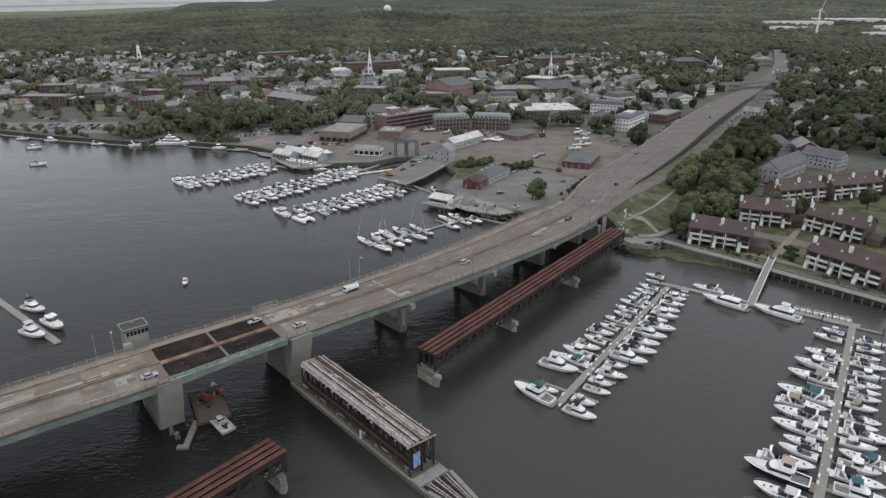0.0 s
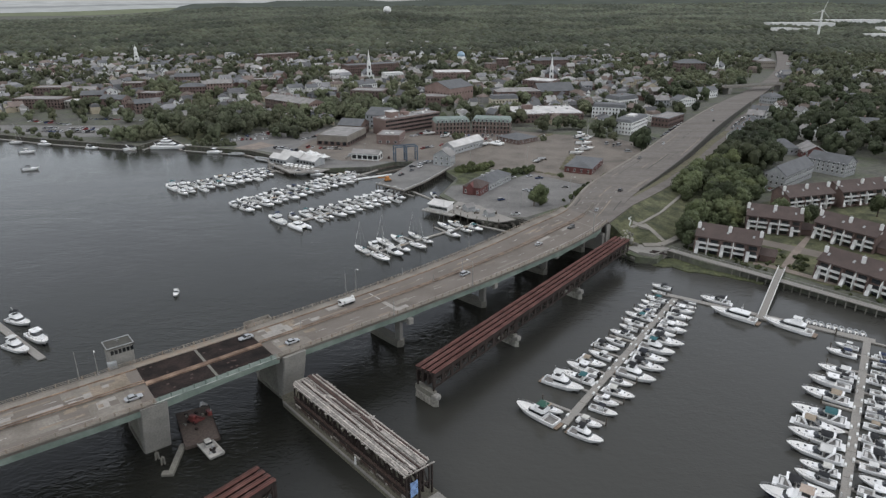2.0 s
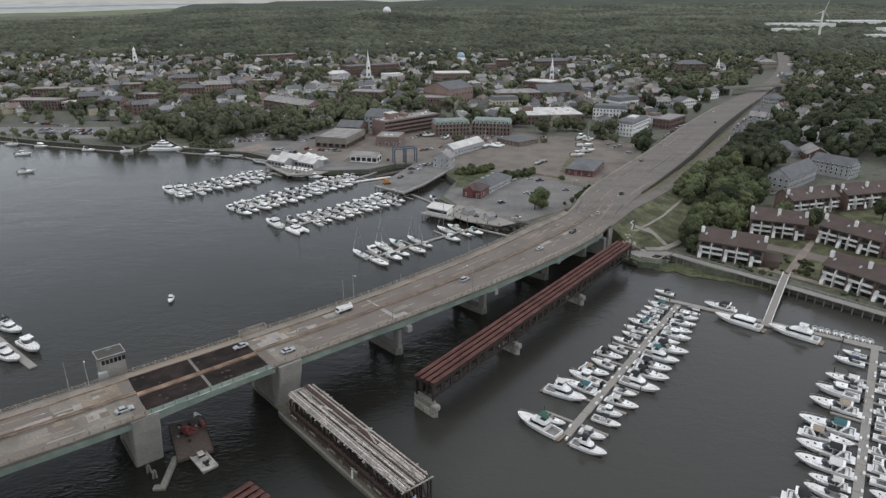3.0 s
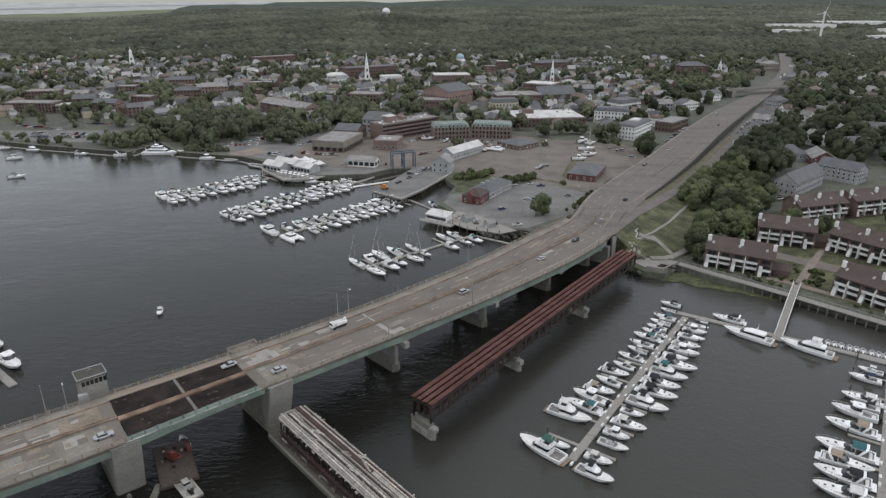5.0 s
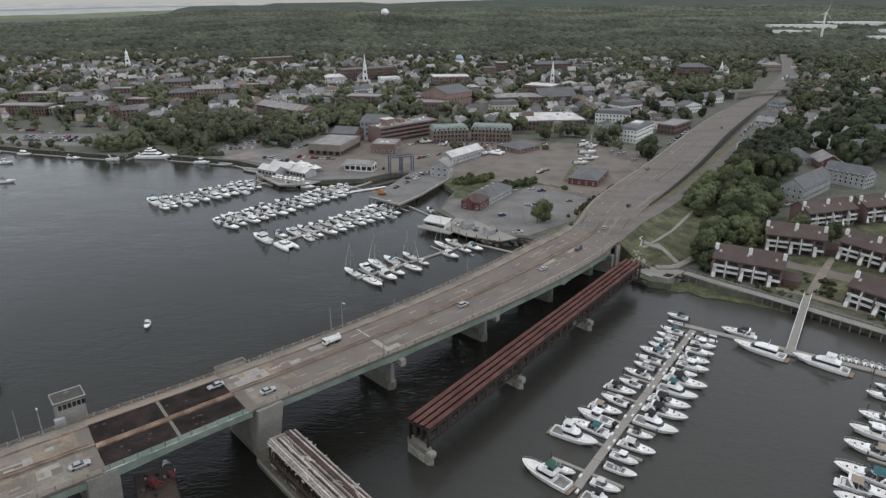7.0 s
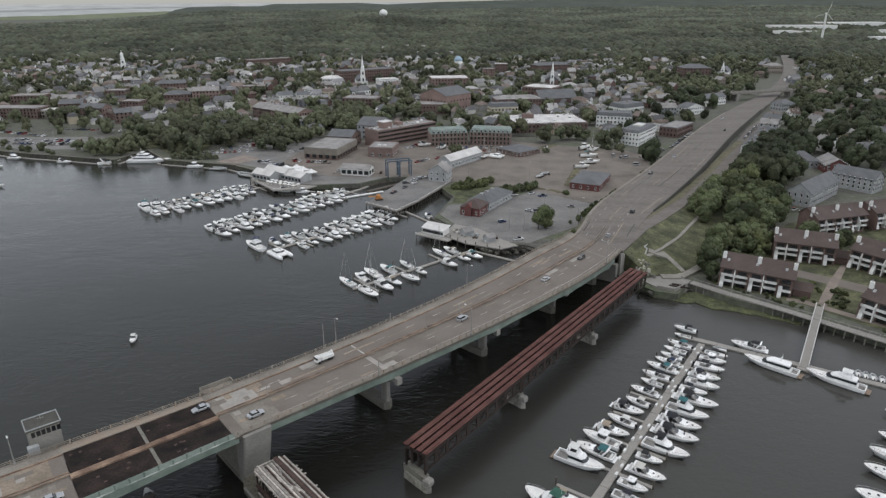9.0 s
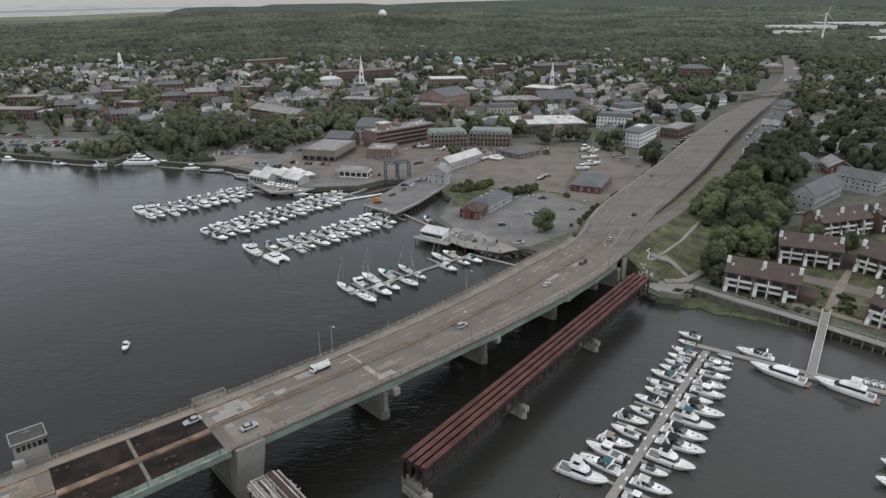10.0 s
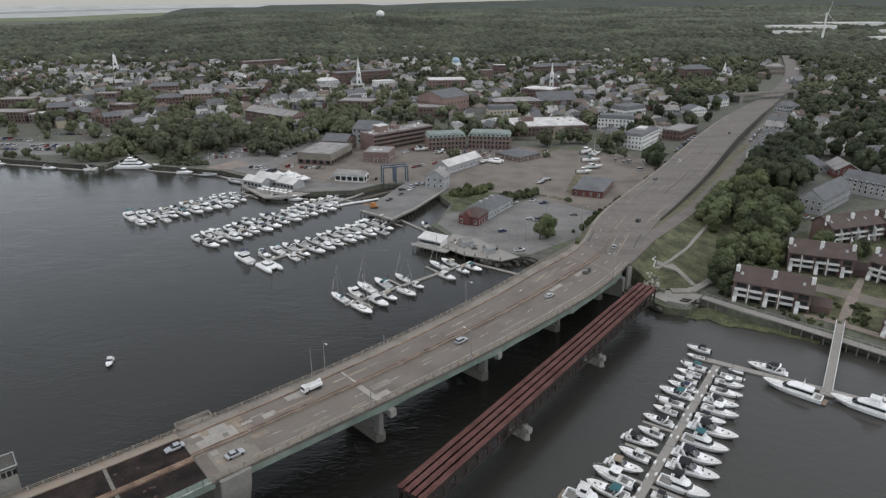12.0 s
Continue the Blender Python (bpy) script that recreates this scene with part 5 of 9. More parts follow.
KINDS = {"express": (express, 11.5, "white express cruiser with dark windshield, moored at a dock", "motor boat"),
         "flybridge": (flybridge, 12.5, "white flybridge motor yacht, moored at a dock", "motor yacht"),
         "console": (centre_console, 8.5, "white centre-console boat with a T-top and outboards", "motor boat"),
         "cuddy": (cuddy, 8.5, "small white cuddy-cabin boat with a canvas top", "motor boat"),
         "hardtop": (hardtop, 9.5, "white hardtop fishing boat with outboard motors", "fishing boat"),
         "sail": (sailboat, 11.0, "white sailing boat with bare mast and covered boom", "sailing boat"),
         "cat": (catamaran, 13.0, "white sailing catamaran with a broad cabin", "catamaran"),
         "yacht": (lambda b, L, m: yacht(b, L, m, 1), 18.0, "large sleek white motor yacht with raked dark windows", "motor yacht"),
         "sport": (sport_yacht, 18.0, "large white motor yacht with a flybridge and white top", "motor yacht"),
         "ship": (lambda b, L, m: yacht(b, L, m, 3), 30.0, "large white three-deck passenger yacht along the sea wall", "motor yacht"),
         "dinghy": (dinghy, 3.6, "small grey inflatable dinghy tied to a dock", "dinghy"),
         "navy": (flybridge, 13.5, "motor yacht with a dark navy hull and tan canopy", "motor yacht"),
         "lobster": (flybridge, 13.5, "white motor yacht with a dark stripe and green canopy", "motor yacht")}
FIRST = {}


def boat(kind, x, y, heading, length, group="boats at the docks", label=""):
    """A boat with its stern at x, y, heading in degrees from +x."""
    build, base, lab, cat = KINDS[kind]
    m = pose(x, y, 0, 0, 0, heading) @ Matrix.Diagonal((length / base, 1.07 * (length / base) ** 0.85, (length / base) ** 0.8, 1))
    LITE[0] = y > 300
    key = kind + ("_far" if LITE[0] else "")
    if key not in FIRST:
        ob = thing(cat.replace(" ", "_"), lab, cat, m, group)
        if kind == "navy":
            flybridge(ob, base, NAVY, TAN_CANVAS)
        elif kind == "lobster":
            flybridge(ob, base, GELCOAT, GREEN_CANVAS)
        elif kind == "dinghy":
            dinghy(ob, base, GREY_PAINT)
        else:
            build(ob, base, GELCOAT)
        FIRST[key] = ob
        return ob
    src = FIRST[key]
    ob = copy_thing(src, Matrix.Identity(4))
    ob.matrix_basis = m
    ob["group"] = group
    if label:
        ob["label"] = label
    return ob


# ---- floating docks ----
def dock(x0, y0, x1, y1, wide=2.4, label="grey floating dock with white dock boxes"):
    d = Vector((x1 - x0, y1 - y0, 0))
    ob = thing("floating_dock", label, "dock", pose(x0, y0, 0, 0, 0, math.degrees(math.atan2(d.y, d.x))), "floating docks")
    n = max(1, int(d.length / 12))
    for i in range(n):
        part("walkway", Shape().soft_box(d.length * (i + 0.5) / n, 0, 0.05, d.length / n - 0.12, wide, 0.5, 0.06), DOCK_WOOD, ob)
    return ob, d.length


def finger(ob, s, side, long, wide=1.1):
    part("finger", Shape().soft_box(s, side * (long / 2 + 1.2), 0.06, wide, long, 0.44, 0.05), DOCK_WOOD, ob, "narrow finger dock")
    part("mooring_post", Shape().tube((s, side * (long + 1.4), -3), (s, side * (long + 1.4), 2.6), 0.2, 0.2, 8), PILE, ob)


BOX = Shape().soft_box(0, 0, 0.55, 1.5, 0.6, 0.6, 0.08).mesh("dock_box")


def moor(x0, y0, x1, y1, left, right, wide=2.4, group="boats at the docks", fingers=13.0, boxes=True):
    """A dock with boats on both sides: rows of (place along it, kind, length)."""
    ob, long = dock(x0, y0, x1, y1, wide)
    head = math.degrees(math.atan2(y1 - y0, x1 - x0))
    c, s = math.cos(radians(head)), math.sin(radians(head))
    r = random.Random(int(x0 * 7 + y0))
    for side, rows in ((1, left), (-1, right)):
        for at, kind, L in rows:
            off = wide / 2 + 0.9 + r.uniform(-0.2, 0.5)
            stern_out = r.random() < 0.08
            px, py = x0 + c * at - s * side * off, y0 + s * at + c * side * off
            turn = head + 90 * side + r.uniform(-2.5, 2.5)
            if stern_out:
                px, py = x0 + c * at - s * side * (off + L), y0 + s * at + c * side * (off + L)
                turn += 180
            boat(kind, px, py, turn, L, group)
            if boxes and r.random() < 0.75:
                b = part("dock_box", BOX, WHITE, ob, "white fibreglass dock box")
                b.location = (at + r.uniform(-2, 2), side * (wide / 2 - 0.35), 0)
        k = 4.0
        while k < long - 2:
            finger(ob, k + 3.0, side, r.uniform(8.0, 9.5))
            k += fingers
    for k in range(2):
        part("power_post", Shape().soft_box(long * (0.3 + 0.4 * k), 0.8, 0.55, 0.3, 0.3, 1.1, 0.05), WHITE, ob)
    return ob


moor(36.6, 166.6, 96.4, 251.7,
     [(3.6, "cuddy", 7.5), (17.8, "flybridge", 13.6), (25, "express", 11.0), (30.2, "hardtop", 11.2), (36.3, "express", 9.6), (42.2, "cuddy", 8.6), (49.3, "express", 9.6), (54.5, "cuddy", 7.5), (62, "express", 8.4), (67.8, "console", 7.4),
      (73, "cuddy", 8.8), (79.3, "express", 9.6), (84.2, "express", 8.2), (88.5, "cuddy", 7.6), (93.5, "console", 8.0), (98.2, "cuddy", 8.6)],
     [(-2, "flybridge", 10.4), (4.2, "cuddy", 7.8), (12.2, "console", 8.8), (17.4, "hardtop", 7.8), (24, "express", 9.8), (30.2, "cuddy", 7.2), (36.6, "flybridge", 12.8), (44.6, "express", 12.4), (50.6, "express", 12.0), (57.6, "flybridge", 12.4), (65.3, "express", 12.8),
      (70.6, "cuddy", 8.6), (76, "hardtop", 10.6), (81.5, "express", 9.4), (87.8, "cuddy", 9.6), (93.6, "hardtop", 8.8), (98.6, "console", 7.8)])
boat("lobster", 34.4, 166.0, 137.0, 14.6, label="white trawler yacht with a dark stripe and green canvas top")
moor(98.3 - 20, 132.4 - 30, 154.8, 216.9,
     [(8, "express", 12), (16, "flybridge", 13), (24, "express", 12), (32.0, "navy", 16.0), (38.5, "express", 12.8), (44.5, "cuddy", 9.8), (50, "express", 9), (56.2, "express", 13.4), (63.5, "express", 13.4), (69.8, "express", 12.8), (76, "express", 14.6), (88.4, "express", 13.2), (97.2, "hardtop", 12.4), (103, "cuddy", 8), (107.2, "express", 10.8), (121.4, "cuddy", 9.4), (128, "console", 7.5)],
     [(10, "express", 12), (18, "flybridge", 12), (26, "express", 11), (34.2, "flybridge", 12.6), (40.8, "express", 11.4), (46, "hardtop", 10), (50.6, "express", 10.8), (56.5, "cuddy", 9), (62.6, "express", 12.2), (67, "console", 8.5), (71, "express", 9.6), (78, "cuddy", 8.5), (83.8, "console", 9.0), (88, "cuddy", 8.4), (93, "express", 8.6), (99, "hardtop", 9), (106.8, "express", 9.8), (113, "console", 8), (119, "cuddy", 8.5), (125.4, "express", 8.8)])
t_dock, t_len = dock(90.5, 258.2, 157.5, 216.5, 2.6, "grey cross dock with dinghies and a gangway")
for x, y, head, L, kind in ((117.0, 246.6, 150, 11.5, "express"), (120.5, 230.4, 139.0, 17.5, "yacht"), (137.2, 221.0, 139.0, 17.6, "sport"), (94.0, 256.0, 149, 6.0, "console"), (97.5, 260.5, 150, 8.0, "cuddy"), (103.5, 247.0, 149, 4.5, "dinghy")):
    boat(kind, x, y, head, L, "boats at the cross dock")
for i in range(9):
    boat("dinghy", 140.5 + i * 1.9, 230.5 - i * 1.25, 60 + (i % 3) * 4, 3.6, "dinghies on the cross dock")
# gangway from the promenade
gang = thing("gangway", "pale truss gangway sloping from promenade to dock", "gangway", pose(0, 0, 0))
ga, gb, gc = Vector((124.4, 234.8, 0.8)), Vector((142.0, 261.6, 4.0)), Vector((151.2, 275.7, 4.1))
part("walkway", Shape().beam(ga, gb, 2.6, 0.25), DOCK_WOOD, gang)
part("bridge_deck", Shape().beam(gb, gc, 2.6, 0.3), DOCK_WOOD, gang, "level timber deck crossing the promenade")
part("landing_float", Shape().soft_box(ga.x + 0.6, ga.y + 0.6, 0.1, 5.0, 4.2, 0.62, 0.1, math.atan2(26.8, 17.6)), DOCK_WOOD, gang, "square landing float at the gangway foot")
for a, b, n in ((ga, gb, 12), (gb, gc, 6)):
    gd = (b - a).normalized()
    gs = Vector((-gd.y, gd.x, 0)).normalized()
    for s in (-1, 1):
        tr = Shape()
        for z in (0.12, 1.15):
            tr.beam(a + gs * s * 1.36 + Vector((0, 0, z)), b + gs * s * 1.36 + Vector((0, 0, z)), 0.16, 0.16)
        for i in range(n):
            lo, hi = (0.12, 1.15) if i % 2 else (1.15, 0.12)
            tr.tube(a.lerp(b, i / n) + gs * s * 1.36 + Vector((0, 0, lo)), a.lerp(b, (i + 1) / n) + gs * s * 1.36 + Vector((0, 0, hi)), 0.07, sides=4)
            p = a.lerp(b, i / n) + gs * s * 1.36
            tr.box(p.x, p.y, p.z + 0.1, 0.14, 0.14, 1.05, math.atan2(gd.y, gd.x))
        part("truss", tr, WHITE, gang, "white painted truss railing")
for p in (ga, gb):
    part("support", Shape().box(p.x, p.y, -3, 2.4, 0.5, 3 + p.z - 0.2, math.atan2(gs.y, gs.x)), PILE, gang)
part("landing_step", Shape().box(gc.x, gc.y, 2.2, 2.6, 1.6, gc.z - 2.36, math.atan2(gd.y, gd.x)), OLD_CONCRETE, gang)

# inner marina
def filled(n, start, pitch, seed, sizes=(8.5, 12.5)):
    r = random.Random(seed)
    return [(start + i * pitch + r.uniform(-0.6, 0.6), r.choice(["express", "express", "flybridge", "cuddy", "hardtop", "express", "flybridge"]), r.uniform(*sizes)) for i in range(n)]


moor(-168, 409, -118, 463, [(0, "flybridge", 15)] + filled(10, 7, 6.4, 1, (9.5, 13.5)), filled(11, -1, 6.4, 2, (9.5, 13.5)), group="boats of the inner marina")
moor(-119, 375, -52, 458, filled(16, 0, 6.4, 3), filled(14, 0, 6.6, 4, (9, 13)), group="boats of the inner marina")
moor(-84, 345, -20, 411, [(-1, "flybridge", 15)] + filled(12, 9, 6.8, 5, (8.5, 12)), [(2, "cat", 13.5)] + filled(10, 16, 6.8, 6, (8, 11.5)), group="boats of the inner marina")
moor(-36, 300, 17, 346, [(2, "sail", 11), (9, "hardtop", 10), (16, "sail", 12), (24, "express", 11), (34, "sail", 9.5), (56, "sail", 11), (62, "express", 9.5)],
     [(3, "sail", 12.5), (12, "express", 11.5), (18, "express", 9), (26, "sail", 11), (34, "cuddy", 7), (50, "express", 10), (60, "cuddy", 8), (66, "express", 10)], 1.8, "boats of the inner marina", 22)
dock(17, 346, 40, 330, 1.6)
dock(-20, 411, 0, 384, 1.6)
dock(-52, 458, -47, 466, 1.6)
dock(-118, 463, -80, 452, 2.0)
for x, y, h, L, k in ((-104, 455, -16, 11, "express"), (-92, 452, -16, 10, "hardtop"), (-70, 449, 18, 10, "flybridge"), (-116, 470, -14, 9, "cuddy"), (2, 388, 110, 10, "express"), (-4, 396, 112, 9, "cuddy"), (30, 347, 60, 10, "express"),
                      (-131, 492, 150, 14, "dinghy")):
    boat(k, x, y, h, L, "boats of the inner marina")
# the other shore's dock and lone boats
dock(-205, 257, -136.5, 202.4, 2.6)
for x, y, h, L, k in ((-166, 231.5, -25, 12.5, "flybridge"), (-151, 219.6, -36, 14, "hardtop"), (-154.5, 211.5, -27, 13.0, "flybridge"), (-111.5, 258, -75, 6.3, "cuddy"), (-300, 462, 20, 11, "cuddy"), (-336, 518, 10, 12, "console"),
                      (-238, 536, -1.5, 33, "ship"), (-187, 520, -12, 13, "hardtop"), (-168, 515, -15, 12, "dinghy"), (-258, 528, 35, 16, "express"), (-338, 549, -18, 13, "flybridge"), (-292, 536, -14, 12, "express"), (-367, 556, -15, 13, "sail"), (-240, 541, 40, 12, "express")):
    boat(k, x, y, h, L, "boats along the river")

# ---- paved areas and greens ----
def sheet(name, poly, z, material, label, category, deep=0.4):
    return solid(name, Shape().prism([Vector(p) for p in poly], z - deep, z), material, label, category, "structure")


sheet("boatyard_lot", [(-75, 482), (-36, 480), (-12, 481), (8, 466), (52, 452), (88, 420), (100, 420), (148, 480), (170, 525), (150, 560), (60, 600), (-60, 610), (-112, 556), (-118, 520)], 3.06, LOT, "worn grey gravel and asphalt boatyard lot", "lot")
sheet("restaurant_lot", [(14, 369), (27, 352), (46, 350), (78, 378), (100, 412), (88, 419), (60, 446), (50, 434), (30, 418), (6, 414), (1, 396)], 3.08, PARKING, "grey asphalt parking lot beside the restaurant", "lot")
sheet("riverside_lot", [(-430, 604), (-330, 566), (-292, 570), (-286, 640), (-300, 668), (-436, 668)], 3.06, PARKING, "grey riverside parking lot with rows of cars", "lot")
sheet("market_lot", [(-186, 540), (-150, 519), (-122, 500), (-75, 482), (-118, 522), (-112, 556), (-80, 612), (-150, 614)], 3.06, PARKING, "pale parking lot by the waterfront", "lot")
sheet("harbour_quay", [(-121, 471), (-83, 460), (-53, 464), (-37, 479), (-15, 480.5), (-36, 479.5), (-75, 481.5), (-121, 499), (-127, 496)], 3.06, PARKING, "grey paved harbour quay beside the slips", "quay")
sheet("brick_plaza", [(-168, 524), (-150, 518), (-136, 534), (-152, 548)], 3.1, RED_PAVING, "reddish brick waterfront plaza", "plaza")
sheet("riverside_lawn", [(-286, 560), (-262, 548), (-250, 552), (-232, 575), (-205, 545), (-188, 545), (-190, 612), (-284, 612)], 3.07, GRASS, "green riverside lawn under trees", "lawn")
sheet("marsh", [(2, 451), (10, 433), (8, 418), (30, 420), (50, 436), (44, 452), (14, 464)], 3.05, MARSH, "bright green salt marsh by the creek", "marsh")
sheet("tidal_marsh", [(98, 288.2), (102, 286), (106.5, 286.6), (109, 283), (111.5, 280.2), (115.5, 279.6), (119.3, 278.2), (123, 276), (127, 274.8), (131, 271.6), (134.5, 270.6), (139, 266.6), (141, 268.4), (128, 283), (114, 297), (104, 296)], 0.35, MARSH, "low green marsh grass below the promenade", "marsh", 3)
sheet("garden_lawn", [(118, 300), (146, 280), (160, 262), (185, 240), (300, 150), (420, 330), (260, 400), (190, 380), (140, 330)], 3.05, GRASS, "green lawns around the townhouses", "lawn")
sheet("courtyard_street", [(150, 314), (158, 318), (183, 297), (215, 262), (300, 200), (294, 194), (208, 256), (177, 290)], 3.09, ASPHALT, "grey lane between the townhouses", "lane")
sheet("garden_walk", [(150.2, 276.4), (152.8, 274.6), (161, 285), (171.8, 299), (189.5, 322.6), (188, 324), (168.9, 301.4), (158, 287)], 3.13, RED_PAVING, "pinkish paved garden walk", "path")
sheet("terrace_walk", [(141.5, 282.5), (147, 279.6), (152.5, 273.8), (158, 268.2), (173, 252), (175.4, 254.2), (160.4, 271), (155, 277), (149, 282.6), (142.8, 285.2)], 3.12, RED_PAVING, "pinkish paved terrace walk", "path")

# rubble and earth between the boatyard and the restaurant lot
rk = random.Random(41)
heap = Shape()
for a, b, n, wide in (((54, 457), (82, 438), 16, 2.4), ((84, 456), (99, 505), 22, 3.0), ((99, 505), (116, 528), 10, 3.4), ((66, 560), (96, 582), 12, 4.0)):
    for i in range(n):
        f = (i + rk.uniform(0, 0.8)) / n
        r_ = rk.uniform(0.7, 1.0) * wide
        heap.turned(lerp(a[0], b[0], f) + rk.uniform(-1, 1), lerp(a[1], b[1], f) + rk.uniform(-1, 1), [(r_, 2.6), (r_ * rk.uniform(0.7, 0.9), 3.0 + r_ * 0.12), (r_ * 0.35, 3.0 + r_ * rk.uniform(0.2, 0.4)), (0.05, 3.0 + r_ * 0.42)], 7)
solid("earth_bank", heap, DRY_GRASS, "low weedy earth and rubble banks round the boatyard", "earth bank", "structure")
# stone bank below the boardwalk, the shade under it put into its dark colour
rev = Shape()
BANK_LINE = [(111.5, 301), (122.3, 289.8), (135.3, 277.3), (148.3, 263.8), (162.3, 249.3), (177.3, 233.8), (263.3, 147.3)]
for a, b in zip(BANK_LINE, BANK_LINE[1:]):
    rev.beam((a[0] + 0.3, a[1] + 0.3, 0.5), (b[0] + 0.3, b[1] + 0.3, 0.5), 1.6, 4.6)
    rev.beam((a[0] - 0.9, a[1] - 0.9, -0.6), (b[0] - 0.9, b[1] - 0.9, -0.6), 1.4, 4)
solid("bank_revetment", rev, PILE, "stone bank below the boardwalk, shade put into its dark colour", "river bank", "structure")
# boardwalk promenade on piles
prom = thing("promenade", "grey boardwalk promenade on piles along the river bank", "boardwalk", kind="structure")
PR = [(104.5, 294.5), (109.5, 300.5), (121, 288.5), (134, 276), (147, 262.5), (161, 248), (176, 232.5), (215, 193), (262, 146)]
for a, b in zip(PR[1:], PR[2:]):
    a, b = Vector((*a, 3.35)), Vector((*b, 3.35))
    part("boardwalk", Shape().beam(a, b, 3.6, 0.4), DOCK_WOOD, prom)
    d = (b - a).normalized()
    s = Vector((d.y, -d.x, 0))
    for k in (-2.0, 2.0):
        part("rail", Shape().beam(a - s * k + Vector((0, 0, 1.0)), b - s * k + Vector((0, 0, 1.0)), 0.12, 0.1), GALV, prom)
    n = max(1, int((b - a).length / 3.2))
    for i in range(n):
        p = a.lerp(b, i / n)
        q = p + s * 1.9
        part("post", Shape().tube((q.x, q.y, -3), (q.x, q.y, 3.0), 0.3, 0.26, 7), OLD_CONCRETE, prom)
        for k in (-2.0, 2.0):
            part("rail_post", Shape().box(p.x - s.x * k, p.y - s.y * k, 3.3, 0.12, 0.12, 1.05), GALV, prom)
        part("cap_beam", Shape().beam(p - s * 2.2 + Vector((0, 0, -0.4)), p + s * 2.2 + Vector((0, 0, -0.4)), 0.35, 0.35), PILE, prom)
part("landing", Shape().prism([Vector(p) for p in [(88.5, 302), (93, 294.5), (99, 291), (106, 297), (110, 302), (98, 308)]], -3, 3.6), CONCRETE, prom, "concrete landing by the railway abutment")
part("parapet", Shape().beam((93, 294.8, 4.4), (99, 291.4, 4.4), 0.5, 0.8).beam((99, 291.4, 4.4), (106, 297.3, 4.4), 0.5, 0.8), CONCRETE, prom)
for i, (x, y) in enumerate(((101, 295), (102.5, 296.5), (103.5, 294))):
    solid("timber_pile", Shape().soft_box(x, y, 3.6, 5.5, 0.7, 0.5, 0.1, radians(-25)), RUST, "reddish stacked timbers on the concrete landing", "timber", group="stacked timbers")

# grass bank between slip road and paths
bank = Shape()
BANK = [((83, 313.5, 12.1), (92, 306, 4.2)), ((103, 346, 11.2), (108, 308, 4.2)), ((117, 364, 10.3), (119, 318, 4.0)), ((129.5, 381.5, 9.2), (131, 338, 4.0)), ((147, 406, 8.1), (148, 364, 4.0)), ((169, 441, 6.7), (166, 394, 4.0))]
for (a, b), (c, d) in zip(BANK, BANK[1:]):
    for i in range(4):
        p = [Vector(u).lerp(Vector(v), k) for u, v, k in ((a, b, i / 4), (c, d, i / 4), (c, d, (i + 1) / 4), (a, b, (i + 1) / 4))]
        bank.add([q for q in p] + [q - Vector((0, 0, 8)) for q in p], [(3, 2, 1, 0), (4, 5, 6, 7), (0, 1, 5, 4), (1, 2, 6, 5), (2, 3, 7, 6), (3, 0, 4, 7)])
solid("grass_bank", bank, GRASS, "grassy slope below the slip road", "slope", "structure")
fp = Shape()
FP = [(98, 305, 4.25), (106, 305, 4.3), (117, 315, 4.15), (129, 335.5, 4.15), (146, 363, 4.15), (163, 393, 4.1), (180, 420, 4.1)]
for a, b in zip(FP, FP[1:]):
    fp.beam(a, b, 4.0, 1.4)
solid("footpath", fp, PATH_PAVING, "pale paved footpath curving up the bank", "path", "structure")
fp = Shape()
def on_bank(i, f, dz=0.12):
    """A point of the bank: i counts its rows, f runs from the top to the foot."""
    k = min(int(i), len(BANK) - 2)
    return Vector(BANK[k][0]).lerp(Vector(BANK[k + 1][0]), i - k).lerp(Vector(BANK[k][1]).lerp(Vector(BANK[k + 1][1]), i - k), f) + Vector((0, 0, dz))


UP = [on_bank(0.45 + 0.45 * i, table([(0, 0.45), (3, 0.42), (10, 0.36)], i)) for i in range(11)]
for a, b in zip(UP, UP[1:]):
    fp.beam(a, b, 2.2, 0.9)
fp.beam(on_bank(0.6, 0.35), on_bank(0.95, 0.62), 5.0, 0.9)
for i in range(8):
    fp.beam(on_bank(0.9 + 0.025 * i, 0.5 + 0.06 * i), on_bank(0.925 + 0.025 * i, 0.56 + 0.06 * i), 2.4, 0.8)
solid("upper_path", fp, PATH_PAVING, "pale path and steps across the grass bank", "path", "structure")
st = thing("sculpture", "small white outdoor sculpture on the grass bank", "sculpture", pose(94, 318, 10.5))
part("body", Shape().tube((0, 0, -1), (0.6, 0, 1.6), 0.35, 0.2).tube((0.6, 0, 1.6), (-0.7, 0.2, 2.4), 0.22, 0.3).tube((-0.7, 0.2, 2.4), (0.5, 0, 3.6), 0.3, 0.15), WHITE, st)
rr = random.Random(3)
for i in range(26):
    x, y = 86 + rr.uniform(0, 9), 303 + rr.uniform(0, 12)
    s = rr.uniform(0.7, 1.6)
    sh = Shape().turned(0, 0, [(s * 0.5, -1.5), (s * 0.62, 0.2), (s * 0.4, s * 0.55)], 6)
    for k, v in enumerate(sh.v):
        sh.v[k] = (v[0] * rr.uniform(0.8, 1.2), v[1] * rr.uniform(0.8, 1.2), v[2])
    ob = solid("boulder", sh, STONE, "pale granite boulder of the bank by the abutment", "boulder", group="bank boulders")
    ob.location = (x, y, 4.0 + (y - 303) * 0.35)

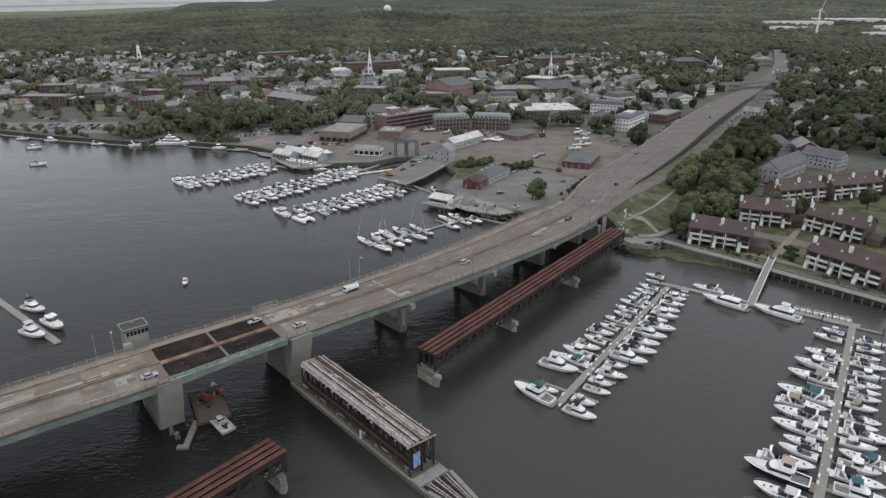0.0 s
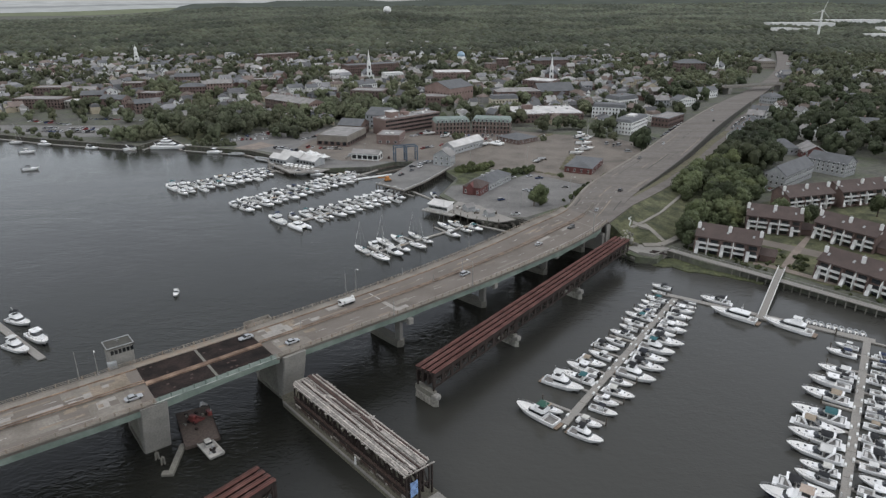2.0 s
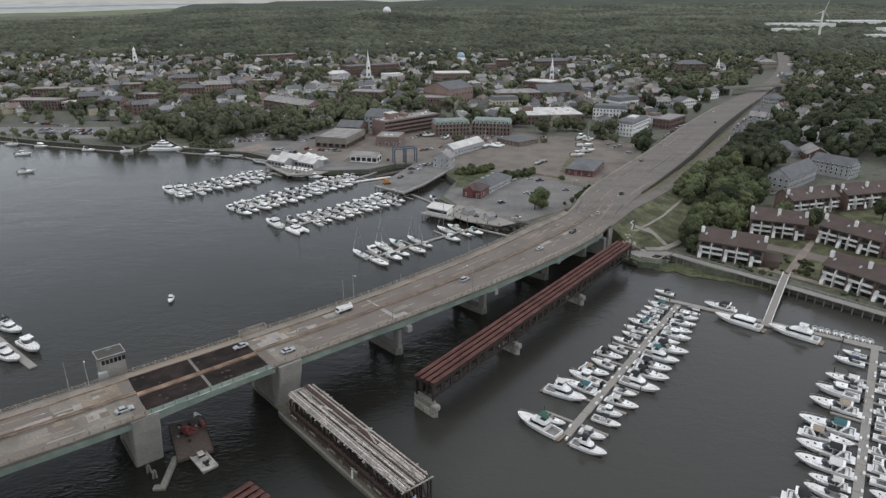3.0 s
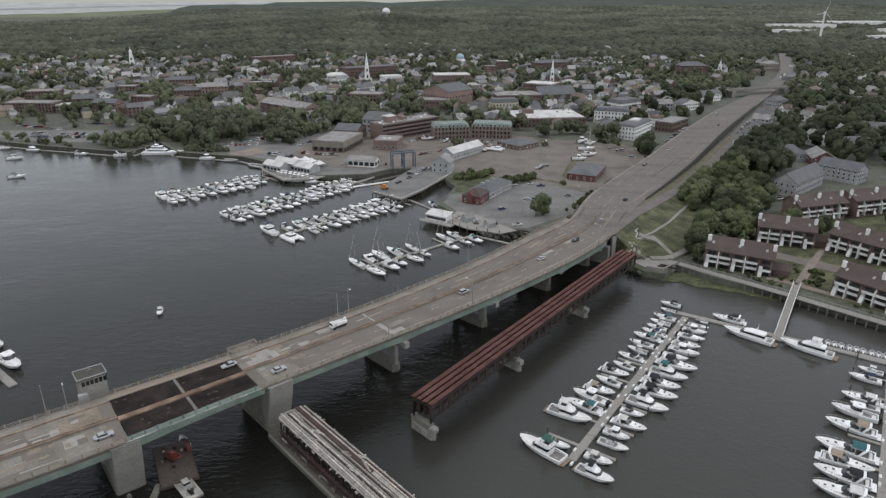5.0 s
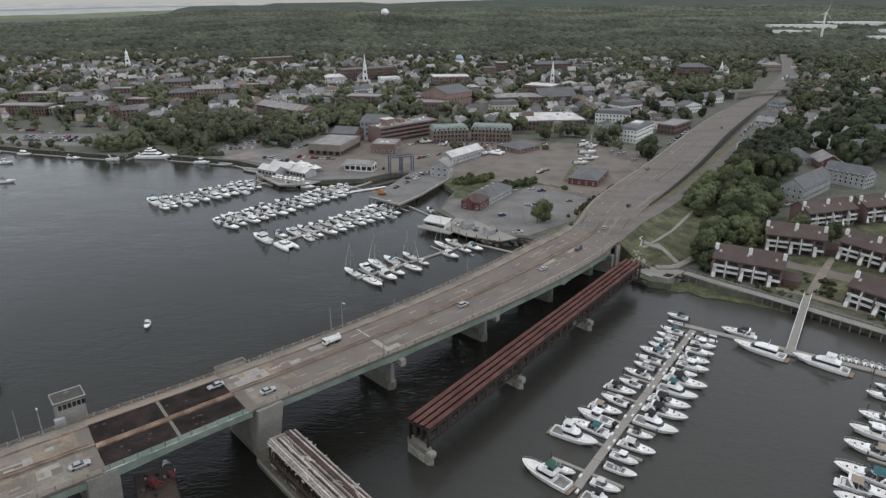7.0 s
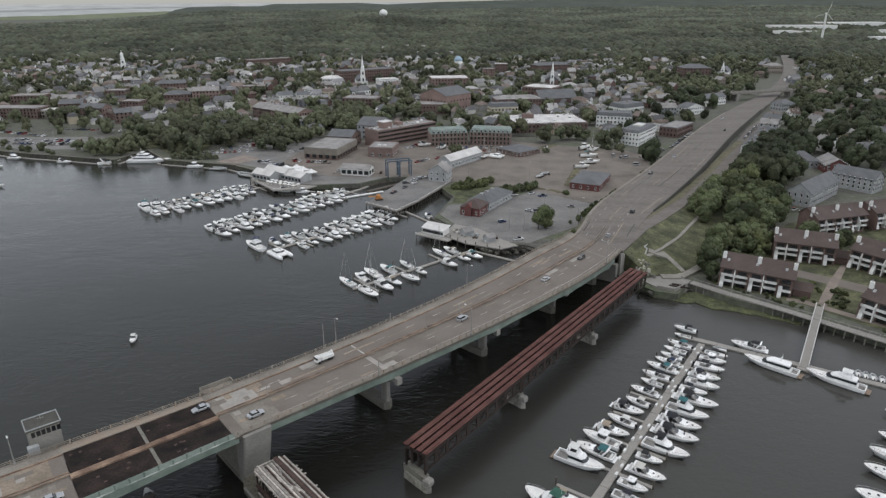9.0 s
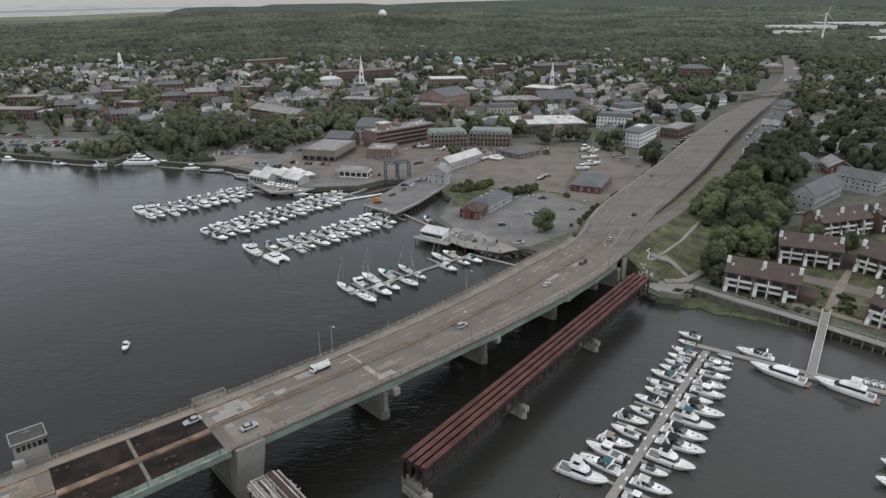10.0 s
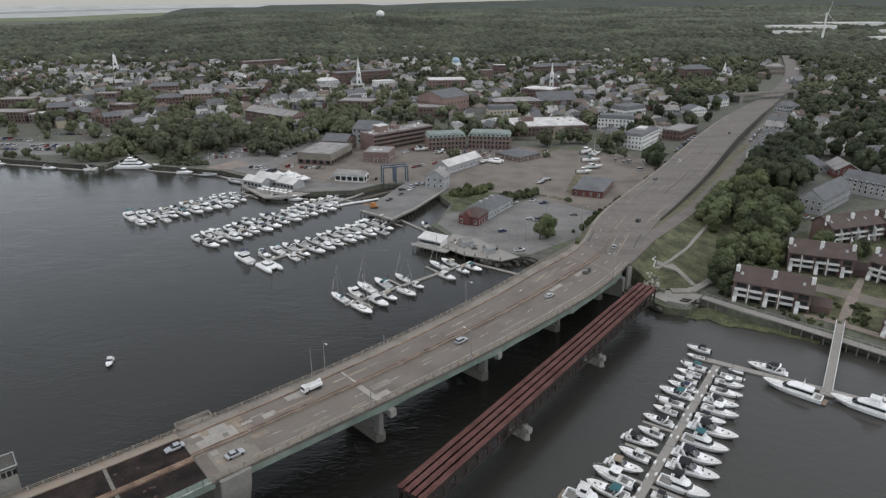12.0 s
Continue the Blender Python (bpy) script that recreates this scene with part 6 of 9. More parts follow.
# sea wall stones and fenders
for (a, b) in zip(SHORE[1:8], SHORE[2:9]):
    wall = thing("sea_wall", "dark timber and stone sea wall with fender piles", "sea wall", kind="structure")
    a, b = Vector((*a, 0)), Vector((*b, 0))
    part("coping", Shape().beam(a + Vector((0, 0, 3.5)), b + Vector((0, 0, 3.5)), 1.2, 0.5), OLD_CONCRETE, wall)
    d = (b - a).normalized()
    s = Vector((d.y, -d.x, 0))
    n = int((b - a).length / 3)
    for i in range(n):
        p = a.lerp(b, (i + 0.5) / n) + s * 0.4
        part("fender_pile", Shape().tube((p.x, p.y, -3), (p.x, p.y, 3.7), 0.25, 0.22, 6), PILE, wall)
    q0, q1 = a + s * 4.0, b + s * 4.0
    part("float", Shape().beam((q0.x, q0.y, 0.5), (q1.x, q1.y, 0.5), 2.0, 0.45), DOCK_WOOD, wall, "narrow float along the sea wall")

# wharf on piles
wharf = thing("wharf", "broad grey working wharf on piles beside the creek", "wharf")
WF = [(-43, 417), (-24, 401), (-12, 421), (8, 466), (-8, 484), (-20, 482)]
part("deck", Shape().prism([Vector(p) for p in WF], 2.6, 3.3), PARKING, wharf)
for a, b in zip(WF, WF[1:4]):
    a, b = Vector((*a, 3.3)), Vector((*b, 3.3))
    n = int((b - a).length / 3)
    for i in range(n):
        p = a.lerp(b, i / n)
        part("post", Shape().tube((p.x, p.y, -3), (p.x, p.y, 2.7), 0.3, 0.28, 7), PILE, wharf)
        part("rail_post", Shape().box(p.x, p.y, 3.3, 0.15, 0.15, 1.1), WHITE, wharf)
    part("edge_beam", Shape().beam(a + Vector((0, 0, 0.35)), b + Vector((0, 0, 0.35)), 0.5, 0.5), SLAB, wharf)
    part("rail", Shape().beam(a + Vector((0, 0, 1.1)), b + Vector((0, 0, 1.1)), 0.12, 0.12), WHITE, wharf)
crane = thing("wharf_crane", "orange yard crane on the wharf end", "crane", pose(-36, 424, 3.3, 0, 0, 200))
part("chassis", Shape().soft_box(0, 0, 0.4, 4, 2.4, 1.2, 0.2), ORANGE, crane)
part("cab", Shape().soft_box(0.5, 0.4, 1.6, 2.4, 2.0, 1.8, 0.2), ORANGE, crane)
part("boom", Shape().beam((0, 0, 2.4), (6.5, 1, 3.4), 0.5, 0.5), ORANGE, crane)
part("tracks", Shape().soft_box(0, -1.2, 0, 4.4, 0.7, 0.8, 0.2).soft_box(0, 1.2, 0, 4.4, 0.7, 0.8, 0.2), TYRE, crane)
for y0 in (-6, 4):
    g = thing("boat_lift", "blue-grey steel gantry of a boat lift", "boat lift", pose(-27 + y0 * 0.8, 483 + y0 * 0.3, 3.1, 0, 0, 18), "boat lift gantries")
    for x in (-4, 4):
        for y in (-3, 3):
            part("leg", Shape().box(x, y, 0, 0.8, 0.8, 11), LIFT_BLUE, g)
            part("wheel", Shape().turned(x, y, [(0.5, 0.0), (0.5, 0.4)], 8), TYRE, g)
        part("side_beam", Shape().beam((x, -3, 6.5), (x, 3, 6.5), 0.4, 0.6), LIFT_BLUE, g)
    part("top_beam", Shape().beam((-4, 3, 11.4), (4, 3, 11.4), 0.6, 0.8), LIFT_BLUE, g)
    part("top_beam", Shape().beam((-4, -3, 11.4), (4, -3, 11.4), 0.6, 0.8), LIFT_BLUE, g)
for a, b in (((-52, 464, 0.8), (-34, 480, 0.8)), ((-46, 452, 0.8), (-24, 474, 0.8))):
    solid("harbour_float", Shape().beam(a, b, 3.0, 0.8), PILE, "dark timber float at the boat slip", "float")
solid("white_float", Shape().beam((-60, 438, 0.8), (-36, 452, 0.8), 2.2, 0.6), WHITE, "long white work float", "float")

# work barge by the lifting span
bm_ = Matrix.Translation((-69.6, 164.4, 0)) @ pose(0, 0, 0, 0, 0, -61)
barge = thing("work_barge", "rusty flat work barge with machinery moored at a bridge pier", "barge", bm_)
part("hull", Shape().loft([[(-8.8 + d, -4.8 + d, z), (8.8 - d, -4.8 + d, z), (8.8 - d, 4.8 - d, z), (-8.8 + d, 4.8 - d, z)] for z, d in ((-0.8, 0.8), (0.2, 0.1), (1.2, 0))]), BARGE_DECK, barge)
part("bulwark", Shape().beam((-8.8, 4.7, 1.4), (8.8, 4.7, 1.4), 0.2, 0.3).beam((-8.8, -4.7, 1.4), (8.8, -4.7, 1.4), 0.2, 0.3), RUST, barge)
lift = thing("boom_lift", "folded red boom lift on the work barge", "boom lift", bm_ @ pose(-2, -0.5, 1.2, 0, 0, 40))
part("chassis", Shape().soft_box(0, 0, 0.5, 3.2, 2.0, 0.8, 0.15), RED_MACHINE, lift)
part("turret", Shape().soft_box(-0.3, 0, 1.3, 2.0, 1.5, 1.0, 0.2), RED_MACHINE, lift)
part("boom", Shape().beam((-1, 0, 2.3), (3.5, 0.6, 1.9), 0.4, 0.4).beam((3.5, 0.6, 1.9), (1.5, -1.6, 1.2), 0.3, 0.3), RED_MACHINE, lift)
for x in (-1.1, 1.1):
    for y in (-1, 1):
        part("wheel", Shape().tube((x, y - 0.2, 0.5), (x, y + 0.2, 0.5), 0.5, 0.5, 12), TYRE, lift)
gen = thing("generator", "red generator set at the barge edge", "generator", bm_ @ pose(-3.8, 4.0, 1.2, 0, 0, 10))
part("body", Shape().soft_box(0, 0, 0.2, 2.4, 1.2, 1.2, 0.12), RED_MACHINE, gen)
part("frame", Shape().tube((-1, -0.7, 0.1), (1.2, 0.8, 1.9), 0.08).tube((-1, 0.7, 0.1), (1.2, -0.8, 1.9), 0.08), RED_MACHINE, gen)
rr = random.Random(8)
for i in range(7):
    b = thing("tool_crate", "small weathered crate on the barge deck", "crate", bm_ @ pose(rr.uniform(-7, 7), rr.uniform(-4, 3.5), 1.2, 0, 0, rr.uniform(0, 90)), "crates on the barge")
    part("body", Shape().soft_box(0, 0, 0, rr.uniform(0.5, 1.2), 0.6, 0.5, 0.05), TIMBER if i % 2 else RUST, b)
wb = thing("work_boat", "white square-ended work boat tied to the barge", "work boat", Matrix.Translation((-62.4, 154.4, 0)) @ pose(0, 0, 0, 0, 0, -47))
part("hull", Shape().loft([[(-4.2 + d, -2.1 + d, z), (4.2 - 2 * d, -2.1 + d, z), (4.2 - 2 * d, 2.1 - d, z), (-4.2 + d, 2.1 - d, z)] for z, d in ((-0.5, 0.5), (0.3, 0.1), (0.9, 0))]), WORKBOAT, wb)
part("deck_well", Shape().soft_box(1.6, 0, 0.9, 2.2, 1.0, 0.06, 0.02), BLACK, wb)
part("rim", Shape().beam((-4.2, -2, 1.2), (4.2, -2, 1.2), 0.25, 0.3).beam((-4.2, 2, 1.2), (4.2, 2, 1.2), 0.25, 0.3).beam((4.1, -2, 1.2), (4.1, 2, 1.2), 0.25, 0.3), WORKBOAT, wb)
part("cabin", Shape().soft_box(-1.6, 0, 0.9, 2.0, 1.7, 1.9, 0.2), WORKBOAT, wb)
part("window_band", Shape().soft_box(-1.6, 0, 1.9, 2.06, 1.76, 0.6, 0.05), DARK_GLASS, wb)
for i in range(6):
    part("deck_gear", Shape().soft_box(rr.uniform(-0.2, 3.6), rr.uniform(-1.5, 1.5), 0.9, rr.uniform(0.3, 0.9), rr.uniform(0.3, 0.7), rr.uniform(0.2, 0.7), 0.05), (RUST, GREY_PAINT, TIMBER)[i % 3], wb)
skiff = thing("skiff", "small dark open skiff tied to the barge", "skiff", Matrix.Translation((-71.0, 174.2, 0)) @ pose(0, 0, 0, 0, 0, 128))
part("hull", Shape().loft([[(-2.6, -1.2, 0.8), (-2.6, -0.9, -0.2), (-2.6, 0.9, -0.2), (-2.6, 1.2, 0.8)], [(0.5, -1.3, 0.85), (0.5, -1, -0.2), (0.5, 1, -0.2), (0.5, 1.3, 0.85)], [(2.8, -0.3, 1.0), (2.8, -0.1, 0.5), (2.8, 0.1, 0.5), (2.8, 0.3, 1.0)]], closed=False), GELCOAT, skiff)
part("inside", Shape().soft_box(-0.4, 0, 0.2, 4, 1.9, 0.15, 0.05), BLACK, skiff)
part("console", Shape().soft_box(-0.3, 0, 0.3, 0.7, 0.8, 1.0, 0.1), BLACK, skiff)
fl = thing("fender_float", "grey timber fender float beside the bridge pier", "float", Matrix.Translation((-70.3, 151.2, 0)) @ pose(0, 0, 0, 0, 0, 96))
part("timber", Shape().soft_box(0, 0, -0.3, 11, 1.6, 1.2, 0.15).soft_box(-6.2, 0.8, -0.3, 1.8, 3.2, 1.0, 0.15), OLD_CONCRETE, fl)
for x, y in ((-75.8, 151.0), (-73.4, 149.0)):
    d = thing("dolphin_pile", "cluster of weathered dolphin piles in the water", "mooring pile", pose(x, y, 0), "dolphin piles")
    for i in range(3):
        part("post", Shape().tube((math.cos(i * 2.1) * 0.7, math.sin(i * 2.1) * 0.7, -3), (math.cos(i * 2.1) * 0.3, math.sin(i * 2.1) * 0.3, 2.2), 0.28, 0.26, 8), OLD_CONCRETE, d)

# ---- buildings ----
def window_mesh(w, h, glass=DARK_GLASS, frame_mat=WHITE, bars=False):
    """A framed window in the plane y = 0 that looks towards -y."""
    s = Shape().box(0, 0.0, 0, w * 1.24, 0.1, h * 1.18).box(0, -0.06, -0.06, w * 1.35, 0.16, 0.1)
    k = len(s.f)
    s.box(0, -0.03, h * 0.09, w, 0.1, h)
    if bars:
        g = len(s.f)
        s.box(0, -0.06, h * 0.56, w, 0.1, 0.09)
    me = s.mesh("window")
    me.materials.append(frame_mat)
    me.materials.append(glass)
    for i, p in enumerate(me.polygons):
        p.material_index = 1 if k <= i < k + 6 else 0
    return me


WIN = {"small": window_mesh(1.0, 1.6), "wide": window_mesh(1.9, 1.5), "brick": window_mesh(1.2, 1.9, frame_mat=OLD_CONCRETE, bars=True), "shop": window_mesh(2.6, 2.2, frame_mat=BLACK), "ribbon": window_mesh(2.2, 1.5, frame_mat=DARK_BRICK)}


def roof_shape(kind, w, d, h, rise, over=0.5):
    s = Shape()
    if kind == "flat":
        s.soft_box(w / 2, d / 2, h, w + 0.3, d + 0.3, 0.35, 0.05)
    elif kind == "gable":
        a, b = -over, w + over
        y0, y1 = -over, d + over
        lo = h - over * rise / (d / 2)
        s.add([(a, y0, lo), (b, y0, lo), (b, d / 2, h + rise), (a, d / 2, h + rise), (a, y1, lo), (b, y1, lo),
               (a, y0, lo - 0.25), (b, y0, lo - 0.25), (b, d / 2, h + rise - 0.3), (a, d / 2, h + rise - 0.3), (a, y1, lo - 0.25), (b, y1, lo - 0.25)],
              [(0, 1, 2, 3), (3, 2, 5, 4), (9, 8, 7, 6), (10, 11, 8, 9), (0, 6, 7, 1), (5, 11, 10, 4), (0, 3, 9, 6), (3, 4, 10, 9), (1, 7, 8, 2), (2, 8, 11, 5)])
    elif kind == "cross":
        y0, y1 = -over, d + over
        s.add([(-over, y0, h), (w / 2, y0, h + rise), (w + over, y0, h), (-over, y1, h), (w / 2, y1, h + rise), (w + over, y1, h), (-over, y0, h - 0.25), (w / 2, y0, h + rise - 0.3), (w + over, y0, h - 0.25), (-over, y1, h - 0.25), (w / 2, y1, h + rise - 0.3), (w + over, y1, h - 0.25)],
              [(0, 1, 4, 3), (1, 2, 5, 4), (9, 10, 7, 6), (10, 11, 8, 7), (0, 6, 7, 1), (1, 7, 8, 2), (3, 4, 10, 9), (4, 5, 11, 10), (0, 3, 9, 6), (2, 8, 11, 5)])
    elif kind == "hip":
        o = over
        m = min(w, d) / 2
        s.loft([[(-o, -o, h), (w + o, -o, h), (w + o, d + o, h), (-o, d + o, h)], [(m * 0.9, m * 0.9, h + rise), (w - m * 0.9, m * 0.9, h + rise), (w - m * 0.9, d - m * 0.9, h + rise), (m * 0.9, d - m * 0.9, h + rise)]])
    elif kind == "mansard":
        o = 0.2
        s.loft([[(-o, -o, h), (w + o, -o, h), (w + o, d + o, h), (-o, d + o, h)], [(1.2, 1.2, h + rise), (w - 1.2, 1.2, h + rise), (w - 1.2, d - 1.2, h + rise), (1.2, d - 1.2, h + rise)]])
    return s


def gable_ends(s, kind, w, d, h, rise):
    if kind == "gable":
        for x in (0.0, w):
            s.add([(x, 0, h), (x, d, h), (x, d / 2, h + rise - 0.1)], [(0, 1, 2)])
    if kind == "cross":
        for y in (0.0, d):
            s.add([(0, y, h), (w, y, h), (w / 2, y, h + rise - 0.1)], [(0, 1, 2)])


def frame_between(p0, p1, z):
    d = Vector((p1[0] - p0[0], p1[1] - p0[1], 0))
    return pose(p0[0], p0[1], z, 0, 0, math.degrees(math.atan2(d.y, d.x))), d.length


FOOT = []


def clear_of_walls(x, y, margin):
    """Whether a spot keeps its distance from every building."""
    for a, b, c, d, w, deep in FOOT:
        u, v = (x - a) * c + (y - b) * d, (y - b) * c - (x - a) * d
        if -margin < u < w + margin and -margin < v < deep + margin:
            return False
    return True


def building(name, label, category, p0, p1, depth, h, wall, roof, kind="flat", rise=3.0, floors=2, pitch=3.2, win="small", base=3.0, sides=True, group="", chimneys=0, first=1.0):
    """A building whose front runs from p0 to p1, as seen from the river."""
    m, w = frame_between(p0, p1, base)
    FOOT.append((p0[0], p0[1], (p1[0] - p0[0]) / w, (p1[1] - p0[1]) / w, w, depth))
    ob = thing(name, label, category, m, group)
    ws = Shape().box(w / 2, depth / 2, -3, w, depth, h + 3)
    gable_ends(ws, kind, w, depth, h, rise)
    part("wall", ws, wall, ob)
    part("roof", roof_shape(kind, w, depth, h, rise), roof, ob)
    if kind == "flat":
        s = Shape()
        for a, b in (((0, 0), (w, 0)), ((w, 0), (w, depth)), ((w, depth), (0, depth)), ((0, depth), (0, 0))):
            s.beam((*a, h + 0.75), (*b, h + 0.75), 0.3, 0.5)
        part("parapet", s, wall, ob)
    if floors:
        fh = h / floors
        n = max(1, int(w / pitch))
        for f in range(floors):
            if p0[1] > 600:
                row = Shape()
                for i in range(n):
                    row.box(w * (i + 0.5) / n, -0.05, f * fh + first, 1.2, 0.16, min(1.8, fh * 0.55))
                k = max(1, int(depth / pitch))
                for i in range(k):
                    for x in (-0.05, w + 0.05):
                        row.box(x, depth * (i + 0.5) / k, f * fh + first, 0.16, 1.2, min(1.8, fh * 0.55))
                tagged(part("glazing_strip", row, DARK_GLASS, ob), "row of dark windows too far to tell apart", kind="stuff")
            for i in range(n if p0[1] <= 600 else 0):
                o = part("window", WIN[win], WHITE, ob)
                o.location = (w * (i + 0.5) / n, -0.03, f * fh + first)
            if sides and p0[1] <= 600:
                k = max(1, int(depth / pitch))
                for i in range(k):
                    o = part("window", WIN[win], WHITE, ob)
                    o.matrix_basis = pose(w + 0.03, depth * (i + 0.5) / k, f * fh + first, 0, 0, 90)
                    if p0[0] > 0:
                        o = part("window", WIN[win], WHITE, ob)
                        o.matrix_basis = pose(-0.03, depth * (i + 0.5) / k, f * fh + first, 0, 0, -90)
    for i in range(chimneys):
        part("chimney", Shape().soft_box(w * (i + 0.7) / (chimneys + 0.4), depth * 0.5, h, 1.0, 1.0, rise + 1.4, 0.08), BRICK, ob)
    return ob


def roof_units(ob, w, d, h, n, seed):
    r = random.Random(seed)
    for i in range(n):
        part("roof_unit", Shape().soft_box(r.uniform(2, w - 2), r.uniform(2, d - 2), h + 0.35, r.uniform(1.2, 3), r.uniform(1.2, 2.4), r.uniform(0.8, 1.6), 0.1), GALV if i % 2 else WHITE, ob)


# waterfront landmarks
shed = building("boat_shed", "grey boat shed with a broad white metal roof and white door", "shed", (8.0, 502.0), (32.0, 533.0), 11, 6.0, GREY_PAINT, PALE_ROOF, "gable", 3.2, 0)
part("door", Shape().soft_box(-0.08, 5.5, 0, 0.2, 5.4, 5.0, 0.05), WHITE, shed)
for i in range(9):
    o = part("window", WIN["small"], WHITE, shed)
    o.location = (3 + i * 4, -0.03, 1.6)
off = building("brick_office", "long four-storey brick office block with ribbon windows and flat roof", "office building", (-50, 573), (-4, 616), 18, 13.4, BRICK, GREY_ROOF, "flat", 0, 4, 2.6, "ribbon", 3.1)
roof_units(off, 60, 16, 13.4, 10, 1)
part("penthouse", Shape().soft_box(14, 9, 13.7, 9, 8, 5.0, 0.1), BRICK, off)
part("penthouse", Shape().soft_box(30, 11, 13.7, 6, 6, 3.0, 0.1), BRICK, off)
part("penthouse_roof", Shape().soft_box(14, 9, 18.7, 10, 9, 0.5, 0.1), PALE_ROOF, off)
ann = building("brick_annex", "low red brick annex with skylights on a flat roof", "building", (-55, 541), (-36, 538), 22, 7.0, BRICK, GREY_ROOF, "flat", 0, 1, 5, "wide", 3.1)
for x in (7, 11):
    part("skylight", Shape().soft_box(x, 8, 7.3, 2.6, 4, 0.8, 0.2), PALE_ROOF, ann)
for i, (p0, p1) in enumerate((((-7, 577), (23, 583)), ((25, 586), (58, 580)))):
    b = building("brick_condominium", "brick apartment block with green copper mansard roof and balconies", "apartment building", p0, p1, 17, 10.5, BRICK, COPPER, "mansard", 3.0, 3, 3.0, "brick", 3.1, group="brick apartment blocks")
    w_ = math.hypot(p1[0] - p0[0], p1[1] - p0[1])
    for k in range(int(w_ / 3.6)):
        part("dormer", Shape().soft_box(2.2 + k * 3.6, 0.9, 10.6, 1.6, 2.2, 2.2, 0.1), GREY_PAINT, b)
        part("dormer_window", Shape().box(2.2 + k * 3.6, -0.25, 10.9, 1.1, 0.1, 1.4), DARK_GLASS, b)
    part("balcony", Shape().soft_box(w_ / 2, -0.8, 7.0, w_, 1.6, 0.2, 0.05), OLD_CONCRETE, b)
wh = building("warehouse_store", "low grey-roofed brick store with pale bands", "store", (-103, 536), (-77, 529), 40, 8.0, SLAB, GREY_ROOF, "flat", 0, 1, 4.5, "shop", 3.1)
part("brick_band", Shape().soft_box(13.4, 20, 0.0, 27.1, 40.1, 3.4, 0.05), DARK_BRICK, wh)
building("brick_warehouse", "dark brick gabled warehouse beside the store", "warehouse", (-92, 578), (-72, 573), 22, 9, DARK_BRICK, SLATE, "gable", 4, 2, 4, "brick", 3.1)
building("brick_warehouse", "grey clapboard gabled mill building", "warehouse", (-72, 612), (-52, 606), 30, 12, GREY_PAINT, SLATE, "gable", 5, 3, 4, "brick", 3.1)
rst = building("brick_mall", "long low brick building with a broad pale flat roof", "building", (68, 632), (134, 640), 48, 8.5, BRICK, PALE_ROOF, "flat", 0, 2, 3.6, "brick", 3.2)
roof_units(rst, 66, 48, 8.5, 12, 2)
part("penthouse", Shape().soft_box(18, 30, 8.8, 10, 7, 4.0, 0.1), BRICK, rst)
hal = building("brick_hall", "tall red brick hall with a gabled pediment", "hall", (-22, 762), (6, 737), 40, 16, BRICK, SLATE, "cross", 6.5, 2, 4.5, "brick", 6)
building("brick_block", "red brick commercial block with pale roof", "building", (-106, 760), (-70, 752), 24, 11, BRICK, GREY_ROOF, "flat", 0, 3, 3.4, "brick", 6)
building("brick_block", "long brick block with white flat roof", "building", (-12, 905), (36, 911), 34, 12, BRICK, PALE_ROOF, "flat", 0, 3, 4, "brick", 9)
building("brick_block", "brown brick tower block with cornice", "building", (92, 800), (122, 782), 30, 17, DARK_BRICK, PALE_ROOF, "flat", 0, 4, 3.2, "brick", 7)
building("brick_block", "red brick terrace with white trim windows", "building", (58, 735), (106, 742), 20, 13, BRICK, GREY_ROOF, "hip", 3, 3, 3.2, "small", 6)
for i in range(5):
    building("brick_row_house", "brick row house with grey pitched roof", "row house", (-190 + i * 11, 712 - i * 9), (-180 + i * 11, 704 - i * 9), 22, 11, BRICK, GREY_ROOF, "gable", 4, 3, 3, "small", 4.5, chimneys=2, group="brick row houses")
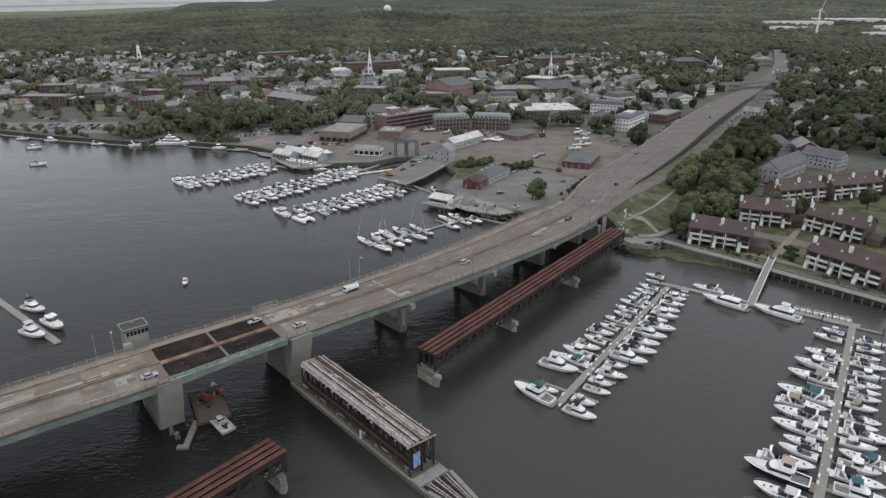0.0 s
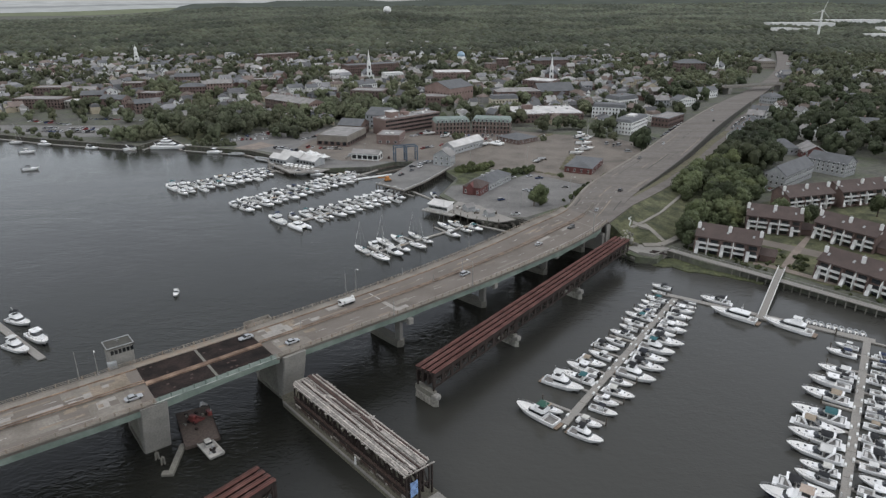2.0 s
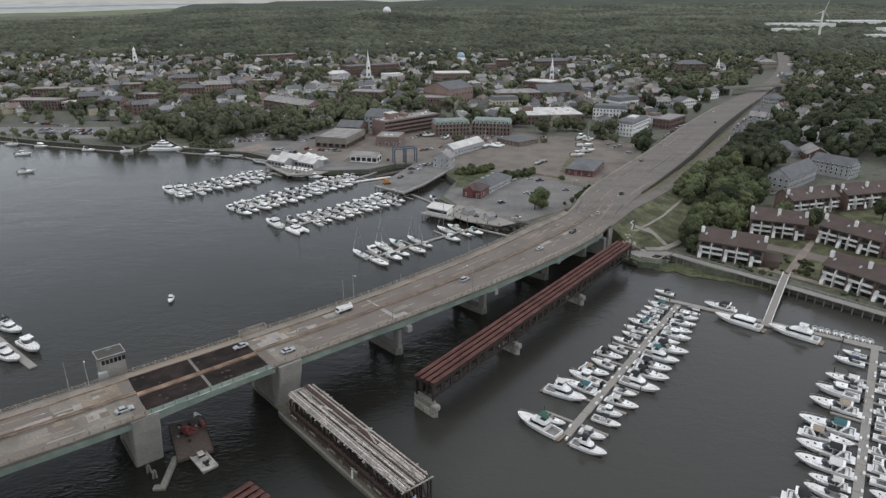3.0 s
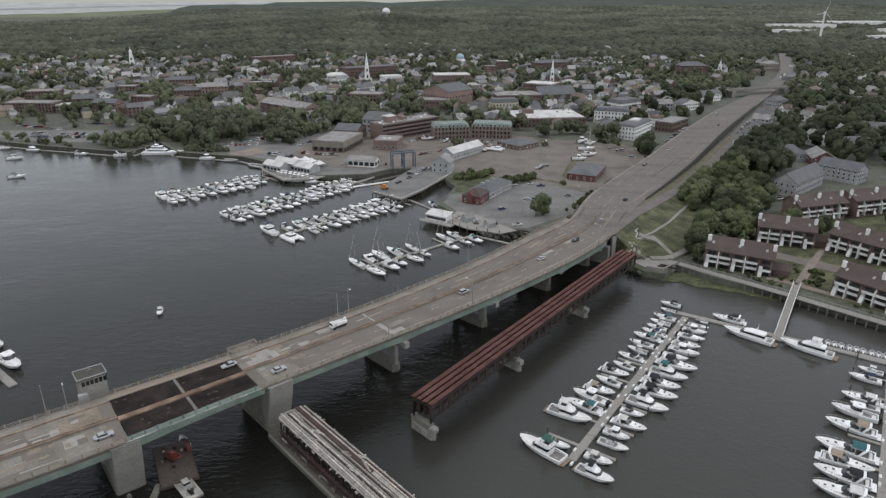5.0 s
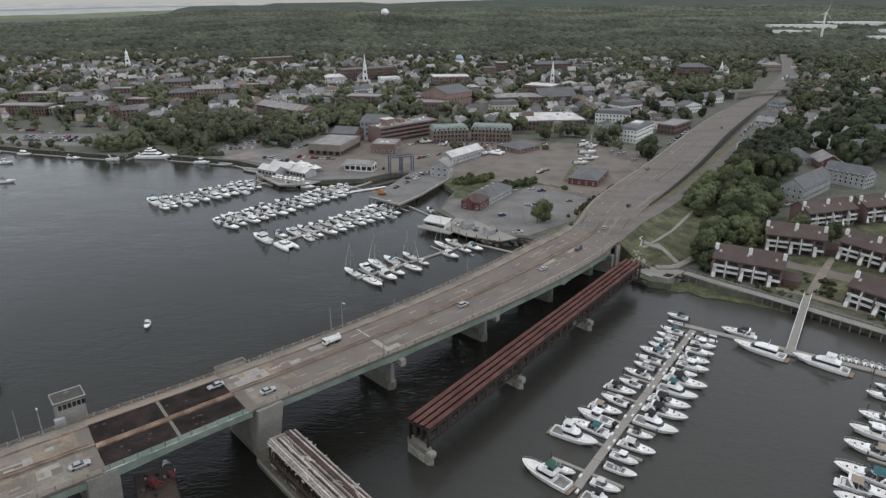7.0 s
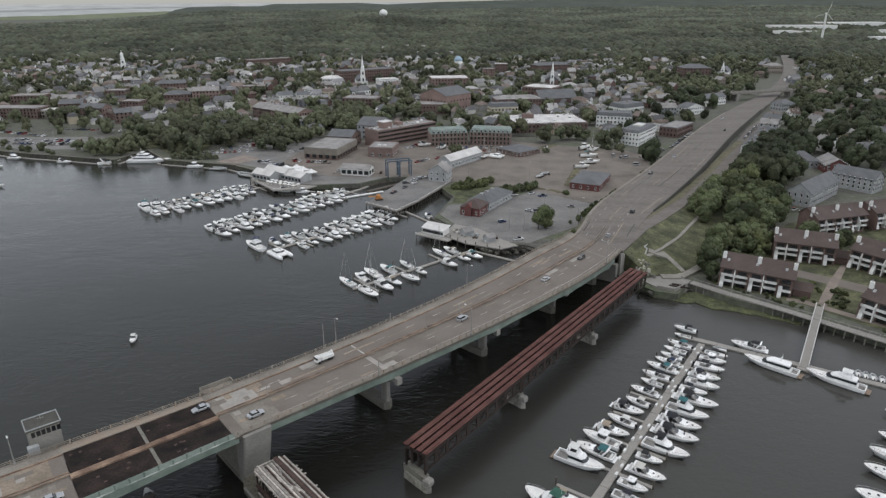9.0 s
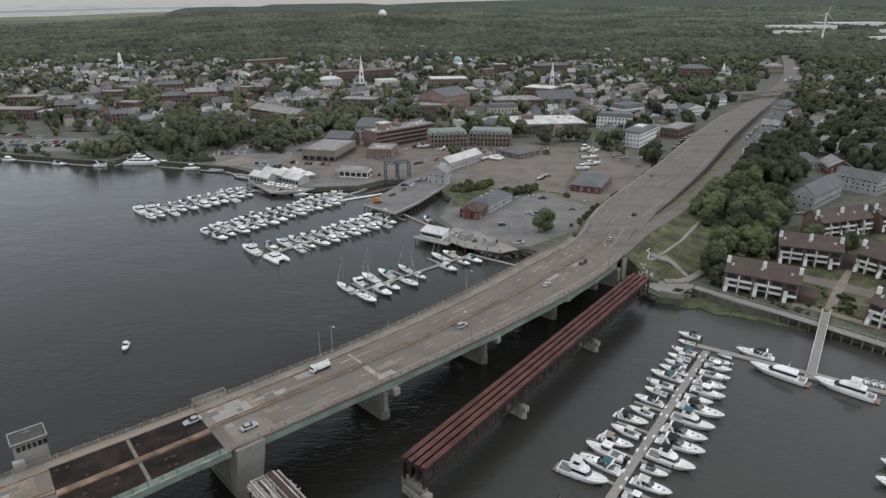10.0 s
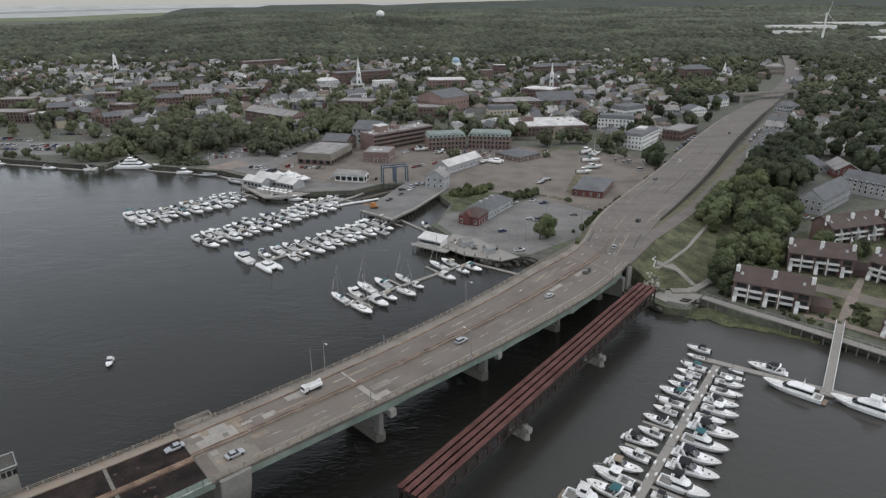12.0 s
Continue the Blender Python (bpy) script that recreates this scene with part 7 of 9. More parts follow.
# old centre: front from one corner to the other, depth, height, walls, roof
CENTRE = [((-454, 704), (-402, 701), 22, 9.5, BRICK, GREY_ROOF, "flat", "long old red brick market building with grey flat roof"), ((-399, 703), (-386, 708), 18, 7.0, SLAB, PALE_ROOF, "flat", "low pale building beside the brick market"),
          ((-391, 722), (-369, 727), 18, 11, DARK_BRICK, SLATE, "gable", "dark brick gabled market building"), ((-379, 750), (-367, 756), 18, 11, SIDING, SLATE, "cross", "dark-roofed gabled house with white trim"),
          ((-312, 676), (-299, 684), 14, 10, BRICK, SLATE, "gable", "red brick riverside house with dark roof"), ((-388, 814), (-366, 816), 18, 10, BRICK, GREY_ROOF, "flat", "small red brick block in the old town"),
          ((-303, 772), (-276, 779), 18, 12, DARK_BRICK, SLATE, "hip", "brown brick block with slate hip roof"), ((-274, 780), (-247, 787), 20, 15, BRICK, GREY_ROOF, "gable", "tall red brick block with gabled roof"),
          ((-135, 952), (-66, 992), 26, 15, DARK_BRICK, SLATE, "flat", "long dark brick school with flat slate roof"), ((-80, 914), (-56, 924), 16, 9, WHITE, PALE_ROOF, "flat", "white flat-roofed town building"),
          ((-157, 932), (-131, 942), 14, 8, WHITE, PALE_ROOF, "hip", "white hall with a pale hip roof"), ((-118, 830), (-102, 812), 26, 9, WHITE, SLATE, "cross", "white gabled meeting house"),
          ((-311, 1142), (-252, 1186), 18, 12, DARK_BRICK, GREY_ROOF, "flat", "large brown brick mill among trees"), ((140, 1028), (190, 1046), 24, 15, DARK_BRICK, SLATE, "hip", "large brown brick civic building with slate roof"),
          ((79, 1040), (97, 1040), 16, 16, BRICK, PALE_ROOF, "flat", "tall red brick house with white cornice"), ((59, 1002), (76, 1002), 14, 13, BRICK, GREY_ROOF, "flat", "square red brick town block"),
          ((-29, 727), (6, 723), 22, 9, BRICK, GREY_ROOF, "flat", "red brick store with grey flat roof"), ((51, 710), (79, 716), 14, 9, SIDING, SLATE, "mansard", "terrace with dark mansard roof"),
          ((-366, 712), (-340, 708), 16, 9, BRICK, SLATE, "gable", "old red brick store with slate roof"), ((-338, 742), (-316, 738), 16, 10, DARK_BRICK, GREY_ROOF, "flat", "brown brick store with grey flat roof"),
          ((-420, 760), (-396, 764), 16, 10, BRICK, GREY_ROOF, "gable", "red brick house with grey gabled roof"), ((-470, 770), (-436, 774), 20, 11, BRICK, GREY_ROOF, "flat", "broad red brick block with flat roof"),
          ((-345, 866), (-316, 874), 18, 11, BRICK, SLATE, "gable", "red brick block with slate gabled roof"), ((-238, 846), (-212, 852), 16, 10, BRICK, GREY_ROOF, "flat", "low red brick shops with grey roof")]
for q0, q1, deep_, tall_, mat_, cover_, kind_, lab_ in CENTRE:
    building("town_building", lab_, "building", q0, q1, deep_, tall_, mat_, cover_, kind_, 3.5, max(2, round(tall_ / 3.6)), 3.4, "brick", ground_height(q0[1]) + 0.6, chimneys=0 if kind_ == "flat" else 2)
dome = thing("domed_church", "white church with a pale blue dome", "church", pose(27, 1142, 11))
part("wall", Shape().box(0, 0, -3, 16, 16, 12).turned(0, 0, [(6.6, 9), (6.6, 12)], 16), WHITE, dome)
part("dome", Shape().turned(0, 0, [(6.8, 12), (6.4, 15), (4.6, 17.6), (2.2, 19.2), (0.2, 19.8)], 18), BLUE_DOME, dome, "pale blue dome", True)
# houses by the slip road and behind the inn
for q0, q1, deep_, tall_, mat_, kind_, lab_ in (((233, 545), (243, 538), 13, 7, WHITE, "cross", "white gabled house beside the slip road"), ((247, 564), (257, 558), 12, 6.5, GREY_PAINT, "gable", "grey clapboard house beside the slip road"), ((262, 588), (272, 582), 12, 7, WHITE, "cross", "white house with a dark roof by the slip road"),
                                               ((276, 612), (286, 606), 12, 6.5, SIDING, "hip", "small hip-roofed house by the slip road"), ((290, 640), (302, 632), 12, 7, GREY_PAINT, "gable", "grey gabled house by the slip road"), ((304, 664), (316, 656), 12, 7, WHITE, "gable", "white gabled house by the slip road"),
                                               ((356, 736), (374, 744), 14, 7, GREY_PAINT, "hip", "broad grey hip-roofed house"), ((330, 584), (353, 596), 14, 8, BUFF, "hip", "buff clapboard house with a hip roof"), ((306, 554), (318, 559), 13, 7.5, WHITE, "cross", "white gabled house among trees"),
                                               ((364, 596), (384, 588), 13, 8, WHITE, "gable", "white house with a slate roof"), ((316, 532), (352, 540), 20, 5.5, SLAB, "hip", "low building under a broad slate roof"), ((517, 951), (528, 951), 10, 8, WHITE, "cross", "white house among far trees"),
                                               ((218, 716), (240, 716), 14, 7.5, GREY_PAINT, "gable", "grey shingled double house"), ((250, 717), (272, 728), 13, 7, WHITE, "cross", "white gabled double house"), ((290, 770), (318, 786), 13, 8, SIDING, "gable", "large pale house with gabled roof"),
                                               ((239, 802), (253, 802), 13, 9, BUFF, "cross", "cream gabled clapboard house among trees"), ((171, 716), (182, 700), 30, 9, WHITE, "mansard", "white apartment row with slate mansard roof"), ((490, 1060), (512, 1060), 18, 11, SIDING, "hip", "large pale house beside the far road")):
    building("street_house", lab_, "house", q0, q1, deep_, tall_, mat_, SLATE if len(lab_) % 2 else GREY_ROOF, kind_, 3.8, 2, 3.0, "small", ground_height(q0[1]) + 0.8, chimneys=1)
sch = building("brick_school", "large red brick school with arched windows", "school", (342, 997), (381, 999), 26, 15, BRICK, SLATE, "hip", 5, 4, 4, "brick", 10)
cnr = building("white_corner_block", "white three-storey clapboard corner block with rows of windows", "building", (163, 577), (187, 611), 17, 10.5, WHITE, SLATE, "mansard", 2.2, 3, 2.6, "small", 3.3)
part("roof_house", Shape().soft_box(24, 9, 12.6, 12, 7, 1.4, 0.1), PALE_ROOF, cnr)
part("cornice", Shape().beam((-0.3, -0.2, 10.6), (41.9, -0.2, 10.6), 0.6, 0.4), WHITE, cnr)
building("white_house", "white two-storey clapboard house with a hip roof", "house", (141, 609), (152, 604), 12, 8.5, WHITE, SLATE, "hip", 3, 2, 3, "small", 3.3)
building("white_block", "long white and grey apartment row with mansard roof", "building", (146, 660), (176, 650), 16, 11, WHITE, SLATE, "mansard", 3, 3, 3, "small", 4)
building("grey_shop", "grey two-storey shop row beside the road", "shop", (206, 612), (230, 640), 16, 8, SIDING, GREY_ROOF, "flat", 0, 2, 3, "small", 3.4)
rs = building("brick_shed", "low red brick shed with a dark roof beside the road", "shed", (84, 450), (101, 442), 34, 4.2, RED_PAINT, SLATE, "hip", 2.2, 1, 4, "small", 3.06)
building("brick_shed", "low brown brick shed in the boatyard", "shed", (45, 556), (61, 538), 24, 3.6, DARK_BRICK, SLATE, "hip", 2.0, 1, 4, "small", 3.06)
fh_ = building("shingled_house", "grey shingled harbour house with a cross gable", "house", (-7, 468), (5, 464), 12, 7.5, GREY_PAINT, GREY_ROOF, "cross", 4.5, 2, 3.2, "small", 3.06)
wo = building("white_office", "small white harbour office with a low roof", "office", (-68, 486), (-48, 481), 10, 5, WHITE, GREY_ROOF, "gable", 2.2, 1, 4, "shop", 3.06)
# restaurant on piles and its red house
rp = thing("pile_restaurant", "white restaurant pavilion on piles with a pale roof", "restaurant", frame_between((-8, 366.5), (3, 359.5), 0)[0] @ Matrix.Diagonal((0.68, 0.68, 1, 1)))
part("deck", Shape().soft_box(12, 2, 2.2, 30, 16, 0.5, 0.1), DOCK_WOOD, rp)
part("wall", Shape().box(9.8, 4, 2.7, 18.5, 9, 3.2), WHITE, rp)
part("roof", Shape().add([(-0.6, -1.2, 5.8), (20.2, -1.2, 5.8), (20.2, 9, 7.4), (-0.6, 9, 7.4), (-0.6, -1.2, 5.5), (20.2, -1.2, 5.5), (20.2, 9, 7.1), (-0.6, 9, 7.1)], [(0, 1, 2, 3), (7, 6, 5, 4), (0, 4, 5, 1), (1, 5, 6, 2), (2, 6, 7, 3), (3, 7, 4, 0)]), PALE_ROOF, rp)
for i in range(9):
    o = part("window", WIN["wide"], WHITE, rp)
    o.location = (1.6 + i * 2.05, -0.53, 3.4)
for i in range(10):
    for y in (-5, 2, 9):
        part("pile", Shape().tube((-2 + i * 3, y, -3), (-2 + i * 3, y, 2.3), 0.25, 0.25, 6), PILE, rp)
part("rail", Shape().beam((-3, -6, 3.7), (27, -6, 3.7), 0.1, 0.1).beam((-3, -6, 3.2), (27, -6, 3.2), 0.08, 0.08), WHITE, rp)
rm = building("red_restaurant", "barn-red gabled restaurant house with a brown roof", "restaurant", (12.5, 396), (23, 391), 14, 4.8, RED_PAINT, BROWN_ROOF, "hip", 3.2, 1, 3, "small", 3.06)
part("front_gable", Shape().add([(3, -1, 0.0), (7, -1, 0.0), (7, -1, 5.2), (5, -1, 7.4), (3, -1, 5.2), (3, 6, 0.0), (7, 6, 0.0), (7, 6, 5.2), (5, 6, 7.4), (3, 6, 5.2)], [(0, 1, 2, 3, 4), (0, 5, 6, 1), (1, 6, 7, 2), (2, 7, 8, 3), (3, 8, 9, 4), (4, 9, 5, 0), (9, 8, 7, 6, 5)]), RED_PAINT, rm)
lw = building("restaurant_wing", "long low restaurant wing with a dark grey roof", "restaurant", (29, 402), (45, 428), 14, 4.4, GREY_PAINT, SLATE, "hip", 3.2, 1, 3.2, "small", 3.06)
for x in (6, 12, 19):
    part("roof_unit", Shape().soft_box(x, 8, 6.4, 2, 2, 1.8, 0.15), GALV, lw)
# dark boulders along the inner shore
rr = random.Random(29)
rip = Shape()
RIP = [(-2, 392), (12, 368), (24, 343), (44, 347), (80, 309), (91, 293)]
for a, b in zip(RIP, RIP[1:]):
    long_ = math.hypot(b[0] - a[0], b[1] - a[1])
    for i in range(int(long_ * 1.9)):
        f = rr.random()
        nx, ny = (b[1] - a[1]) / long_, -(b[0] - a[0]) / long_
        q = rr.uniform(-1.2, 2.6)
        r_, z_ = rr.uniform(0.5, 1.2), lerp(3.0, 0.1, max(0, min(1, (2.6 - q) / 3.8 if nx < 0 else (q + 1.2) / 3.8)))
        rip.turned(lerp(a[0], b[0], f) + nx * q, lerp(a[1], b[1], f) + ny * q, [(r_ * 0.7, z_ - 0.8), (r_, z_), (r_ * 0.6, z_ + r_ * 0.5), (0.05, z_ + r_ * 0.55)], 6)
tagged(solid("riprap", rip, RIPRAP, "dark weathered boulders along the inner shore", "boulders"), kind="stuff")
pd = thing("harbour_deck", "weathered timber deck on piles beside the restaurants", "deck")
part("planking", Shape().prism([Vector(p) for p in ((2, 362), (14, 349), (31, 341), (40, 346), (30, 358), (22, 371), (9, 379))], 2.6, 3.14), DOCK_WOOD, pd)
for x, y in ((2.6, 362), (6.5, 357.6), (10.2, 353.4), (14, 349.4), (19, 347), (24.5, 344.4), (30.5, 341.6)):
    part("pile", Shape().tube((x, y, -3), (x, y, 4.6), 0.25, 0.22, 7), PILE, pd)
for i in range(20):
    x, y = rr.uniform(8, 32), 0
    y = lerp(366, 350, (x - 8) / 24) + rr.uniform(-4, 6)
    g_ = thing("deck_gear", "stacked fishing gear on the harbour deck", "fishing gear", pose(x, y, 3.14, 0, 0, rr.uniform(0, 90)), "gear on the harbour deck")
    part("body", Shape().soft_box(0, 0, 0, rr.uniform(0.8, 2.4), rr.uniform(0.7, 1.6), rr.uniform(0.5, 1.5), 0.08), (TIMBER, GREY_PAINT, OLD_RUST, PILE, WHITE)[i % 5], g_)
for x, y, w_, d in ((15, 362, 6, 4.5), (26, 352, 5, 4)):
    hut = thing("harbour_hut", "small grey shingled hut on the harbour deck", "hut", pose(x, y, 3.14, 0, 0, 38), "harbour huts")
    part("wall", Shape().loft([[(a * w_ / 2, -d / 2, 0), (a * w_ / 2, d / 2, 0), (a * w_ / 2, d / 2, 2.6), (a * w_ / 2, 0, 4.2), (a * w_ / 2, -d / 2, 2.6)] for a in (-1, 1)]), GREY_PAINT, hut)
    part("roof", Shape().loft([[(a * (w_ / 2 + 0.3), -d / 2 - 0.4, 2.4), (a * (w_ / 2 + 0.3), 0, 4.4), (a * (w_ / 2 + 0.3), d / 2 + 0.4, 2.4), (a * (w_ / 2 + 0.3), 0, 4.15)] for a in (-1, 1)]), GREY_ROOF, hut)
# marina restaurant with white tents
mr = thing("marina_restaurant", "dark waterfront restaurant with pale gabled roofs on a piled deck", "restaurant", pose(-104, 472, 2.5, 0, 0, -34))
part("deck", Shape().prism([Vector(p) for p in ((-22, -10), (12, -21), (27, -8), (27, 8), (-20, 12))], -0.6, 0.2), DOCK_WOOD, mr)
for i in range(11):
    for y in (-0.3, 1.2):
        part("pile", Shape().tube((lerp(-21, 12, i / 10), lerp(-10, -20.4, i / 10) + y * 4, -5), (lerp(-21, 12, i / 10), lerp(-10, -20.4, i / 10) + y * 4, -0.5), 0.25, 0.25, 6), PILE, mr)
for x, y, w_, d, h in ((-13, -4, 17, 9, 4.6), (-10, 5, 20, 9, 5.2), (8, 5, 15, 10, 4.4)):
    hall = part("hall", Shape().loft([[(x + a * w_ / 2, y - d / 2, 0.2), (x + a * w_ / 2, y + d / 2, 0.2), (x + a * w_ / 2, y + d / 2, h), (x + a * w_ / 2, y, h + 2.3), (x + a * w_ / 2, y - d / 2, h)] for a in (-1, 1)]), GREY_PAINT, mr, "grey shingled hall")
    part("roof", Shape().loft([[(x + a * (w_ / 2 + 0.5), y - d / 2 - 0.6, h - 0.3), (x + a * (w_ / 2 + 0.5), y, h + 2.5), (x + a * (w_ / 2 + 0.5), y + d / 2 + 0.6, h - 0.3), (x + a * (w_ / 2 + 0.5), y, h + 2.2)] for a in (-1, 1)]), PALE_ROOF, hall, "pale gabled roof")
    for i in range(5):
        part("window", Shape().box(x - w_ * 0.4 + i * w_ * 0.2, y - d / 2 - 0.04, 1.3, w_ * 0.13, 0.12, 1.7), DARK_GLASS, hall)
part("rail", Shape().beam((-22, -10, 1.3), (12, -21, 1.3), 0.1, 0.1).beam((12, -21, 1.3), (27, -8, 1.3), 0.1, 0.1), WHITE, mr)
TOP4 = ((-1, -1), (1, -1), (1, 1), (-1, 1))
for i, (x, y) in enumerate(((-99, 485), (-93, 479), (-88, 484), (-95, 491), (-104, 489), (-108, 496), (-101, 497))):
    t_ = thing("white_tent", "white peaked canvas tent on the restaurant deck", "tent", pose(x, y, 3.0, 0, 0, 20 + i * 7), "white tents")
    part("canopy", Shape().loft([[(a * k, b * k, z) for a, b in TOP4] for k, z in ((3.4, 2.6), (1.2, 3.7), (0.1, 4.9))]), WHITE, t_)
    for a, b in TOP4:
        part("pole", Shape().tube((a * 3.2, b * 3.2, 0), (a * 3.2, b * 3.2, 2.6), 0.06, 0.06, 5), GALV, t_)
ru = random.Random(6)
for i in range(14):
    m_ = pose(-104, 472, 2.7, 0, 0, -34) @ pose(-2 + (i % 7) * 3.6 + ru.uniform(-0.5, 0.5), -13.2 + (i // 7) * 4.2 + (i % 7) * 0.35 + ru.uniform(-0.5, 0.5), 0)
    um = thing("parasol", "pale canvas parasol over a table on the deck", "parasol", m_, "deck parasols")
    part("canopy", Shape().turned(0, 0, [(1.5, 2.1), (0.8, 2.5), (0.05, 2.8)], 8), WHITE if i % 3 else OFFWHITE, um)
    part("pole", Shape().tube((0, 0, 0), (0, 0, 2.4), 0.05, 0.05, 5), GALV, um)
    part("table", Shape().turned(0, 0, [(0.1, 0.0), (0.1, 0.7), (0.6, 0.72), (0.6, 0.78)], 8), OFFWHITE, um)
# masts and clutter of the working quay
for i in range(9):
    x, y = ru.uniform(-76, -40), ru.uniform(486, 500)
    cr_ = thing("yard_crate", "weathered crate and gear on the harbour quay", "crate", pose(x, y, 3.06, 0, 0, ru.uniform(0, 90)), "gear on the quay")
    part("body", Shape().soft_box(0, 0, 0, ru.uniform(1.2, 3.0), ru.uniform(1.0, 2.0), ru.uniform(0.7, 1.6), 0.08), (TIMBER, GREY_PAINT, OLD_RUST)[i % 3], cr_)

# churches
def church(x, y, turn, steeple, wall, label, base, tower=6.0, nave=(14, 28, 9), domed=False):
    c = thing("church", label, "church", pose(x, y, base, 0, 0, turn))
    w_, d, h = nave
    s = Shape().box(0, d / 2 + tower / 2, -3, w_, d, h + 3)
    s.add([(-w_ / 2, tower / 2, h), (w_ / 2, tower / 2, h), (0, tower / 2, h + 6)], [(0, 1, 2)])
    part("nave", s, wall, c)
    r = Shape()
    r.add([(-w_ / 2 - 0.5, 2, h - 0.4), (0, 2, h + 6.2), (w_ / 2 + 0.5, 2, h - 0.4), (-w_ / 2 - 0.5, d + 4, h - 0.4), (0, d + 4, h + 6.2), (w_ / 2 + 0.5, d + 4, h - 0.4)], [(0, 1, 4, 3), (1, 2, 5, 4), (3, 4, 5), (0, 2, 1)])
    part("roof", r, SLATE, c)
    k = steeple
    part("tower", Shape().soft_box(0, 0, 0, tower, tower, k * 0.36, 0.2).soft_box(0, 0, k * 0.36, tower * 0.82, tower * 0.82, k * 0.16, 0.2), WHITE, c, "white clapboard tower")
    part("belfry", Shape().turned(0, 0, [(tower * 0.38, k * 0.52), (tower * 0.38, k * 0.62), (tower * 0.42, k * 0.625), (tower * 0.3, k * 0.64)], 8), WHITE, c, "white octagonal belfry")
    if domed:
        part("cupola", Shape().turned(0, 0, [(tower * 0.3, k * 0.635), (tower * 0.3, k * 0.76), (tower * 0.34, k * 0.77), (tower * 0.27, k * 0.83), (tower * 0.12, k * 0.88), (0.3, k * 0.9), (0.05, k)], 10), WHITE, c, "white domed cupola with a finial")
    else:
        part("spire", Shape().turned(0, 0, [(tower * 0.29, k * 0.635), (0.12, k * 0.97), (0.05, k)], 8), WHITE, c, "slender white spire")
    for z in (k * 0.2, k * 0.4):
        part("louvre", Shape().box(0, -tower * (0.5 if z < k * 0.3 else 0.41), z, tower * 0.3, 0.14, k * 0.09), DARK_GLASS, c)


church(-101, 912, 14, 42, WHITE, "white church with a tall slender steeple", 9)
church(141, 898, -8, 36, BRICK, "brick church with a slender white steeple", 8.5, 5.5, (16, 34, 12))
church(-494, 1096, 20, 33, WHITE, "white church with a domed cupola among trees", 11, 7.5, (13, 22, 8), True)
church(402, 1010, -30, 24, WHITE, "white church tower beside the school", 10, 6)
building("church_hall", "brick church hall with a steep slate roof", "church hall", (108, 765), (150, 778), 24, 9, BRICK, SLATE, "gable", 8, 1, 5, "brick", 6.5)

# water tower and wind turbine
wt_ = thing("water_tower", "white spheroid water tower far among trees", "water tower", pose(-195, 2340, 20))
part("tank", Shape().turned(0, 0, [(4, 42), (10, 44), (13.5, 50), (13.5, 54), (10, 60), (4, 63.5), (1, 64)], 24), WHITE, wt_, "", True)
part("stem", Shape().turned(0, 0, [(6, 0), (3.5, 6), (3.5, 38), (5, 43)], 16), WHITE, wt_)
tb = thing("wind_turbine", "white wind turbine with a tapered tower", "wind turbine", pose(905, 1685, 16))
part("tower", Shape().turned(0, 0, [(3.0, 0), (1.8, 66)], 12), WHITE, tb)
part("nacelle", Shape().soft_box(0, 0, 66, 3, 7, 3, 0.5), WHITE, tb)
for a in (75, 195, 315):
    v = Vector((math.cos(radians(a)), 0, math.sin(radians(a))))
    part("blade", Shape().tube(Vector((0, -4.2, 67.5)), Vector((0, -4.2, 67.5)) + v * 27, 0.6, 0.15, 5), WHITE, tb)
for i, (x, y, w_, d, h) in enumerate(((1130, 2190, 200, 60, 10), (1390, 2380, 260, 80, 12), (985, 1935, 110, 46, 5), (1090, 1690, 90, 40, 2), (1200, 1760, 70, 40, 2), (1560, 2350, 120, 60, 10), (1250, 1900, 100, 40, 9))):
    f = building("industrial_hall", "long low industrial hall with a white flat roof", "industrial building", (x - w_ / 2, y), (x + w_ / 2, y + 10), d, h + 8, WHITE, PALE_ROOF, "flat", 0, 0, base=19, group="industrial halls")

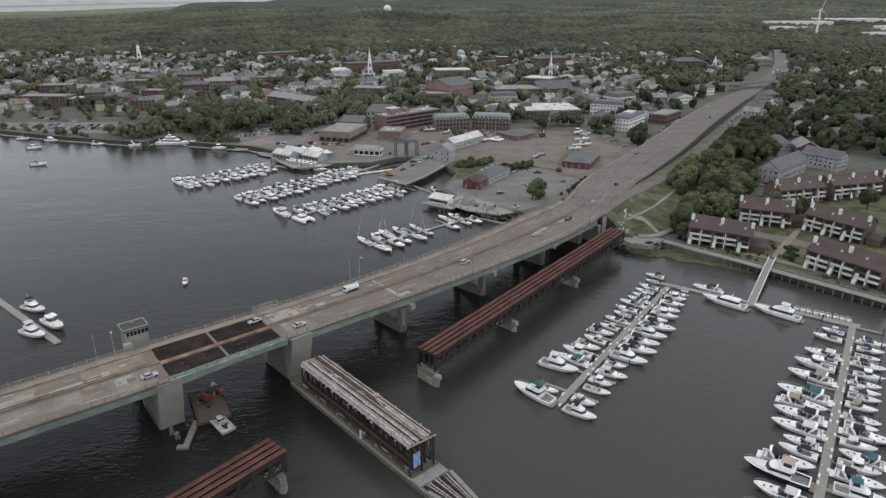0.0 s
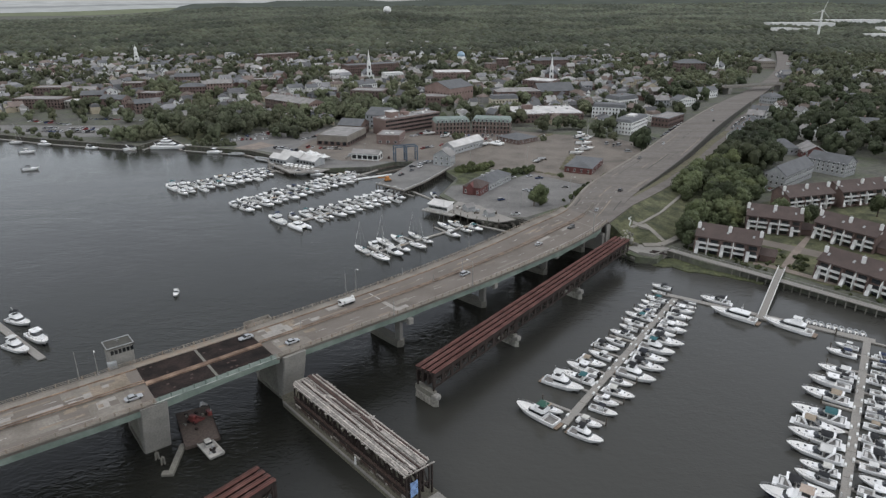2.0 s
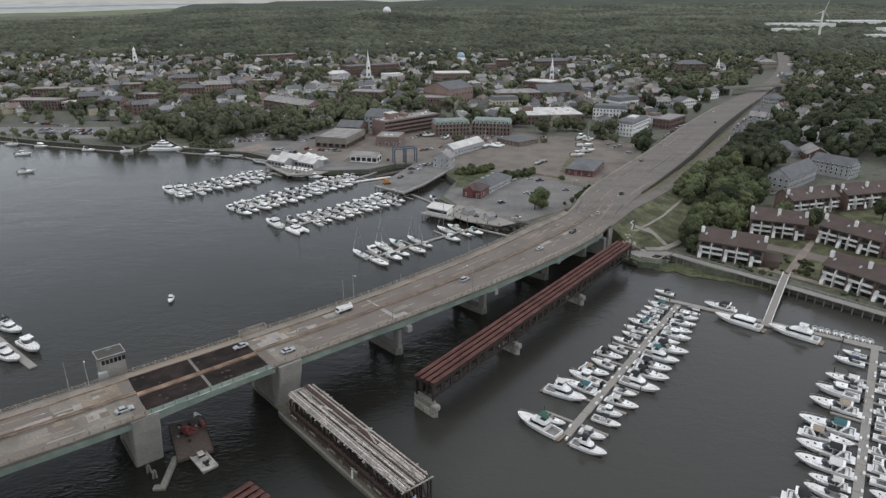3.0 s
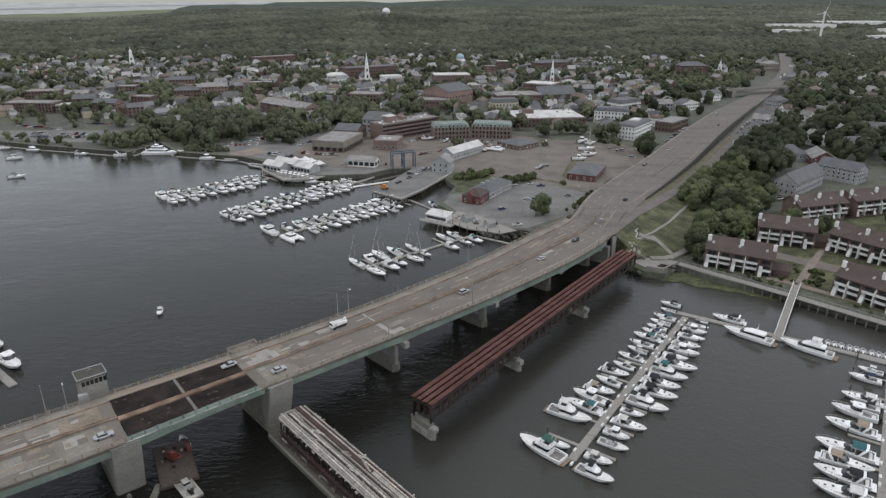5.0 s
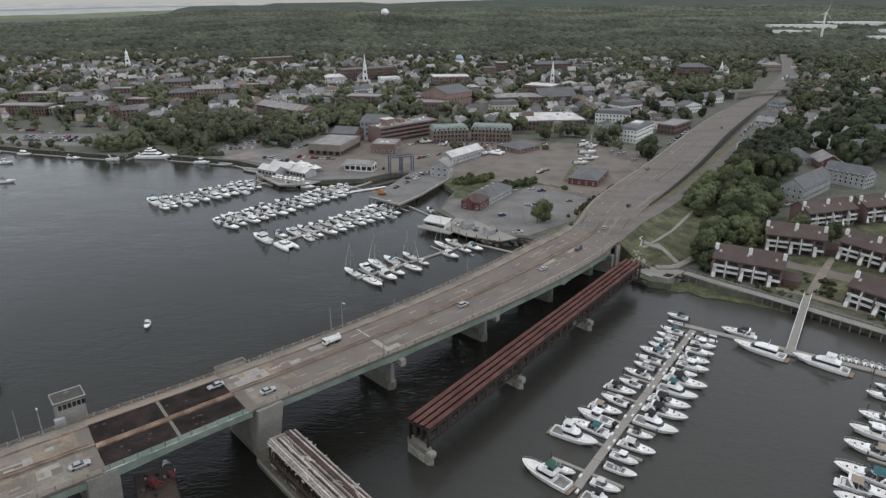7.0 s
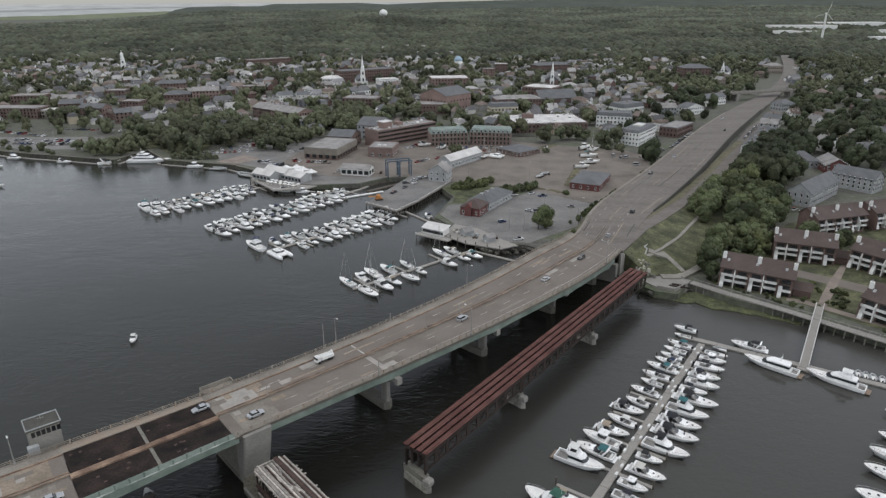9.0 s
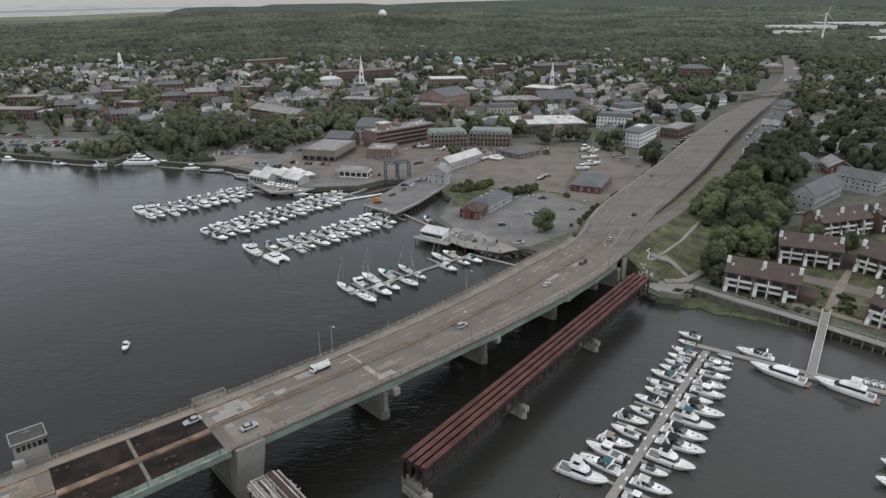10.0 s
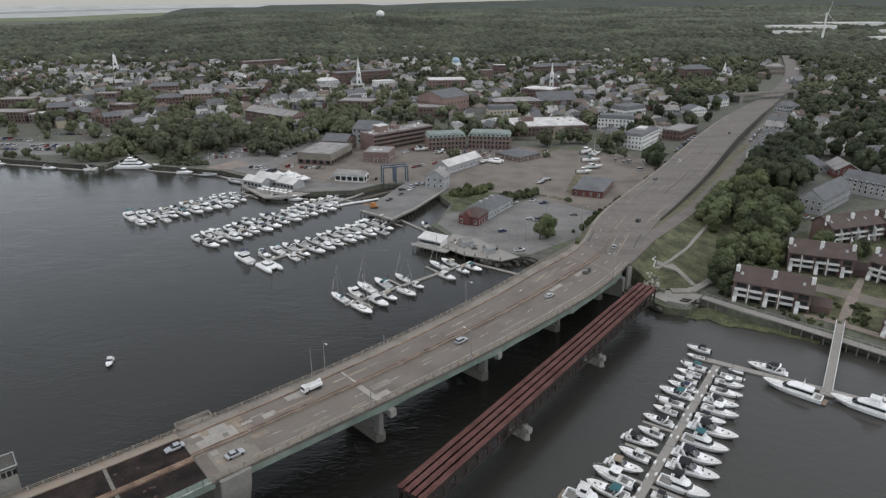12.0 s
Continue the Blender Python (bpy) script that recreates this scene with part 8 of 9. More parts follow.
# townhouses by the river
def townhouse_block(p0, p1, base, units, label, depth=12.5):
    m, w = frame_between(p0, p1, base)
    ob = thing("townhouse_block", label, "townhouses", m, "riverside townhouses")
    h, back = 8.6, 11.6
    part("wall", Shape().box(w / 2, depth / 2, -3, w, depth, h + 3).add([(0, 0, h), (0, depth, h), (0, depth * 0.62, back + 0.8), (w, 0, h), (w, depth, h), (w, depth * 0.62, back + 0.8)], [(0, 1, 2), (3, 5, 4)]), DARK_BRICK, ob, "brown brick walls")
    a, b = -0.6, w + 0.6
    part("roof", Shape().add([(a, -1.2, h - 0.3), (b, -1.2, h - 0.3), (b, depth * 0.62, back + 1.0), (a, depth * 0.62, back + 1.0), (a, depth + 0.5, h), (b, depth + 0.5, h), (a, -1.2, h - 0.6), (b, -1.2, h - 0.6), (b, depth * 0.62, back + 0.7), (a, depth * 0.62, back + 0.7), (a, depth + 0.5, h - 0.3), (b, depth + 0.5, h - 0.3)],
         [(0, 1, 2, 3), (3, 2, 5, 4), (9, 8, 7, 6), (10, 11, 8, 9), (0, 6, 7, 1), (5, 11, 10, 4), (0, 3, 9, 6), (3, 4, 10, 9), (1, 7, 8, 2), (2, 8, 11, 5)]), BROWN_ROOF, ob, "brown shingle roof")
    u = w / units
    for i in range(units):
        x = i * u
        for z in (2.7, 5.2):
            if (i + int(z)) % 5 != 4:
                bal = part("balcony", Shape().box(x + u / 2, -0.9, z - 0.2, u - 0.9, 1.9, 0.26), WHITE, ob, "white balcony")
                part("balustrade", Shape().box(x + u / 2, -1.8, z + 0.72, u - 0.9, 0.1, 0.2).box(x + u / 2, -1.8, z + 0.34, u - 0.9, 0.08, 0.12).box(x + 0.5, -1.8, z, 0.12, 0.1, 0.9).box(x + u - 0.5, -1.8, z, 0.12, 0.1, 0.9), WHITE, bal)
            part("glass_door", Shape().box(x + u * 0.5, -0.05, z + 0.05, u * 0.62, 0.12, 1.95), DARK_GLASS, ob)
        part("glass_door", Shape().box(x + u * 0.5, -0.05, 0.1, u * 0.66, 0.12, 2.1), DARK_GLASS, ob)
        part("window_surround", Shape().box(x + u * 0.5, -0.03, 2.2, u * 0.8, 0.08, 0.3), WHITE, ob)
        fin = part("party_fin", Shape().add([(x - 0.2, -2.1, 0), (x + 0.2, -2.1, 0), (x + 0.2, 0, 0), (x - 0.2, 0, 0), (x - 0.2, -1.9, 5.6), (x + 0.2, -1.9, 5.6), (x + 0.2, 0, 7.6), (x - 0.2, 0, 7.6)], [(3, 2, 1, 0), (4, 5, 6, 7), (0, 1, 5, 4), (1, 2, 6, 5), (2, 3, 7, 6), (3, 0, 4, 7)]), WHITE if i % 2 else DARK_BRICK, ob, "stepped fin wall between homes")
        if i % 2 == 0:
            part("stair_flight", Shape().add([(x + 0.3, -2.4, 0), (x + 1.8, -2.4, 0), (x + 1.8, -0.2, 0), (x + 0.3, -0.2, 0), (x + 0.3, -2.2, 1.2), (x + 1.8, -2.2, 1.2), (x + 1.8, -0.2, 4.4), (x + 0.3, -0.2, 4.4)], [(3, 2, 1, 0), (4, 5, 6, 7), (0, 1, 5, 4), (1, 2, 6, 5), (2, 3, 7, 6), (3, 0, 4, 7)]), WHITE, ob, "white stair enclosure")
        part("skylight", Shape().add([(x + u * 0.3, depth * 0.2, h + (back + 1.3 - h) * 0.34), (x + u * 0.3 + 1.0, depth * 0.2, h + (back + 1.3 - h) * 0.34), (x + u * 0.3 + 1.0, depth * 0.32, h + (back + 1.3 - h) * 0.54), (x + u * 0.3, depth * 0.32, h + (back + 1.3 - h) * 0.54)], [(0, 1, 2, 3)]), GREY_PAINT, ob) if i % 2 == 0 else None
    for k in (0.01, 0.5, 0.985):
        part("chimney", Shape().soft_box(w * k, depth * 0.34, h, 1.5, 1.1, back - h + 1.9, 0.08), WHITE, ob, "white boxed chimney")
        part("chimney_cap", Shape().tube((w * k, depth * 0.34, back + 1.9), (w * k, depth * 0.34, back + 2.6), 0.2, 0.2, 6), GALV, ob)
    part("garage", Shape().soft_box(w + 3.6, depth * 0.5, 0, 6.5, 7.5, 3.0, 0.1), DARK_BRICK, ob)
    part("garage_roof", Shape().loft([[(w + 0.1, depth * 0.5 - 4.2, 3.0), (w + 7.2, depth * 0.5 - 4.2, 3.0), (w + 7.2, depth * 0.5 + 4.2, 3.0), (w + 0.1, depth * 0.5 + 4.2, 3.0)], [(w + 0.1, depth * 0.5 - 0.2, 5.4), (w + 7.2, depth * 0.5 - 0.2, 5.4), (w + 7.2, depth * 0.5 + 0.2, 5.4), (w + 0.1, depth * 0.5 + 0.2, 5.4)]]), BROWN_ROOF, ob)


LAB = "brown-roofed brick townhouse block with white balconies and chimneys"
townhouse_block((120.6, 299.0), (144.5, 285.0), 3.1, 5, LAB)
townhouse_block((157.5, 329), (181, 319.5), 3.4, 5, LAB)
townhouse_block((187.0, 318.5), (203.5, 295.5), 3.4, 6, LAB)
townhouse_block((162.4, 268.6), (180, 243), 3.1, 6, LAB)
townhouse_block((192, 357), (222, 366), 4.5, 6, LAB)
townhouse_block((228, 368), (262, 378), 4.5, 6, LAB)
townhouse_block((268, 380), (300, 390), 4.5, 6, LAB)
townhouse_block((215, 290), (232, 264), 3.3, 5, LAB)
# grey inn behind the trees
g1 = building("grey_inn", "large grey inn with a dark gambrel roof and dormers", "inn", (206, 417), (215, 407), 44, 7.5, GREY_PAINT, SLATE, "cross", 5.5, 2, 2.8, "small", 4)
for i in range(10):
    part("dormer", Shape().soft_box(9.6, 4 + i * 4.1, 7.0, 2.2, 1.8, 2.6, 0.15), GREY_PAINT, g1)
    part("dormer_window", Shape().box(10.75, 4 + i * 4.1, 7.5, 0.1, 1.1, 1.4), DARK_GLASS, g1)
building("grey_inn", "grey clapboard inn wing with a dark roof and balconies", "inn", (254, 457), (269, 436), 15, 8, GREY_PAINT, SLATE, "gable", 4.5, 3, 3.0, "small", 4)
building("red_gable_house", "red house with white-trimmed gable", "house", (268, 488), (283, 485), 22, 3.6, RED_PAINT, GREY_ROOF, "cross", 5.0, 2, 3.2, "small", 5)
building("hip_roof_house", "pale house with a broad grey hip roof", "house", (252, 503), (271, 502), 17, 4.5, GREY_PAINT, SLATE, "hip", 5.5, 1, 3, "small", 4)
# road bridge over the far road
ov = thing("overpass", "grey concrete overpass crossing the far road", "overpass")
part("deck", Shape().beam((330, 806, 16), (420, 838, 16), 9, 1.3), SLAB, ov)
for k in (-4.3, 4.3):
    part("parapet", Shape().beam((330 - k * 0.33, 806 + k * 0.94, 17.1), (420 - k * 0.33, 838 + k * 0.94, 17.1), 0.4, 1.1), CONCRETE, ov)
for x, y in ((338, 809), (412, 835)):
    part("abutment", Shape().soft_box(x, y, 2, 5, 10, 12.7, 0.2, radians(20)), CONCRETE, ov)

# ---- vehicles ----
WHEEL = Shape().tube((0, -0.12, 0), (0, 0.12, 0), 0.33, 0.33, 10).mesh("wheel")


def car_body(L, W, h1, h2, cab0, cab1, s0, s1):
    """Lower body and glazed cabin of a car along x."""
    lower = [[(x, -W / 2 * k, 0.3), (x, W / 2 * k, 0.3), (x, W / 2 * k, z - 0.12), (x, W / 2 * k * 0.93, z), (x, -W / 2 * k * 0.93, z), (x, -W / 2 * k, z - 0.12)]
             for x, k, z in ((-L / 2, 0.86, h1 * 0.86), (-L / 2 + 0.25, 0.98, h1), (-0.2, 1.0, h1), (L * 0.3, 1.0, h1 * 0.98), (L / 2 - 0.35, 0.95, h1 * 0.86), (L / 2, 0.78, h1 * 0.68))]
    a, b = cab0 * L, cab1 * L
    glass = [[(a, -W * 0.44, h1 - 0.02), (b, -W * 0.44, h1 - 0.02), (b, W * 0.44, h1 - 0.02), (a, W * 0.44, h1 - 0.02)],
             [(a + s0, -W * 0.37, h2 - 0.08), (b - s1, -W * 0.37, h2 - 0.08), (b - s1, W * 0.37, h2 - 0.08), (a + s0, W * 0.37, h2 - 0.08)]]
    top = [(a + s0 - 0.05, b - s1 + 0.05, W * 0.76)]
    return Shape().loft(lower), Shape().loft(glass), Shape().soft_box((a + s0 + b - s1) / 2, 0, h2 - 0.09, b - s1 - a - s0 + 0.1, W * 0.75, 0.09, 0.04)


CARS = {"saloon": (4.6, 1.82, 0.88, 1.42, -0.34, 0.2, 0.45, 0.75, "car", "saloon car with dark windows"), "suv": (4.7, 1.9, 1.02, 1.72, -0.46, 0.2, 0.25, 0.6, "car", "sport utility car with dark windows"),
        "pickup": (5.5, 1.95, 1.02, 1.8, -0.08, 0.24, 0.2, 0.6, "pickup truck", "pickup truck with an open bed"), "van": (5.4, 2.0, 1.2, 2.2, -0.48, 0.36, 0.1, 0.7, "van", "panel van with dark windshield")}
CAR_FIRST = {}


def car(kind, x, y, z, heading, paint=None, group="parked cars", where="parked in a lot", colour=""):
    key = (kind, paint.name if paint else "", y > 500)
    m = pose(x, y, z, 0, 0, heading)
    if key in CAR_FIRST:
        ob = copy_thing(CAR_FIRST[key], m)
        ob["group"] = group
        ob["label"] = (colour + " " + CARS[kind][9] + " " + where).strip()
        return ob
    L, W, h1, h2, c0, c1, s0, s1, cat, lab = CARS[kind]
    ob = thing(cat.replace(" ", "_"), (colour + " " + lab + " " + where).strip(), cat, m, group)
    body, glass, top = car_body(L, W, h1, h2, c0, c1, s0, s1)
    if y > 500:
        body.box(L * 0.32, 0, 0, 0.6, W * 0.96, 0.4).box(-L * 0.32, 0, 0, 0.6, W * 0.96, 0.4)
    if y > 500:
        body.add(top.v, top.f)
    part("body", body, paint or CARPAINT, ob)
    part("glazing", glass, DARK_GLASS, ob)
    if y <= 500:
        part("roof", top, paint or CARPAINT, ob)
    if kind == "pickup":
        part("bed", Shape().soft_box(-L * 0.29, 0, h1 - 0.02, L * 0.36, W * 0.75, 0.03, 0.01), BLACK, ob)
    for a in (-0.32, 0.32) if y < 500 else ():
        for s in (-1, 1):
            w_ = part("wheel", WHEEL, TYRE, ob)
            w_.location = (a * L, s * (W / 2 - 0.12), 0.33)
    for s in (-1, 1) if paint else ():
        part("headlight", Shape().box(L / 2 - 0.12, s * W * 0.33, h1 * 0.6, 0.14, 0.35, 0.14), WHITE, ob)
        part("tail_light", Shape().box(-L / 2 + 0.02, s * W * 0.36, h1 * 0.7, 0.1, 0.25, 0.18), RED_PAINT, ob)
    CAR_FIRST[key] = ob
    return ob


SILVER = surface("silver_car_paint", (0.45, 0.46, 0.47), 0.3, 0.5, grain=0.02, stain=0.04, bump=0)
DARKCAR = surface("dark_car_paint", (0.05, 0.05, 0.052), 0.3, 0.3, grain=0.02, stain=0.04, bump=0)


def road_car(kind, u, k, back, paint, colour):
    p, q = at_road(u, k, 0.02), at_road(u + 0.02, k)
    h = math.degrees(math.atan2(q.y - p.y, q.x - p.x)) + (180 if back else 0)
    car(kind, p.x, p.y, p.z, h, paint, "cars on the road", "driving on the bridge road", colour)


for row in (("saloon", 3.16, 0.27, False, SILVER, "silver"), ("saloon", 2.93, 0.85, True, SILVER, "silver"), ("suv", 4.95, 0.43, False, SILVER, "silver"), ("saloon", 6.35, 0.4, False, SILVER, "silver"), ("suv", 7.3, 0.42, True, DARKCAR, "dark"),
            ("saloon", 8.25, 0.42, False, SILVER, "silver"), ("suv", 9.1, 0.3, False, DARKCAR, "dark"), ("pickup", 10.6, 0.85, True, DARKCAR, "dark"), ("saloon", 11.2, 0.8, True, SILVER, "silver"), ("saloon", 12.2, 0.3, False, DARKCAR, "dark"), ("suv", 12.7, 0.8, True, SILVER, "silver"), ("saloon", 2.0, 0.27, False, SILVER, "silver")):
    road_car(*row)
# service truck with a raised bucket on the far lane
p = at_road(3.76, 0.87, 0.02)
q = at_road(3.78, 0.87)
tr = thing("bucket_truck", "white utility truck with a folded bucket arm", "utility truck", Matrix.Translation(p) @ pose(0, 0, 0, 0, 0, math.degrees(math.atan2(q.y - p.y, q.x - p.x)) + 180) @ Matrix.Diagonal((0.74, 0.9, 0.85, 1)))
part("chassis", Shape().soft_box(-0.6, 0, 0.6, 8.0, 2.3, 0.5, 0.1), BLACK, tr)
part("cab", Shape().soft_box(2.6, 0, 0.7, 2.2, 2.3, 2.1, 0.3), WHITE, tr)
part("windshield", Shape().soft_box(3.2, 0, 1.8, 1.1, 2.2, 0.8, 0.15), DARK_GLASS, tr)
part("body", Shape().soft_box(-1.6, 0, 1.0, 5.8, 2.3, 1.1, 0.1), WHITE, tr)
part("arm", Shape().beam((-1, 0, 2.9), (3.4, 0.2, 3.2), 0.35, 0.35).beam((-1, 0, 2.9), (-3.6, 0.1, 2.6), 0.3, 0.3), WHITE, tr)
part("bucket", Shape().soft_box(-4.0, 0.1, 2.0, 0.9, 0.9, 1.0, 0.1), WHITE, tr)
for a in (2.6, -2.0, -3.2):
    for s in (-1, 1):
        w_ = part("wheel", WHEEL, TYRE, tr)
        w_.matrix_basis = pose(a, s * 1.05, 0.48) @ Matrix.Diagonal((1.45, 1.6, 1.45, 1))

rc = random.Random(21)


def parked(x0, y0, x1, y1, n, turn, z=3.1, gap=0.15):
    """A row of parked cars from one end to the other, some places empty."""
    for i in range(n):
        if rc.random() < gap:
            continue
        f = i / max(1, n - 1)
        car(rc.choice(["saloon", "suv", "saloon", "suv", "pickup", "van"]) if rc.random() > 0.1 else "saloon", lerp(x0, x1, f) + rc.uniform(-0.3, 0.3), lerp(y0, y1, f) + rc.uniform(-0.4, 0.4), z, turn + rc.choice([0, 180]) + rc.uniform(-3, 3))


parked(-372, 592, -312, 586, 18, 80)
parked(-368, 604, -300, 597, 20, 80)
parked(-348, 650, -290, 645, 16, 80)
parked(-400, 640, -352, 622, 12, 70)
parked(-186, 552, -150, 560, 12, 100)
parked(-176, 566, -148, 584, 10, 130)
parked(-118, 556, -92, 600, 12, 30)
parked(-108, 526, -78, 519, 10, 78)
parked(-134, 524, -116, 512, 7, 60)
parked(-30, 568, 0, 606, 12, -30)
parked(-2, 571, 50, 572, 14, 85)
parked(-22, 462, -8, 478, 6, 25, 3.32)
parked(56, 400, 60, 408, 1, 20, 3.1, 0)
car("saloon", 52, 402, 3.12, 150, SILVER, colour="silver")
car("suv", 35, 382, 3.12, 30)
car("saloon", 77.6, 409.6, 3.12, 165)
car("pickup", 41, 354, 3.12, 20)
car("saloon", 47, 434, 3.12, 10)
car("saloon", 58, 437, 3.12, 30)
car("pickup", 64, 432, 3.12, 15)
for x, y, h in ((142.6, 535.8, 40), (144, 512, 0), (134, 541, 60), (138, 534, 70)):
    car("van", x, y, 3.1, h, SILVER, colour="pale")
parked(190, 572, 226, 632, 13, 10, 3.3)
parked(160, 530, 178, 562, 6, 15, 3.3)
parked(196, 404, 210, 396, 5, 40, 4.1)
parked(212, 480, 262, 520, 7, 45, 4.3, 0.3)
parked(262, 604, 300, 664, 12, 60, 4.6, 0.1)
parked(-34, 428, -16, 462, 7, 60, 3.32, 0.3)
parked(-20, 520, -2, 534, 6, 60)
parked(36, 560, 52, 552, 5, 70)
parked(-140, 600, -118, 640, 9, 20)
# boats laid up ashore in the yard
for k, x, y, h, L in (("express", -18, 578, 10, 12), ("cuddy", 0, 566, 60, 10), ("sail", 36, 540, 250, 11), ("cat", 48, 534, 150, 12), ("hardtop", 112, 563, 40, 13), ("express", 118, 560, 20, 10), ("cuddy", 108, 538, 0, 13), ("sail", 121, 556, 80, 12), ("express", 107, 517, 10, 12), ("hardtop", 97, 503, 0, 11), ("cuddy", 84, 562, 70, 8), ("dinghy", 66, 476, 40, 6), ("dinghy", 70, 484, 20, 6)):
    b = boat(k, x, y, h, L, "boats laid up ashore", " ".join(KINDS[k][2].split(",")[0].split(" with")[0].split()[:6]) + " laid up ashore")
    b.location.z = 4.0
    part("boat_stand", Shape().box(L * 0.3, -1, -1.0, 0.4, 0.4, 1.0).box(L * 0.3, 1, -1.0, 0.4, 0.4, 1.0).box(L * 0.65, 0, -1.0, 0.5, 1.2, 0.9), RUST, b)
# light poles in the lots
for x, y, h in ((38, 372, 11), (45, 366, 10), (62, 410, 11), (60, 466, 14), (20, 480, 9), (-60, 500, 9), (95, 470, 14), (-150, 560, 9), (-330, 600, 9), (-170, 540, 9)):
    lp = thing("light_pole", "tall grey parking-lot light pole", "light pole", pose(x, y, 3.0), "lot light poles")
    part("pole", Shape().tube((0, 0, 0), (0, 0, h), 0.14, 0.08, 6), GALV, lp)
    part("lamp_head", Shape().soft_box(0.5, 0, h - 0.1, 1.2, 0.4, 0.2, 0.06), GALV, lp)

# ---- trees ----
def ball(r, seed, detail=1, rough=0.35, low=-2.0):
    """A rough leafy lump round the origin."""
    b = bmesh.new()
    bmesh.ops.create_icosphere(b, subdivisions=detail, radius=1.0)
    vs = []
    for v in b.verts:
        k = r * (1 + rough * noise.noise(v.co * 2.1 + Vector((seed * 3.7, seed, -seed))))
        vs.append(v.co * k)
    fs = [tuple(v.index for v in f.verts) for f in b.faces if f.calc_center_median().z > low]
    b.free()
    return vs, fs


def crown_mesh(seed, rx, rz, leaves=1000, lumps=24, detail=1, low=-2.0, lump=(0.24, 0.42)):
    """A crown of leafy lumps with loose leaf sprays over them, uneven and with gaps."""
    r = random.Random(seed)
    s = Shape()
    centres = []
    for i in range(lumps):
        while True:
            p = Vector((r.uniform(-1, 1), r.uniform(-1, 1), r.uniform(-0.9, 1)))
            if 0.25 < p.length < 0.95:
                break
        c = Vector((p.x * rx * 0.72, p.y * rx * 0.72, p.z * rz * 0.72))
        size = rx * r.uniform(*lump)
        centres.append((c, size))
        vs, fs = ball(size, seed * 31 + i, detail, 0.4, low)
        k = len(s.v)
        s.add([v + c for v in vs], fs)
        if k:
            s.f.append((0, k, k + 1))
    for i in range(leaves):
        c, size = r.choice(centres)
        n = Vector((r.gauss(0, 1), r.gauss(0, 1), r.gauss(0.25, 1))).normalized()
        p = c + n * size * r.uniform(0.92, 1.25)
        u = n.orthogonal().normalized()
        w_ = n.cross(u)
        a = r.uniform(0, 6.28)
        u, w_ = u * math.cos(a) + w_ * math.sin(a), w_ * math.cos(a) - u * math.sin(a)
        k = rx * r.uniform(0.05, 0.11)
        tip = n * k * r.uniform(-0.5, 0.9)
        s.add([p - u * k, p - w_ * k * 0.6 + tip * 0.5, p + u * k + tip, p + w_ * k * 0.6], [(0, 1, 2), (0, 2, 3)])
    return s.mesh("crown")


def trunk_mesh(h, r0, seed):
    r = random.Random(seed)
    s = Shape().turned(0, 0, [(r0 * 1.5, -1.0), (r0, 0.6), (r0 * 0.8, h * 0.5), (r0 * 0.35, h)], 8)
    for i in range(5):
        a = i * 1.26 + r.uniform(-0.3, 0.3)
        z = h * r.uniform(0.4, 0.7)
        s.tube((0, 0, z), (math.cos(a) * h * 0.35, math.sin(a) * h * 0.35, z + h * 0.35), r0 * 0.45, r0 * 0.15, 5)
    return s.mesh("trunk")


TREES = []
for i, (mat, lab) in enumerate(((LEAF, "broad dark green deciduous tree"), (LEAF, "tall rounded green deciduous tree"), (LEAF, "spreading dark green street tree"), (LEAF_LIGHT, "lighter green leafy tree"), (LEAF_LIGHT, "yellowish green round tree"), (LEAF_DARK, "dark purple-leaved beech tree"))):
    cm = crown_mesh(40 + i, 5.2, 4.6 if i != 1 else 5.6)
    cm.materials.append(mat)
    tm = trunk_mesh(7.0, 0.38, 50 + i)
    tm.materials.append(BARK)
    TREES.append((cm, tm, lab))
rt = random.Random(77)


PENDING = []


LANES = [[STATIONS[i][:2], STATIONS[i + 1][:2], STATIONS[i + 1][2:4], STATIONS[i][2:4]] for i in range(8, 16)] + [[RAMP[i][:2], RAMP[i + 1][:2], RAMP[i + 1][2:4], RAMP[i][2:4]] for i in range(len(RAMP) - 1)]


def tree(x, y, z, kind=0, size=1.0, group="town trees"):
    if any(inside((x + a, y + b), lane) for lane in LANES for a, b in ((0, 0), (3 * size, -2 * size), (-3 * size, 2 * size))) or not clear_of_walls(x, y, 1.5):
        return
    PENDING.append((x, y, z - (3.2 * size if size < 0.65 else 0.0), kind, size, group))


def plant(x, y, z, kind, size, group):
    cm, tm, lab = TREES[kind]
    ob = thing("tree", lab, "tree", pose(x, y, z, 0, 0, rt.uniform(0, 360)) @ Matrix.Diagonal((size, size, size * rt.uniform(0.85, 1.15), 1)), group)
    part("trunk", tm, BARK, ob)
    c = part("crown", cm, LEAF, ob)
    c.location = (0, 0, 5.8)
    return ob


def inside(p, poly):
    c, j = False, len(poly) - 1
    for i in range(len(poly)):
        (xi, yi), (xj, yj) = poly[i], poly[j]
        if (yi > p[1]) != (yj > p[1]) and p[0] < (xj - xi) * (p[1] - yi) / (yj - yi) + xi:
            c = not c
        j = i
    return c


